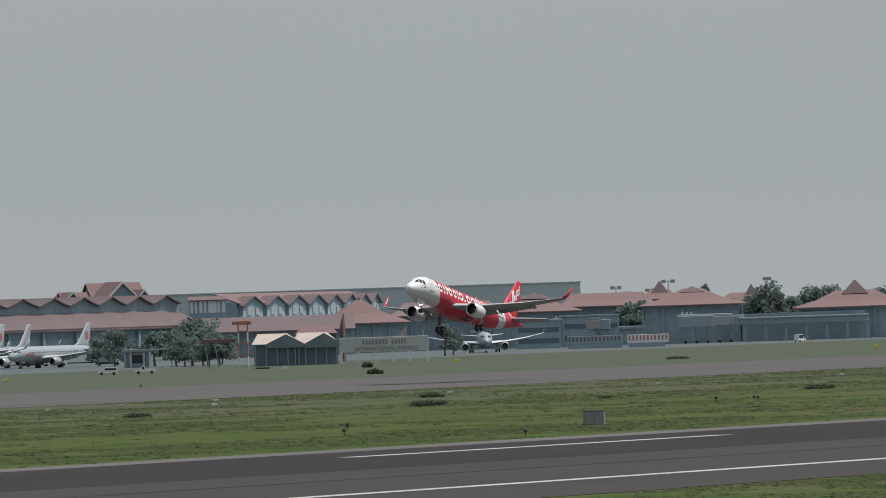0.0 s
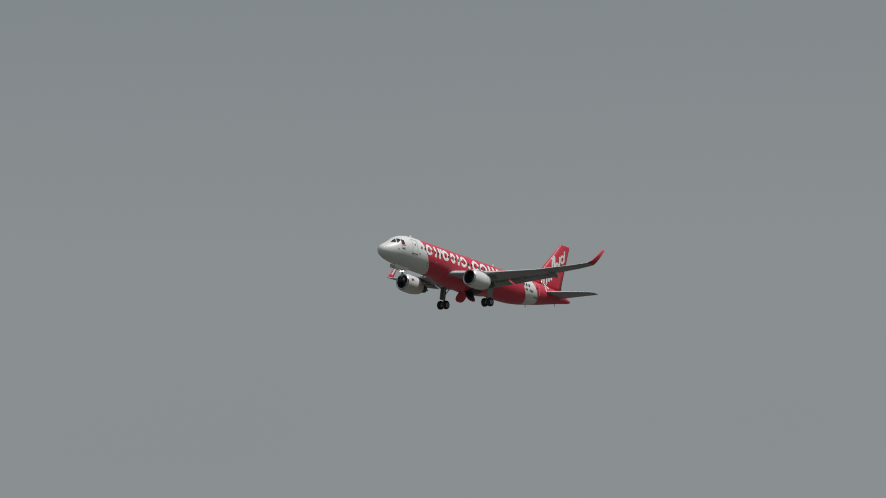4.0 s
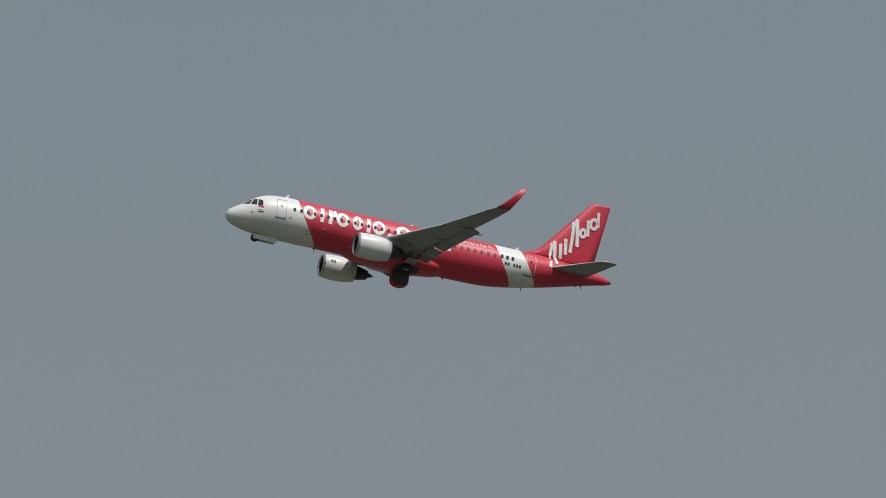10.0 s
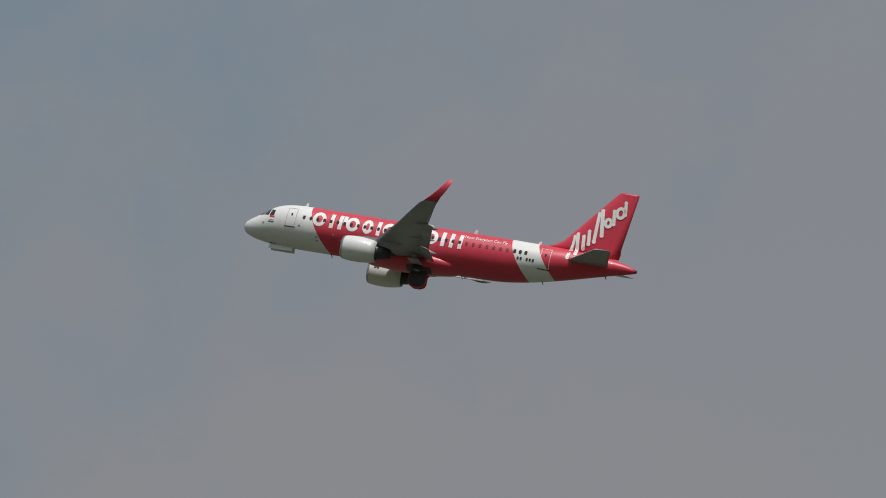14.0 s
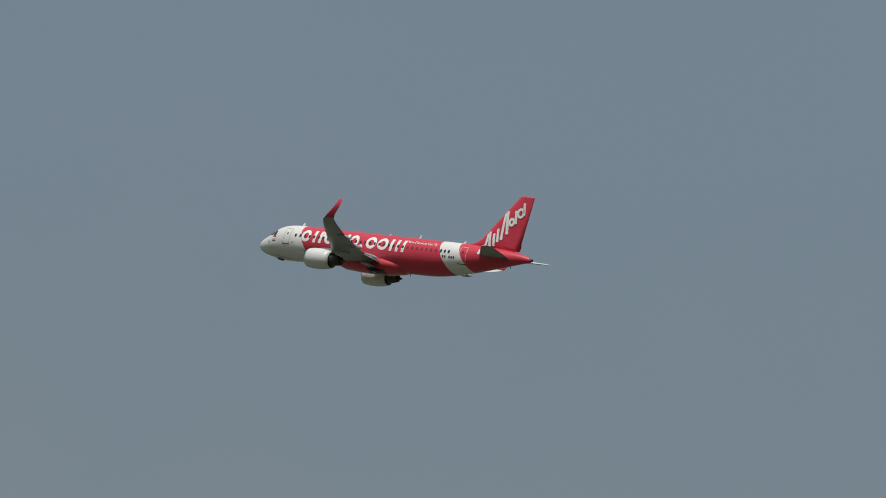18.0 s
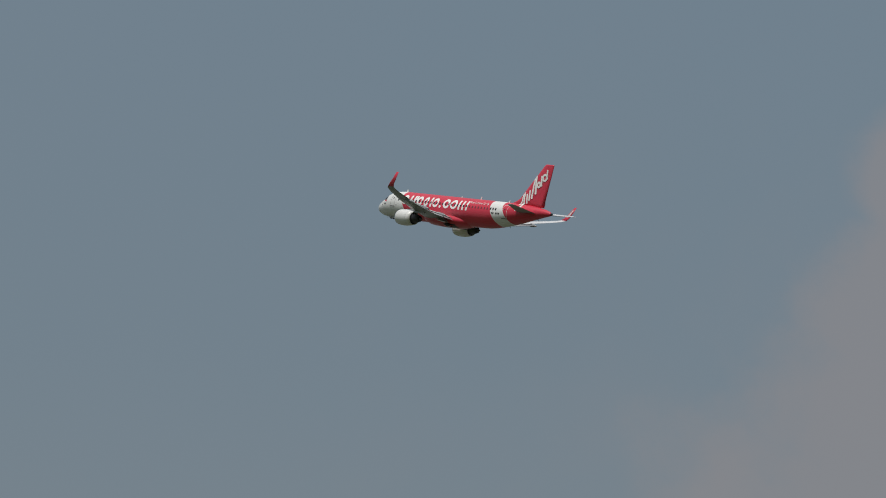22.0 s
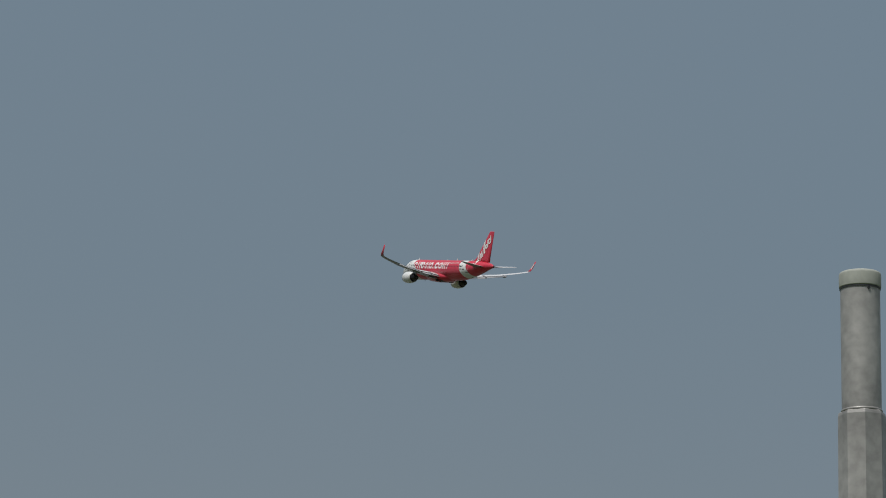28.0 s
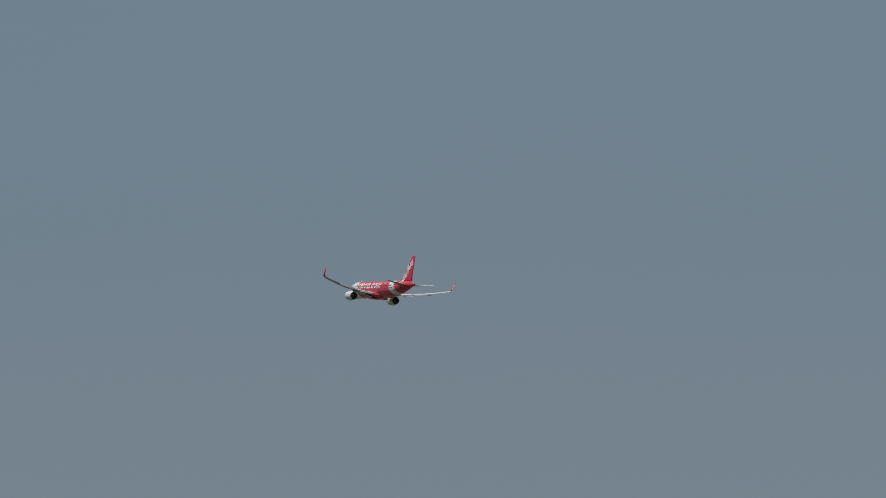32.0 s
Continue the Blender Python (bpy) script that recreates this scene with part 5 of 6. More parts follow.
def white_jets():
    first, main, nose = airliner("airliner_parked", "white twin-jet airliner with an orange-red fin emblem, parked", WHITE_BODY, WHITE_BODY, WHITE_BODY, WHITE_BODY, group="parked white airliners")
    shorten(main, nose)
    for s in (1, -1):
        fin = lambda a, z, s=s: Vector((16 - a, s * (0.06 + 0.62 * AIR_T(a, z)), z))
        part("fin_emblem", disc_patch(bmesh.new(), 34.4, 4.6, 0.95, 1.15, mapper=fin), LION_RED, first, "orange-red round emblem")
        part("belly_marking", patch(bmesh.new(), ((4.5, -0.5), (9.0, -0.5), (8.4, 0.2), (5.2, 0.2)), 4, 4, 0.02, s), LION_RED, first)
        for i in range(30):
            part("cabin_window", rounded(bmesh.new(), 6.2 + i * 0.75, 6.5 + i * 0.75, 0.27, 0.6, 0.1, 0.024, s), GLASS, first)
    first.matrix_basis = set_plane(first, 54.375, 2200, 35.6, 180, 1.06)
    copy_thing(first, set_plane(first, 54.995, 2220, 35.6, 178, 1.0))
    second = copy_thing(first, set_plane(first, 54.555, 2265, 35.6, 184, 1.0))
    for o in list(second.children):
        if o.name.startswith("fin_emblem"):
            bpy.data.objects.remove(o)
    tagged(second, "white twin-jet airliner with rows of red marks on its fin, parked")
    for s in (1, -1):
        fin = lambda a, z, s=s: Vector((16 - a, s * (0.06 + 0.62 * AIR_T(a, z)), z))
        for i in range(6):
            part("fin_marking", patch(bmesh.new(), ((32.2 + i * 0.62, 2.6 + i * 0.8), (32.75 + i * 0.62, 2.6 + i * 0.8), (32.95 + i * 0.62, 3.15 + i * 0.8), (32.4 + i * 0.62, 3.15 + i * 0.8)), 1, 1, 0, s, fin), LION_RED, second)
    far = copy_thing(first, set_plane(first, 57.94, 2290, 35.0, 214, 0.96))
    tagged(far, "white twin-jet airliner seen head-on on the apron")


def taxiing_jet():
    # maroon tail and fin tones are raised for the haze between
    lv = livery("white_and_maroon_livery", (0.75, 0.74, 0.72), ((24.3, 1.55, 0.0, (0.25, 0.075, 0.08)),))
    spotted = mat("maroon_fin_paint", (0.33, 0.11, 0.11), 0.4, vary=0.2, scale=0.8)
    top, main, nose = airliner("airliner_taxiing", "white twin-jet airliner with a maroon tail, taxiing", lv, spotted, MAROON, RED)
    shorten(main, nose)
    motif = mat("pale_fin_motif", (0.6, 0.5, 0.45), 0.5, vary=0.1)
    for s in (1, -1):
        fin = lambda a, z, s=s: Vector((16 - a, s * (0.06 + 0.62 * AIR_T(a, z)), z))
        for a, z in ((35.7, 7.1), (34.9, 5.9), (33.7, 4.6), (32.6, 3.4), (34.6, 3.2), (35.6, 4.8), (31.8, 2.6)):
            part("fin_motif", disc_patch(bmesh.new(), a, z, 0.2, 0.24, mapper=fin), motif, top)
        for i, (a0, a1, z0, z1) in enumerate(((4.4, 5.7, -0.1, 1.0), (5.9, 6.8, -0.1, 0.8), (7.0, 7.6, -0.1, 0.9), (7.8, 8.3, -0.1, 0.8), (8.5, 9.4, -0.1, 1.1), (9.7, 11.2, 0.0, 0.8))):
            part("marking", patch(bmesh.new(), ((a0, z0), (a1, z0), (a1 + 0.1, z1), (a0 + 0.1, z1)), 2, 3, 0.02, s), MAROON, top, "")
        for i in range(28):
            part("cabin_window", rounded(bmesh.new(), 6.2 + i * 0.7, 6.45 + i * 0.7, 0.27, 0.6, 0.1, 0.024, s), GLASS, top)
        bm = bmesh.new()
        tube(bm, (16 - 36.2, s * 0.35, 1.1), (16 - 36.35, s * 0.55, 1.1), 0.16, 0.16, 8)
        part("beacon", bm, LAMP, top, "lit white beacon")
    return top


def blue_tail_jet():
    lv = livery("white_body_turquoise_tail", (0.75, 0.75, 0.73), ((28.2, 1.5, 0.0, (0.16, 0.46, 0.55)),))
    top, main, nose = airliner("airliner_at_gate", "white twin-jet airliner with blue striped fin at a jet bridge", lv, BLUE, TEAL, WHITE, winglets=True)
    shorten(main, nose)
    stripe = mat("light_blue_stripe", (0.10, 0.33, 0.55), 0.4, vary=0.1)
    for s in (1, -1):
        fin = lambda a, z, s=s: Vector((16 - a, s * (0.06 + 0.62 * AIR_T(a, z)), z))
        for c in (((32.0, 3.0), (32.6, 2.6), (36.2, 5.6), (36.0, 5.9)), ((31.2, 2.2), (31.9, 2.0), (36.0, 3.6), (36.1, 4.3)), ((33.2, 4.9), (33.5, 4.7), (36.3, 6.9), (36.3, 7.1))):
            part("fin_stripe", patch(bmesh.new(), c, 4, 2, 0, s, fin), stripe, top, "light blue sweep")
        for i in range(34):
            part("cabin_window", rounded(bmesh.new(), 5.6 + i * 0.66, 5.82 + i * 0.66, 0.3, 0.56, 0.08, 0.024, s), GLASS, top)
        for i in range(8):
            part("marking", patch(bmesh.new(), ((13.0 + i * 0.55, 0.95), (13.4 + i * 0.55, 0.95), (13.4 + i * 0.55, 1.3), (13.0 + i * 0.55, 1.3)), 1, 1, 0.02, s), GREY, top)
        bm = bmesh.new()
        tube(bm, (16 - 36.0, s * 0.3, 1.5), (16 - 36.1, s * 0.6, 1.5), 0.12, 0.12, 8)
        part("beacon", bm, LAMP, top, "lit white beacon")
    for w in [o for o in top.children if o.name.startswith("wing")]:
        for tip in [o for o in w.children if o.name.startswith("sharklet") and o.data.vertices[0].co.y < 0]:
            bpy.data.objects.remove(tip)
    top.matrix_basis = set_plane(top, 51.97, 1827, 35.2, 180, 1.42)


white_jets()
TAXI_JET = taxiing_jet()
blue_tail_jet()


# ---- jet bridges and gate buildings ----
# dark glazing made lighter and bluer, imitating haze in front of it
NIGHTGLASS = mat("blue_tinted_glazing", (0.10, 0.145, 0.17), 0.3, vary=0.15, scale=0.2)


def jet_walk():
    b = thing("gate_concourse", "long raised gate concourse with a pale flat roof", "building", facing(49.55, 1555, 12, z=1.4) @ Matrix.Rotation(radians(-1.3), 4, "Y"))
    bm = bmesh.new()
    box(bm, -42, 36, 0, 12, 6.7, 8.0, 0.1)
    part("roof", bm, LIGHTROOF, b, "pale grey flat roof edge")
    bm = bmesh.new()
    box(bm, -41.5, 34, 1.2, 11, 3.4, 6.7)
    part("glazing", bm, NIGHTGLASS, b, "dark glazed gallery")
    bm = bmesh.new()
    box(bm, -41.5, 27, 0.8, 11, 2.6, 3.5, 0.05)
    part("floor_slab", bm, SHADE, b)
    for i in range(12):
        x = -40 + i * 6
        bm = bmesh.new()
        box(bm, x - 0.3, x + 0.3, 1.2, 1.8, -2.2, 2.8, 0.04)
        part("column", bm, SHADE, b)
        bm = bmesh.new()
        box(bm, x - 0.06, x + 0.06, 1.02, 1.2, 3.4, 6.6)
        part("mullion", bm, SHADE, b)
    bm = bmesh.new()
    box(bm, 23, 34.2, 0.7, 11, -2.2, 6.6, 0.1)
    part("stair_block", bm, NIGHTGLASS, b, "dark full-height stair block")
    bm = bmesh.new()
    box(bm, 29.6, 32.2, 0.5, 0.75, -2.2, 1.6, 0.05)
    part("door_frame", bm, CONCRETE, b, "pale door surround")
    bm = bmesh.new()
    box(bm, 30.1, 31.7, 0.42, 0.55, -2.2, 1.2, 0.02)
    part("door", bm, DARK, b)
    bm = bmesh.new()
    box(bm, -41, 27, 4, 11, -2.2, 2.7)
    part("lower_wall", bm, NIGHTGLASS, b, "dark recessed lower wall")
    bm = bmesh.new()
    box(bm, -20, -8, 3, 9, -1.2, 2.6)
    part("ground_room", bm, WALL, b, "pale ground-floor room")
    bm = bmesh.new()
    box(bm, 10.5, 20.5, 0.2, 3.9, -2.2, 0.9, 0.05)
    part("ground_room", bm, GABLE, b)
    for x in (-33.5, 9.5):
        bm = bmesh.new()
        loft(bm, [[(x - 0.5, 3, 8), (x + 0.6, 3, 8), (x + 0.6, 3.5, 8), (x - 0.5, 3.5, 8)], [(x - 0.9, 3.1, 10.6), (x - 0.3, 3.1, 10.6), (x - 0.3, 3.4, 10.6), (x - 0.9, 3.4, 10.6)]])
        part("roof_fin", bm, WHITE, b, "white slanting roof fin")
    rot = thing("rotunda", "pale framed rotunda room of the gate concourse", "room", facing(50.86, 1590, z=1.2))
    bm = bmesh.new()
    loft(bm, [[(-x, y0, z), (x, y0, z), (x, y1, z), (-x, y1, z)] for x, y0, y1, z in ((3.1, -0.1, 5.1, 7.9), (3.2, -0.2, 5.2, 8.3), (2.0, 1.0, 4.0, 9.3))])
    part("roof", bm, LIGHTROOF, rot, "pale shallow hipped roof")
    bm = bmesh.new()
    tube(bm, (0.2, 2.5, 9.2), (0.2, 2.5, 11.4), 0.26, 0.10, 6)
    part("roof_fin", bm, WHITE, rot, "white pointed finial")
    bm = bmesh.new()
    box(bm, -2.4, 2.4, 0.4, 4.6, 4.6, 7.9)
    part("glazing", bm, SHADE, rot)
    bm = bmesh.new()
    box(bm, -2.8, 2.8, 0, 5, 3.6, 4.7, 0.06)
    part("floor", bm, LIGHTROOF, rot)
    for x in (-2.6, 2.4):
        bm = bmesh.new()
        box(bm, x, x + 0.35, 0, 0.35, 4.6, 8.0)
        part("frame", bm, LIGHTROOF, rot)
    bm = bmesh.new()
    tube(bm, (0, 2.5, -1.2), (0, 2.5, 3.7), 0.7, 0.55, 12)
    part("pillar", bm, CONCRETE, rot, "round pillar")
    bm = bmesh.new()
    loft(bm, [[(3.0, y, 3.4), (3.0, y, 7.2), (4.6, y, 7.2), (6.8, y, 8.4), (10.4, y, 5.4), (10.0, y, 2.0), (6.4, y, 1.4)] for y in (0.6, 4.4)])
    part("link_passage", bm, NIGHTGLASS, rot, "dark boxed link to the jet bridge")
    bm = bmesh.new()
    loft(bm, [[(6.7, y, 8.4), (7.1, y, 8.9), (10.9, y, 5.7), (10.5, y, 5.3)] for y in (0.3, 4.7)])
    part("canopy", bm, LIGHTROOF, rot, "pale sloping canopy")
    bm = bmesh.new()
    box(bm, 4.4, 7.4, 1.2, 4.0, -1.2, 3.0, 0.1)
    part("lift_base", bm, NIGHTGLASS, rot, "dark lift base")
    for i in range(12):
        bm = bmesh.new()
        box(bm, 0.9 + i * 0.32, 1.25 + i * 0.32, -0.4, 0.8, 3.3 - i * 0.38, 3.42 - i * 0.38, 0.01)
        part("stair_tread", bm, CONCRETE, rot)
    for y in (-0.45, 0.8):
        bm = bmesh.new()
        tube(bm, (0.9, y, 3.5), (4.8, y, -1.1), 0.09, 0.09, 6)
        tube(bm, (0.9, y, 4.5), (4.8, y, -0.1), 0.05, 0.05, 6)
        tube(bm, (4.8, y, -1.2), (4.8, y, -0.1), 0.05, 0.05, 6)
        part("stair_rail", bm, LIGHTROOF, rot, "pale stair rail")
    for az, d, w, turn in ((51.20, 1776, 6.4, -20), (51.33, 1789, 3.2, 10), (59.62, 2420, 18, 6), (58.65, 2440, 16, -5), (54.0, 2330, 14, 8), (53.35, 2330, 14, -8)):
        j = thing("jet_bridge", "grey telescopic jet bridge on wheeled legs", "jet bridge", facing(az, d, turn), group="jet bridges")
        up = 1.5 if w > 15 else 1.8 if w < 10 else 0.0
        bm = bmesh.new()
        box(bm, -w / 2, w / 2, 0, 2.8, 4.0 + up, 6.9 + up, 0.12)
        part("tunnel", bm, CONCRETE, j, "ribbed grey tunnel")
        bm = bmesh.new()
        box(bm, -w / 2 - 0.3, w * 0.1, -0.15, 2.95, 3.7 + up, 7.2 + up, 0.12)
        part("outer_tunnel", bm, WALL, j)
        bm = bmesh.new()
        box(bm, -w / 2 - 0.4, w * 0.45, 0.3, 2.5, 7.2 + up, 7.7 + up, 0.08)
        part("roof_plant", bm, LIGHTROOF, j, "pale roof units")
        for i in range(3):
            bm = bmesh.new()
            box(bm, -w / 2 + 0.8 + i * 1.4, -w / 2 + 1.5 + i * 1.4, 0.6, 1.2, 7.7 + up, 8.4 + up, 0.05)
            part("vent", bm, LIGHTROOF, j)
        bm = bmesh.new()
        box(bm, w / 2 - 0.4, w / 2 + 2.4, -0.3, 3.1, 3.8 + up, 7.1 + up, 0.2)
        part("cab", bm, WALL, j, "blue-grey docking cab")
        for x in ((w * 0.28, -w * 0.3) if w < 15 else (w * 0.4, w * 0.2, 0.0, -w * 0.2, -w * 0.4)):
            bm = bmesh.new()
            for y in (0.4, 2.4):
                tube(bm, (x, y, 0.4), (x, y, 4.0 + up), 0.2, 0.2, 8)
            box(bm, x - 0.6, x + 0.6, 0.2, 2.6, 0.5, 1.0, 0.05)
            part("leg_frame", bm, GREY, j)
            bm = wheel_mesh(0.5, 0.4)
            part("wheel", bm, TYRE, j, "", pose(x, 0.2, 0.5))
        bm = bmesh.new()
        slab(bm, (w / 2 - 2.4, -0.4, 4.4 + up), (w / 2 - 2.0, -0.4, 4.4 + up), (w / 2 + 1.4, -0.4, 0.3), (w / 2 + 1.0, -0.4, 0.3), 0.3)
        part("stair", bm, GREY, j)
    # low gate fronts on the right
    g = thing("gate_block", "long low gate block with a pale edge and concrete piers", "building", facing(60.40, 2480, -2))
    bm = bmesh.new()
    box(bm, -26, 40, 0, 14, 5.2, 6.3, 0.1)
    part("roof_edge", bm, CONCRETE, g)
    bm = bmesh.new()
    box(bm, -25, 39, 2, 13, 0, 5.2)
    part("front", bm, SHADE, g)
    for i in range(11):
        x = -24 + i * 6
        bm = bmesh.new()
        box(bm, x - 0.5, x + 0.5, 0.4, 1.4, 0, 5.3, 0.05)
        part("pier", bm, CONCRETE, g)
    bm = bmesh.new()
    box(bm, 2, 22, -0.4, 0, 6.3, 7.4, 0.05)
    part("white_fascia", bm, WHITE, g, "white fascia board")
    g = thing("gate_block", "long low gate block with a dark front", "building", facing(58.75, 2495, 0))
    bm = bmesh.new()
    box(bm, -38, 24, 0, 14, 0, 5.0)
    part("front", bm, SHADE, g)
    bm = bmesh.new()
    box(bm, -39, 25, -0.6, 14, 5.0, 6.0, 0.1)
    part("roof_edge", bm, WALL, g)
    for i in range(10):
        x = -37 + i * 6.5
        bm = bmesh.new()
        box(bm, x - 0.5, x + 0.5, -0.5, 0.2, 0, 5.0, 0.05)
        part("pier", bm, WALL, g)
    # red and white barrier building
    r = thing("chequered_barrier", "long white barrier with orange-red squares on a dark base", "barrier", facing(59.17, 2300))
    bm = bmesh.new()
    box(bm, -6.2, 6.2, 0, 0.8, 1.3, 3.8, 0.05)
    part("panel", bm, WHITE, r, "white panel")
    for i in range(11):
        bm = bmesh.new()
        x = -5.7 + i * 1.1
        box(bm, x, x + 0.5, -0.06, 0, 2.1, 3.6, 0.02)
        part("square", bm, RUST, r)
    bm = bmesh.new()
    box(bm, -5.6, 5.2, 0.1, 3, -0.02, 1.35)
    part("base", bm, SHADE, r)
    k = thing("chequered_barrier", "faded barrier with dull orange squares on a dark base", "barrier", facing(58.78, 2310))
    bm = bmesh.new()
    box(bm, -8.5, 8.2, 0, 0.8, 1.4, 3.8, 0.05)
    part("panel", bm, GABLE, k)
    for i in range(14):
        bm = bmesh.new()
        x = -8.0 + i * 1.15
        box(bm, x, x + 0.5, -0.06, 0, 2.2, 3.5, 0.02)
        part("square", bm, TILE, k)
    bm = bmesh.new()
    box(bm, -8.2, 8.0, 0.1, 3, -0.02, 1.45)
    part("base", bm, SHADE, k)


jet_walk()


# ---- sign, sheds, tower ----
def sign_board():
    s = thing("airport_sign", "wide grey sign board with relief lettering on white posts", "sign", facing(57.207, 1900))
    bm = bmesh.new()
    box(bm, -11.0, 11.0, 0, 0.5, 2.85, 6.5, 0.06)
    board = part("board", bm, mat("grey_sign_board", (0.50, 0.51, 0.48), 0.7, vary=0.08, scale=0.2), s, "pale grey board")
    dark = mat("sign_letters", (0.27, 0.26, 0.25), 0.6, vary=0.1)
    # first line: names as plain bars
    x = -5.3
    for w in (0.62, 0.68, 0.6, 0.64, 0.68, 0.66, 0.68, 0.68, 0.0, 0.66, 0.68, 0.56, 0.56, 0.68):
        if w:
            bm = bmesh.new()
            box(bm, x, x + w * 0.78, -0.12, 0.0, 4.8, 6.05, 0.03)
            part("letter_bar", bm, dark, board)
        x += w + 0.16 if w else 0.7
    cu = bpy.data.curves.new("sign_text", "FONT")
    cu.body, cu.size, cu.extrude = "INTERNATIONAL AIRPORT", 1.25, 0.05
    ob = bpy.data.objects.new("sign_text", cu)
    scene.collection.objects.link(ob)
    bpy.context.view_layer.update()
    me = bpy.data.meshes.new_from_object(ob.evaluated_get(bpy.context.evaluated_depsgraph_get()))
    bpy.data.objects.remove(ob)
    xs = [v.co.x for v in me.vertices]
    k = 15.6 / (max(xs) - min(xs))
    for v in me.vertices:
        v.co = Vector((-7.2 + (v.co.x - min(xs)) * k, -0.06 - v.co.z * 0.8, 3.3 + v.co.y))
    me.materials.append(dark)
    t = new("lettering", me)
    t.parent = board
    for i in range(6):
        bm = bmesh.new()
        xx = -10.6 + i * 4.24
        box(bm, xx - 0.28, xx + 0.28, -0.1, 0.4, 0, 2.9, 0.04)
        part("post", bm, WHITE, s, "white post")
    bm = bmesh.new()
    loft(bm, [[(3.4, 0.1, 6.4), (5.0, 0.1, 6.4), (5.0, 0.3, 6.4), (3.4, 0.3, 6.4)], [(5.6, 0.15, 9.0), (5.9, 0.15, 9.0), (5.9, 0.25, 9.0), (5.6, 0.25, 9.0)]])
    part("crest", bm, BEIGEROOF, s, "pale swept crest")


# boards coloured dark to give the shade inside the open sheds
SHADED_BOARDS = mat("dark_stained_boards", (0.17, 0.21, 0.235), 0.8, vary=0.25, scale=0.4)


def sheds():
    for az, w, ze, zr, ridge_off in ((56.41, 11.5, 5.5, 8.1, 1.4), (56.70, 11, 5.3, 8.1, 1.2)):
        s = thing("shed", "low shed with a beige metal roof and a dark open front", "shed", facing(az, 1930), group="sheds by the apron")
        bm = bmesh.new()
        loft(bm, [[(-w / 2 - 0.6, -1, ze), (w / 2 + 0.6, -1, ze), (w / 2 + 0.6, 10, ze), (-w / 2 - 0.6, 10, ze)], [(-w / 2 + 1.0, 4.3, zr), (w / 2 - ridge_off * 2.2, 4.3, zr), (w / 2 - ridge_off * 2.2, 4.7, zr), (-w / 2 + 1.0, 4.7, zr)]])
        part("roof", bm, BEIGEROOF, s, "beige metal roof")
        bm = bmesh.new()
        prism(bm, ((w / 2 - 8.5, ze - 1.0), (w / 2 + 1.0, ze - 1.0), (w / 2 + 1.0, ze), (w / 2 - 3.4, zr - 0.2), (w / 2 - 8.5, ze)), -1.6, -1.1)
        part("gable_front", bm, SHADED_BOARDS, s, "dark gable front")
        bm = bmesh.new()
        box(bm, -w / 2, w / 2, 0, 9, 0, ze - 0.2)
        part("wall", bm, SHADED_BOARDS, s)
        for i in range(5):
            x = -w / 2 + 0.3 + i * (w - 0.6) / 4
            bm = bmesh.new()
            box(bm, x - 0.15, x + 0.15, -0.9, -0.6, 0, ze, 0.02)
            part("post", bm, WALL, s)
        bm = bmesh.new()
        box(bm, -0.6, 0.4, -0.3, 0.3, ze - 0.6, ze + 0.8, 0.05)
        part("wall_lamp", bm, WHITE, s)
    b = thing("red_hut", "small red-brown hut roof behind the sheds", "hut", facing(56.70, 2040))
    bm = bmesh.new()
    box(bm, -5, 5.5, 0, 6, 0, 7.6)
    part("wall", bm, TILE_DARK, b)
    bm = bmesh.new()
    loft(bm, [[(-5.4, -0.4, 7.6), (5.9, -0.4, 7.6), (5.9, 6.4, 7.6), (-5.4, 6.4, 7.6)], [(-3.8, 2.9, 9.6), (4.3, 2.9, 9.6), (4.3, 3.1, 9.6), (-3.8, 3.1, 9.6)]])
    part("roof", bm, TILE, b)
    bm = bmesh.new()
    tube(bm, (7.2, 2, 9.3), (7.6, 2, 12.8), 0.8, 0.1, 6)
    tube(bm, (7.2, 2, 0), (7.2, 2, 9.3), 0.8, 0.8, 6)
    part("red_spire", bm, TILE, b, "red pointed spire")
    t = thing("steel_tower", "red and white steel lattice tower", "tower", facing(56.16, 1910))
    for x in (-1.15, 1.15):
        for y in (0, 2.2):
            for i in range(4):
                bm = bmesh.new()
                tube(bm, (x, y, i * 2.9 - 0.02), (x, y, i * 2.9 + 2.9), 0.17, 0.17, 6)
                part("leg", bm, WHITE if i % 2 == 0 else RUST, t)
    for z in (2.9, 6.0, 9.0):
        bm = bmesh.new()
        box(bm, -1.3, 1.3, -0.15, 2.35, z - 0.15, z + 0.15)
        part("platform", bm, RUST, t)
    bm = bmesh.new()
    box(bm, -2.6, 2.2, -0.4, 2.6, 10.6, 11.55, 0.1)
    part("top_box", bm, RUST, t, "orange-red top box")
    for x in (-9.6, -7.2):
        bm = bmesh.new()
        tube(bm, (x + 1, 1, 0), (x, 1, 7.6), 0.14, 0.12, 6)
        part("side_post", bm, WALL, t)
    bm = bmesh.new()
    box(bm, -10.4, -2.0, 0.6, 1.4, 6.2, 7.2, 0.06)
    part("side_beam", bm, TILE, t)
    g = thing("guard_house", "small flat-roofed guard house with white pillars", "hut", facing(55.374, 2050))
    bm = bmesh.new()
    box(bm, -4.2, 4.6, -0.8, 5, 4.2, 4.9, 0.06)
    part("roof", bm, GREY, g)
    bm = bmesh.new()
    box(bm, -3.2, 3.0, 0, 4.5, 0, 4.2)
    part("wall", bm, WALL, g)
    bm = bmesh.new()
    box(bm, -1.6, 1.2, -0.06, 0, 1.2, 3.4, 0.02)
    part("window", bm, GLASS, g)
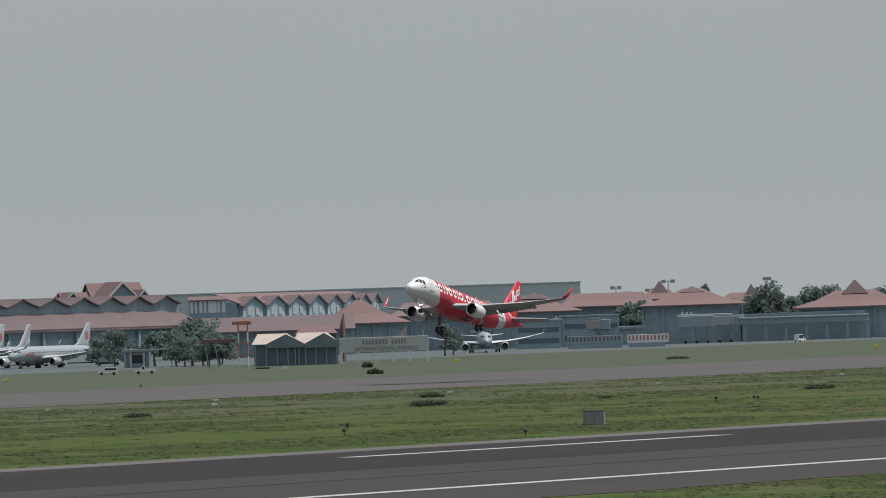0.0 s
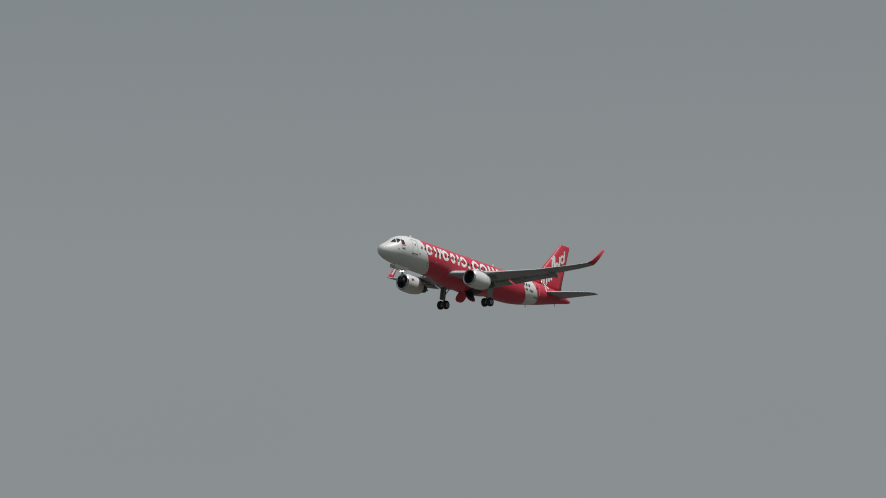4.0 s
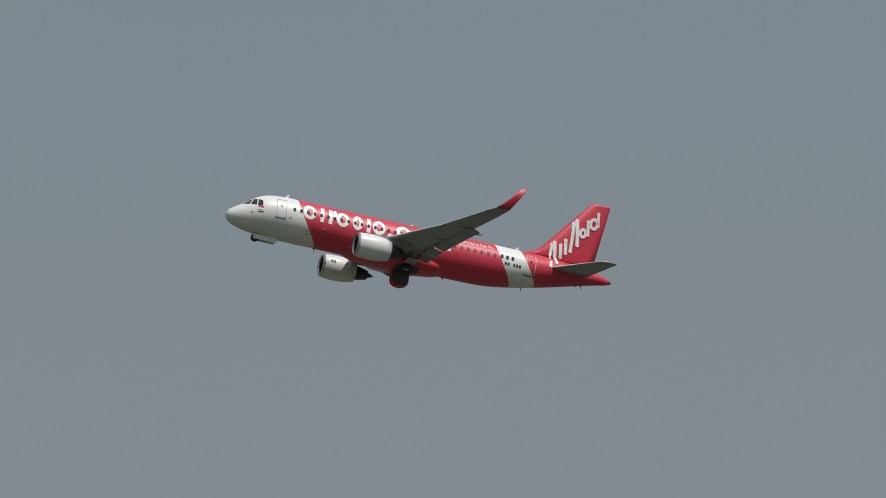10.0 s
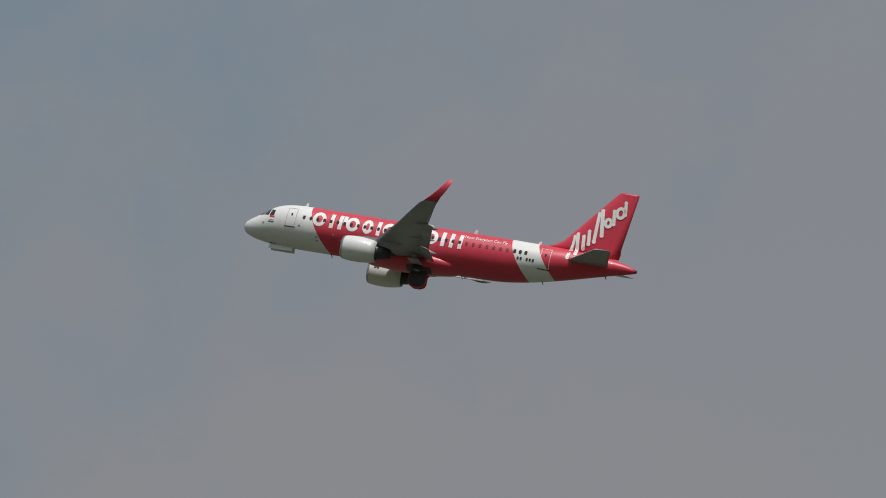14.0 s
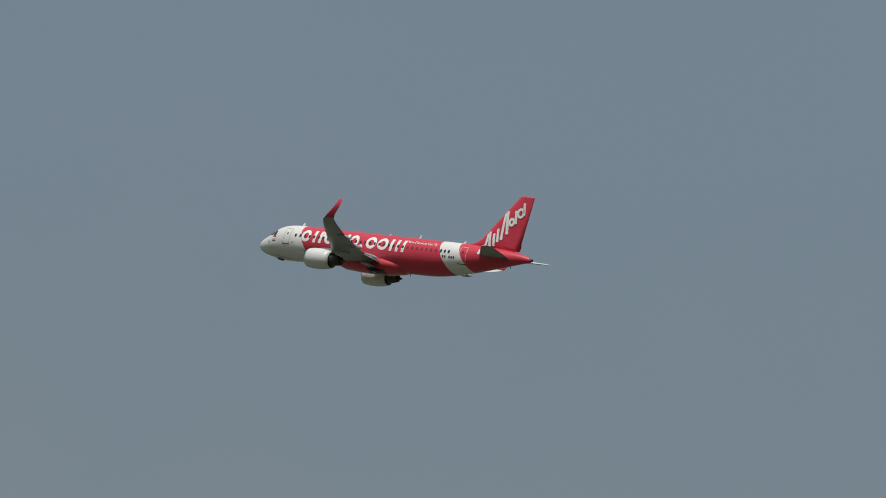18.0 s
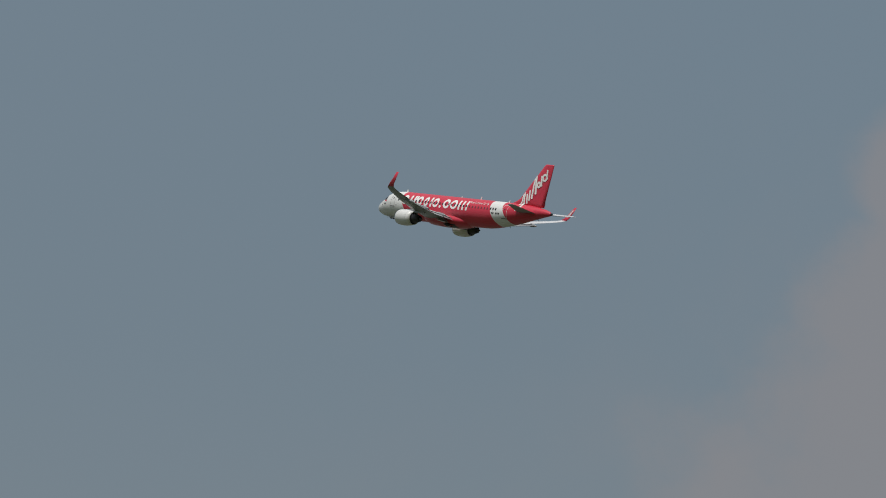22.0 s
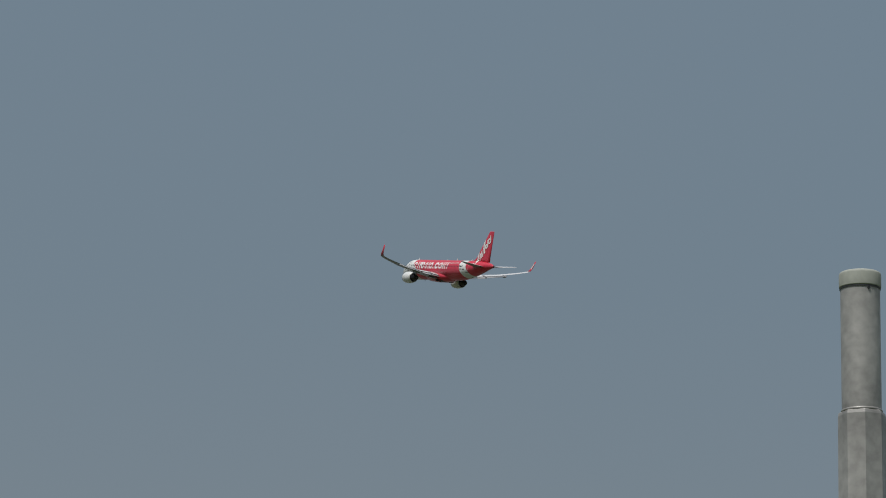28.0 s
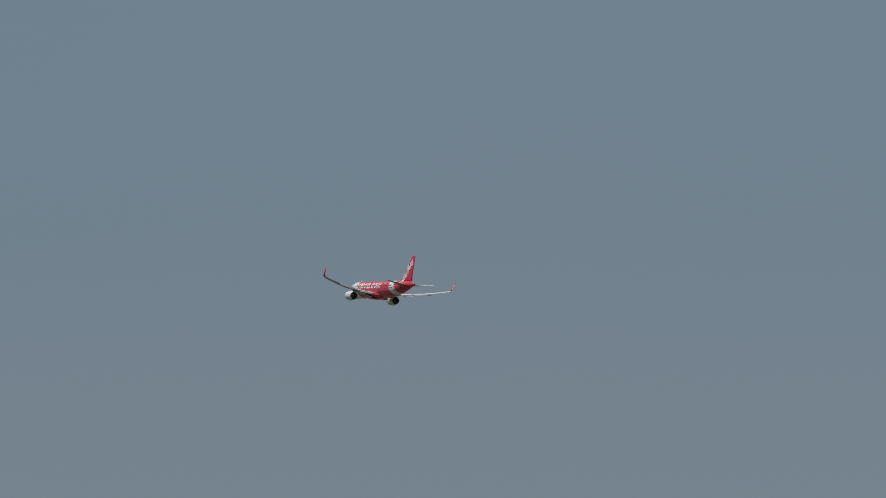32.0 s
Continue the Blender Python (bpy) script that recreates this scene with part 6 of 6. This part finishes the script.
    for x, m in ((-3.4, WALL), (-1.9, LIGHTROOF), (1.6, LIGHTROOF), (3.2, WHITE)):
        bm = bmesh.new()
        box(bm, x - 0.28, x + 0.28, -0.6, -0.1, 0, 4.2, 0.03)
        part("pillar", bm, m, g)
    bm = bmesh.new()
    box(bm, 4.6, 18.5, 0.6, 2.6, 4.6, 4.85, 0.04)
    part("canopy", bm, LIGHTROOF, g, "thin pale canopy")
    for x in (9, 17.5):
        bm = bmesh.new()
        tube(bm, (x, 1.6, 0), (x, 1.6, 4.6), 0.12, 0.12, 6)
        part("canopy_post", bm, WALL, g)


def elevated_walkway():
    """A thin raised passage on columns before a dark undercroft."""
    g = thing("elevated_walkway", "thin pale elevated walkway on columns beside the jet bridges", "walkway", facing(60.30, 2420))
    bm = bmesh.new()
    box(bm, -19, 22, 0, 3.2, 5.5, 5.9, 0.05)
    part("deck", bm, WALL, g)
    bm = bmesh.new()
    box(bm, -19, 22, -0.3, 3.5, 7.3, 7.7, 0.06)
    part("roof", bm, LIGHTROOF, g, "pale thin roof")
    bm = bmesh.new()
    box(bm, -18.8, 21.8, 0.4, 2.8, 5.9, 7.3)
    part("glazing", bm, GABLE, g)
    for i in range(7):
        x = -17 + i * 6.4
        bm = bmesh.new()
        box(bm, x - 0.5, x + 0.5, 0.6, 1.6, 0, 5.55, 0.05)
        part("column", bm, WALL, g)
        bm = bmesh.new()
        box(bm, x - 0.08, x + 0.08, 0.28, 0.42, 5.9, 7.3)
        part("mullion", bm, LIGHTROOF, g)
    bm = bmesh.new()
    box(bm, -18, 21, 7, 16, 0, 8.8)
    part("undercroft_wall", bm, SHADE, g, "dark recessed wall")


sign_board()
sheds()
elevated_walkway()
plain_block("gate_block", "grey flat-roofed gate block beside the jet bridges", 58.36, 2415, 14, 10, 8.6, SHADE, GABLE, 0, 2, NIGHTGLASS)
plain_block("gate_block", "low grey gate block behind the striped barrier", 58.75, 2440, 18, 8, 9.6, SHADE, WALL, 4, 2, NIGHTGLASS)

rt = random.Random(5)
for i, (az, d, h, w) in enumerate(((55.66, 2045, 9.5, 9), (55.78, 2060, 12.4, 12), (55.90, 2040, 12.2, 12), (55.72, 2030, 7.6, 9), (55.86, 2035, 8.4, 10), (55.98, 2030, 9.6, 10), (55.20, 2160, 10.2, 11), (55.08, 2190, 8.2, 8), (55.50, 2090, 11.0, 9),
                                   (56.00, 2060, 8.0, 7), (56.42, 2000, 4.6, 7), (56.55, 2000, 4.2, 6), (56.78, 1998, 4.8, 6), (57.66, 2150, 8.8, 6), (57.72, 2180, 7.6, 6),
                                   (59.93, 2485, 15.5, 9), (60.03, 2480, 17.8, 15), (60.15, 2485, 15.4, 12), (60.24, 2490, 13.8, 11), (59.82, 2500, 13.8, 11), (60.42, 2530, 17.2, 14), (60.60, 2535, 16.2, 12), (59.62, 2560, 18.0, 9), (59.70, 2540, 14.0, 9),
                                   (59.02, 2530, 13.5, 9), (59.12, 2520, 14.6, 9), (58.62, 2570, 14.6, 10), (58.55, 2590, 14.0, 8), (61.0, 2600, 17.0, 14), (61.4, 2620, 16.4, 14),
                                   (50.02, 2265, 11.4, 9), (49.80, 2262, 9.4, 12), (49.62, 2268, 9.0, 11), (50.92, 2340, 9.0, 8), (49.50, 2266, 10.2, 12), (49.32, 2264, 10.0, 12), (48.35, 2330, 12.4, 12), (48.5, 2320, 12.2, 12), (59.30, 2600, 17.0, 7), (59.22, 2640, 16.8, 8), (58.2, 2640, 15.4, 9), (60.85, 2640, 15.6, 12))):
    tree(az, d, h, w, 40 + i, clumps=9 + int(w * 0.8))
for i, (az, d, h, w) in enumerate(((49.84, 1547, 3.3, 4.8), (49.95, 1549, 2.6, 3.0), (50.34, 1544, 2.8, 2.8), (49.2, 1550, 3.0, 4.4))):
    tree(az, d, h, w, 90 + i, clumps=20, group="shrubs under the concourse", label="low dark green shrub beside the gate concourse")

# far belt of woods along the horizon
rng = random.Random(9)
bm = bmesh.new()
for i in range(330):
    az = 44 + i * 0.056 + rng.random() * 0.04
    p = spot(az, 3500 + rng.random() * 300)
    h = 8 + rng.random() * 5
    leaf_cloud(bm, (p.x, p.y, h * 0.5), (9, 9, h * 0.5), 34, 4.6, rng)
tagged(part("far_woods", bm, LEAF), "far belt of dark green trees", "trees", kind="stuff")


def floodlight(az, d, h, arms):
    m = thing("floodlight_mast", "tall thin floodlight mast with paired lamp heads", "light mast", facing(az, d), group="floodlight masts")
    bm = bmesh.new()
    tube(bm, (0, 0, 0), (0, 0, h), 0.3, 0.15, 8)
    part("mast", bm, STRUCT, m)
    bm = bmesh.new()
    tube(bm, (-arms, 0, h - 0.4), (arms, 0, h - 0.4), 0.12, 0.12, 6)
    part("crossbar", bm, STRUCT, m)
    for s in (-1, 1):
        bm = bmesh.new()
        box(bm, s * arms - 0.8, s * arms + 0.8, -0.4, 0.4, h - 0.9, h + 0.3, 0.08)
        part("lamp_head", bm, STRUCT, m)


for az, d, h, a in ((58.945, 2700, 19.5, 1.2), (59.335, 2700, 21.2, 1.6), (59.03, 2710, 17.5, 0.9), (59.20, 2750, 18.4, 1.0), (60.07, 2700, 21, 0.7), (61.0, 2600, 20, 1.0), (49.42, 2420, 16.5, 1.9), (49.86, 2450, 16.4, 1.6), (52.30, 2480, 26.0, 1.0), (47.85, 2500, 22.0, 1.6), (47.97, 2520, 19.0, 2.2), (51.2, 2450, 20.0, 0.4), (61.15, 2650, 19, 0.8)):
    floodlight(az, d, h, a)


BRICK = mat("red_brown_brick", (0.40, 0.29, 0.25), 0.85, vary=0.25, scale=0.8)


# ---- vehicles ----
def car(name, label, category, m, length=4.6, width=1.8, h=1.75, pickup=False, paint=WHITE):
    c = thing(name, label, category, m)
    L, W2 = length / 2, width / 2
    bm = bmesh.new()
    prism(bm, ((-L, 0.35), (L, 0.35), (L, 0.85), (L * 0.55, 1.0), (-L, 1.05)), -W2, W2)
    bmesh.ops.bevel(bm, geom=bm.edges[:], offset=0.08, segments=2, affect="EDGES")
    part("body", bm, paint, c)
    bm = bmesh.new()
    x0 = -L * 0.05 if pickup else -L * 0.96
    prism(bm, ((x0, 1.0), (L * 0.55, 1.0), (L * 0.25, h), (x0 + 0.1, h)), -W2 * 0.9, W2 * 0.9)
    bmesh.ops.bevel(bm, geom=bm.edges[:], offset=0.07, segments=2, affect="EDGES")
    part("cabin", bm, paint, c)
    for s in (-1, 1):
        bm = bmesh.new()
        box(bm, x0 + 0.25, L * 0.28, s * W2 * 0.9 - 0.02, s * W2 * 0.9 + 0.02, 1.1, h - 0.15, 0.01)
        part("side_glass", bm, GLASS, c)
        for x in (-L * 0.62, L * 0.62):
            part("wheel", wheel_mesh(0.36, 0.24), TYRE, c, "", pose(x, s * W2 * 0.92, 0.36))
        bm = bmesh.new()
        box(bm, L - 0.04, L + 0.04, s * W2 * 0.6 - 0.18, s * W2 * 0.6 + 0.18, 0.62, 0.8, 0.02)
        part("headlight", bm, LIGHTROOF, c)
    return c


SUV = car("suv", "white estate car driving along the apron road", "car", facing(54.2, 2090))
PICKUP = car("pickup", "white pickup driving along the apron road", "pickup", facing(54.5, 2090), 5.0, 1.8, 1.8, True)

VAN = car("van", "small white van parked in front of the gates", "van", facing(60.30, 2300, 60), 4.4, 1.8, 2.3)


def truck(az, d, label, turn=0.0, box_mat=CONCRETE):
    c = thing("service_truck", label, "truck", facing(az, d, turn), group="service trucks")
    bm = bmesh.new()
    box(bm, -3.6, 2.0, -1.2, 1.2, 1.0, 3.6, 0.08)
    part("box", bm, box_mat, c)
    bm = bmesh.new()
    prism(bm, ((2.1, 0.5), (3.8, 0.5), (3.8, 1.5), (3.4, 2.6), (2.1, 2.6)), -1.15, 1.15)
    part("cab", bm, WHITE, c)
    bm = bmesh.new()
    box(bm, -3.6, 3.6, -0.9, 0.9, 0.45, 1.0, 0.04)
    part("chassis", bm, DARK, c)
    for x in (-2.4, 2.8):
        for y in (-1.05, 1.05):
            part("wheel", wheel_mesh(0.48, 0.3), TYRE, c, "", pose(x, y, 0.48))


for az, d, lab, m in ((53.2, 2290, "white service truck under the hall", WHITE), (53.45, 2300, "grey service truck under the hall", WALL), (54.75, 2300, "grey cargo truck beside parked aircraft", CONCRETE), (53.62, 2290, "grey service truck by the parked aircraft", CONCRETE),
                      (54.62, 2290, "red-brown cargo truck between parked aircraft", TILE), (52.5, 1990, "grey truck beside the taxiway", WALL),
                      (53.0, 2250, "grey service truck near the terminal", WALL), (55.15, 2230, "grey truck beside the parked aircraft", WALL)):
    truck(az, d, lab, rt.random() * 30 - 15, m)
for az, n in ((51.82, 3), (52.06, 7), (52.20, 2)):
    c = thing("brick_stack", "stack of pale red-brown brick pallets beside the apron", "brick stack", facing(az, 1965, 6), group="brick stacks")
    for k in range(n):
        for row in range(3):
            bm = bmesh.new()
            box(bm, (k - n / 2) * 1.35, (k - n / 2) * 1.35 + 1.25, 0, 1.2, row * 1.15, row * 1.15 + 1.12, 0.05)
            part("pallet", bm, BRICK, c)
for k in range(7):
    p = thing("baggage_cart", "grey loaded baggage cart on the apron", "cart", facing(53.05 + 0.19 * k, 2270 + 9 * k, k * 9), group="baggage carts")
    bm = bmesh.new()
    box(bm, -1.6, 1.6, -0.8, 0.8, 0.55, 0.7, 0.03)
    part("bed", bm, DARK, p)
    bm = bmesh.new()
    box(bm, -1.4, 1.3, -0.7, 0.7, 0.7, 1.9, 0.12)
    part("load", bm, CONCRETE if k % 2 else TILE_DARK, p)
    for x in (-1.1, 1.1):
        for y in (-0.7, 0.7):
            part("wheel", wheel_mesh(0.28, 0.16), TYRE, p, "", pose(x, y, 0.28))


# ---- small things in the grass ----
CABINET = mat("grey_cabinet_paint", (0.19, 0.19, 0.19), 0.5, vary=0.12)


def equipment_box():
    b = thing("equipment_cabinet", "grey metal cabinet beside the runway", "cabinet", facing(58.752, 748, 12))
    bm = bmesh.new()
    box(bm, -1.0, 0.85, -0.5, 0.5, 0.0, 1.34, 0.03)
    part("body", bm, CABINET, b)
    bm = bmesh.new()
    box(bm, -1.03, 0.92, -0.53, 0.53, 1.34, 1.40, 0.01)
    part("lid", bm, DARK, b)
    for x0, x1 in ((-0.95, -0.1), (-0.05, 0.8)):
        bm = bmesh.new()
        box(bm, x0, x1, -0.53, -0.5, 0.08, 1.28, 0.01)
        d = part("door", bm, CABINET, b)
        bm = bmesh.new()
        box(bm, x1 - 0.1, x1 - 0.06, -0.56, -0.53, 0.6, 0.8)
        part("handle", bm, DARK, d)
    bm = bmesh.new()
    tube(bm, (1.02, 0, 0), (1.02, 0, 1.36), 0.05, 0.05, 8)
    part("post", bm, LIGHTROOF, b, "pale post")


equipment_box()


def tuft_material():
    m = leafy("grass_blades", (0.10, 0.12, 0.055), vary=0.2, scale=0.2, through_light=0.6)
    nt = m.node_tree
    N, L = nt.nodes.new, nt.links.new
    mul = next(x for x in nt.nodes if x.type == "MIX")
    g, r = N("ShaderNodeNewGeometry"), N("ShaderNodeValToRGB")
    e = r.color_ramp.elements
    e[0].position, e[0].color = 0.0, (0.056, 0.090, 0.022, 1)
    e[1].position, e[1].color = 1.0, (0.125, 0.105, 0.060, 1)
    e.new(0.55).color = (0.088, 0.122, 0.032, 1)
    e.new(0.85).color = (0.108, 0.122, 0.056, 1)
    L(g.outputs["Random Per Island"], r.inputs[0])
    L(r.outputs[0], mul.inputs["A"])
    return m


def grass_tufts(name, label, count, y0, y1, az0, az1, low, high, wide, seed):
    """Uneven tufts of fanned blades, gathered in drifts."""
    rs = np.random.RandomState(seed)
    verts, faces = [], []
    while len(faces) < count * 5:
        y = y0 + (y1 - y0) * rs.rand()
        x = y * math.tan(radians(az0 + (az1 - az0) * rs.rand()))
        if noise.noise(Vector((x * 0.02, y * 0.03, seed))) + 0.6 * noise.noise(Vector((x * 0.11, y * 0.09, 3.0))) < 0.5 * rs.rand() - 0.2:
            continue
        h, w = low + (high - low) * rs.rand() ** 2.2, wide * (0.5 + rs.rand())
        for k in range(5):
            a, dx, dy = rs.rand() * math.pi, w * (rs.rand() - 0.5), w * (rs.rand() - 0.5)
            b = w * (0.16 + 0.16 * rs.rand())
            cx, cy, hh, lean = math.cos(a) * b, math.sin(a) * b * 0.5, h * (0.55 + 0.6 * rs.rand()), 0.8 * h * (rs.rand() - 0.5)
            n = len(verts)
            verts += [(x + dx - cx, y + dy - cy, 0.0), (x + dx + cx, y + dy + cy, 0.0), (x + dx + cx * 0.9 + lean, y + dy + cy + hh * 1.6, hh * 0.75), (x + dx + lean * 1.4, y + dy + hh * 2.4, hh), (x + dx - cx * 0.9 + lean, y + dy - cy + hh * 1.5, hh * 0.7)]
            faces.append((n, n + 1, n + 2, n + 3, n + 4))
    me = bpy.data.meshes.new(name)
    me.from_pydata(verts, [], faces)
    me.materials.append(BLADES)
    tagged(new(name, me), label, "grass", kind="stuff")


BLADES = tuft_material()
grass_tufts("grass_tufts", "rough green and straw-brown grass tufts beyond the runway", 12000, 358, 636, 51.5, 61.4, 0.04, 0.17, 1.6, 3)
grass_tufts("near_grass", "bright green grass before the runway", 2500, 205, 240, 56.5, 61.4, 0.03, 0.12, 0.7, 4)


def marker(az, d, w, h, m, label):
    b = thing("marker_board", label, "marker board", facing(az, d), group="marker boards in the grass")
    bm = bmesh.new()
    box(bm, -w / 2, w / 2, -0.06, 0.06, 0.22, 0.22 + h, 0.02)
    part("board", bm, m, b)
    for s in (-1, 1):
        bm = bmesh.new()
        tube(bm, (s * w * 0.35, 0, 0), (s * w * 0.35, 0, 0.25), 0.03, 0.03, 6)
        part("leg", bm, DARK, b)


for az, d, w, h, m, lab in ((55.931, 1020, 0.75, 0.28, WHITE, "low white marker board in the grass"), (57.687, 1087, 0.8, 0.26, WHITE, "low white marker board in the grass"), (57.749, 1819, 1.2, 0.55, YELLOW, "low yellow marker board in the grass"),
                         (59.236, 1116, 0.6, 0.22, WHITE, "low white marker board in the grass"), (60.863, 1824, 1.1, 0.9, YELLOW, "yellow marker board in the grass"), (60.604, 1170, 0.7, 0.22, WHITE, "low white marker board in the grass"),
                         (60.360, 2266, 2.6, 0.35, YELLOW, "long low yellow marker board"), (54.383, 1642, 1.1, 0.4, WHITE, "low white marker board in the grass"), (56.465, 1759, 0.9, 0.7, WHITE, "low white marker board in the grass"),
                         (54.399, 1640, 1.1, 0.6, YELLOW, "low yellow marker board in the grass"), (55.940, 1081, 0.8, 0.24, WHITE, "low white marker board in the grass"), (53.851, 1263, 2.2, 0.25, WHITE, "low white marker board in the grass"),
                         (51.754, 1171, 1.4, 0.5, YELLOW, "yellow taxiway sign board"), (52.95, 1227, 4.6, 0.3, BLACK, "long low black taxiway sign board"), (53.87, 1275, 4.4, 0.14, WHITE, "long low white edge board"), (53.76, 1270, 0.7, 0.25, BLACK, "low black marker board"),
                         (54.689, 1026, 0.6, 0.2, WHITE, "low white marker board in the grass"), (55.237, 1059, 0.6, 0.2, WHITE, "low white marker board in the grass"), (57.05, 1745, 1.0, 0.3, BLACK, "low black marker board"), (56.3, 1790, 3.4, 0.35, BLACK, "long low black board in the grass")):
    marker(az, d, w, h, m, lab)
for i, (az, d, w, h) in enumerate(((57.528, 956, 4.5, 0.8), (60.433, 1007, 4.0, 0.7), (57.137, 1537, 3.2, 1.1), (57.551, 1054, 3.4, 0.7), (54.098, 862, 2.8, 0.6), (55.361, 933, 3.4, 0.6), (59.389, 1695, 5.0, 0.7), (57.080, 1750, 2.2, 1.3), (58.85, 975, 2.2, 0.4))):
    shrub(az, d, w, h, 100 + i)


def dark_post(az, d, h):
    b = thing("runway_light", "small dark runway light on a short stem", "light", facing(az, d), group="runway lights")
    bm = bmesh.new()
    tube(bm, (0, 0, 0), (0, 0, h * 0.6), 0.05, 0.05, 6)
    part("stem", bm, BLACK, b)
    bm = bmesh.new()
    loft(bm, [[(r * math.cos(k), r * math.sin(k), z) for k in [i * math.tau / 10 for i in range(10)]] for z, r in ((h * 0.55, 0.09), (h * 0.65, 0.2), (h * 0.95, 0.17), (h, 0.05))])
    part("head", bm, BLACK, b)


for az, d, h in ((59.664, 894, 0.75), (59.945, 903, 0.6), (59.975, 900, 0.6), (56.890, 732, 0.65), (58.240, 696, 0.6), (55.389, 1367, 0.7), (56.915, 773, 0.65), (53.470, 650, 0.6), (52.238, 1165, 0.8), (54.2, 700, 0.6)):
    dark_post(az, d, h)




# ---- what moves ----
def flight_pose(x, y, z, psi, th, ph):
    a, b, c = radians(psi), radians(th), radians(ph)
    f0, l0, u0 = Vector((-math.cos(a), -math.sin(a), 0)), Vector((math.sin(a), -math.cos(a), 0)), Vector((0, 0, 1))
    f = f0 * math.cos(b) + u0 * math.sin(b)
    u = u0 * math.cos(b) - f0 * math.sin(b)
    l = l0 * math.cos(c) - u * math.sin(c)
    u = u * math.cos(c) + l0 * math.sin(c)
    m = Matrix((f, l, u)).transposed().to_4x4()
    m.translation = EYE + Vector((x, y, z)) - u * 0.22
    return m


def swing(ob, axis, keys):
    """Turns a hinged part about its own axis: (seconds, degrees)."""
    rest = ob.matrix_basis.copy()
    walk(ob, [(t, rest @ Matrix.Rotation(radians(d), 4, axis)) for t, d in keys])


def motions():
    walk(JET, [(t, flight_pose(*rest)) for t, *rest in FLIGHT])
    for leg, s in zip(JET_MAIN, (1, -1)):
        swing(leg, "X", ((0, 0), (5.4, 0), (6.4, -s * 18), (7.2, -s * 39), (8.0, -s * 57), (8.9, -s * 84), (32, -s * 84)))
    swing(JET_NOSE, "Y", ((0, 0), (5.6, 0), (7.0, -32), (8.0, -46), (9.0, -55), (9.7, -66), (10.6, -92), (32, -92)))
    for s, d in GEAR_DOORS:
        swing(d, "X", ((0, s * 86), (3.3, s * 86), (4.5, 0), (14.3, 0), (16.2, s * 84), (32, s * 84)))
    for s, d in NOSE_DOORS:
        swing(d, "X", ((0, 0), (13.6, 0), (15.0, s * 86), (32, s * 86)))

    # taxiing aircraft and apron traffic
    here = spot(52.97, 1500)
    walk(TAXI_JET, [(t, Matrix.Translation((here.x + 5.9 * (t - 2.0), here.y, 4.11))) for t in (0.0, 8.0, 16.0, 24.0, 32.0)])
    walk(SUV, [(t, facing(55.147 - 0.177 * min(t, 8.0), 1780, 180)) for t in (0.0, 2.0, 4.0, 8.0, 10.0, 32.0)])
    walk(PICKUP, [(t, facing(55.425 - 0.159 * min(t, 8.0), 1780, 180)) for t in (0.0, 2.0, 4.0, 8.0, 10.0, 32.0)])


motions()
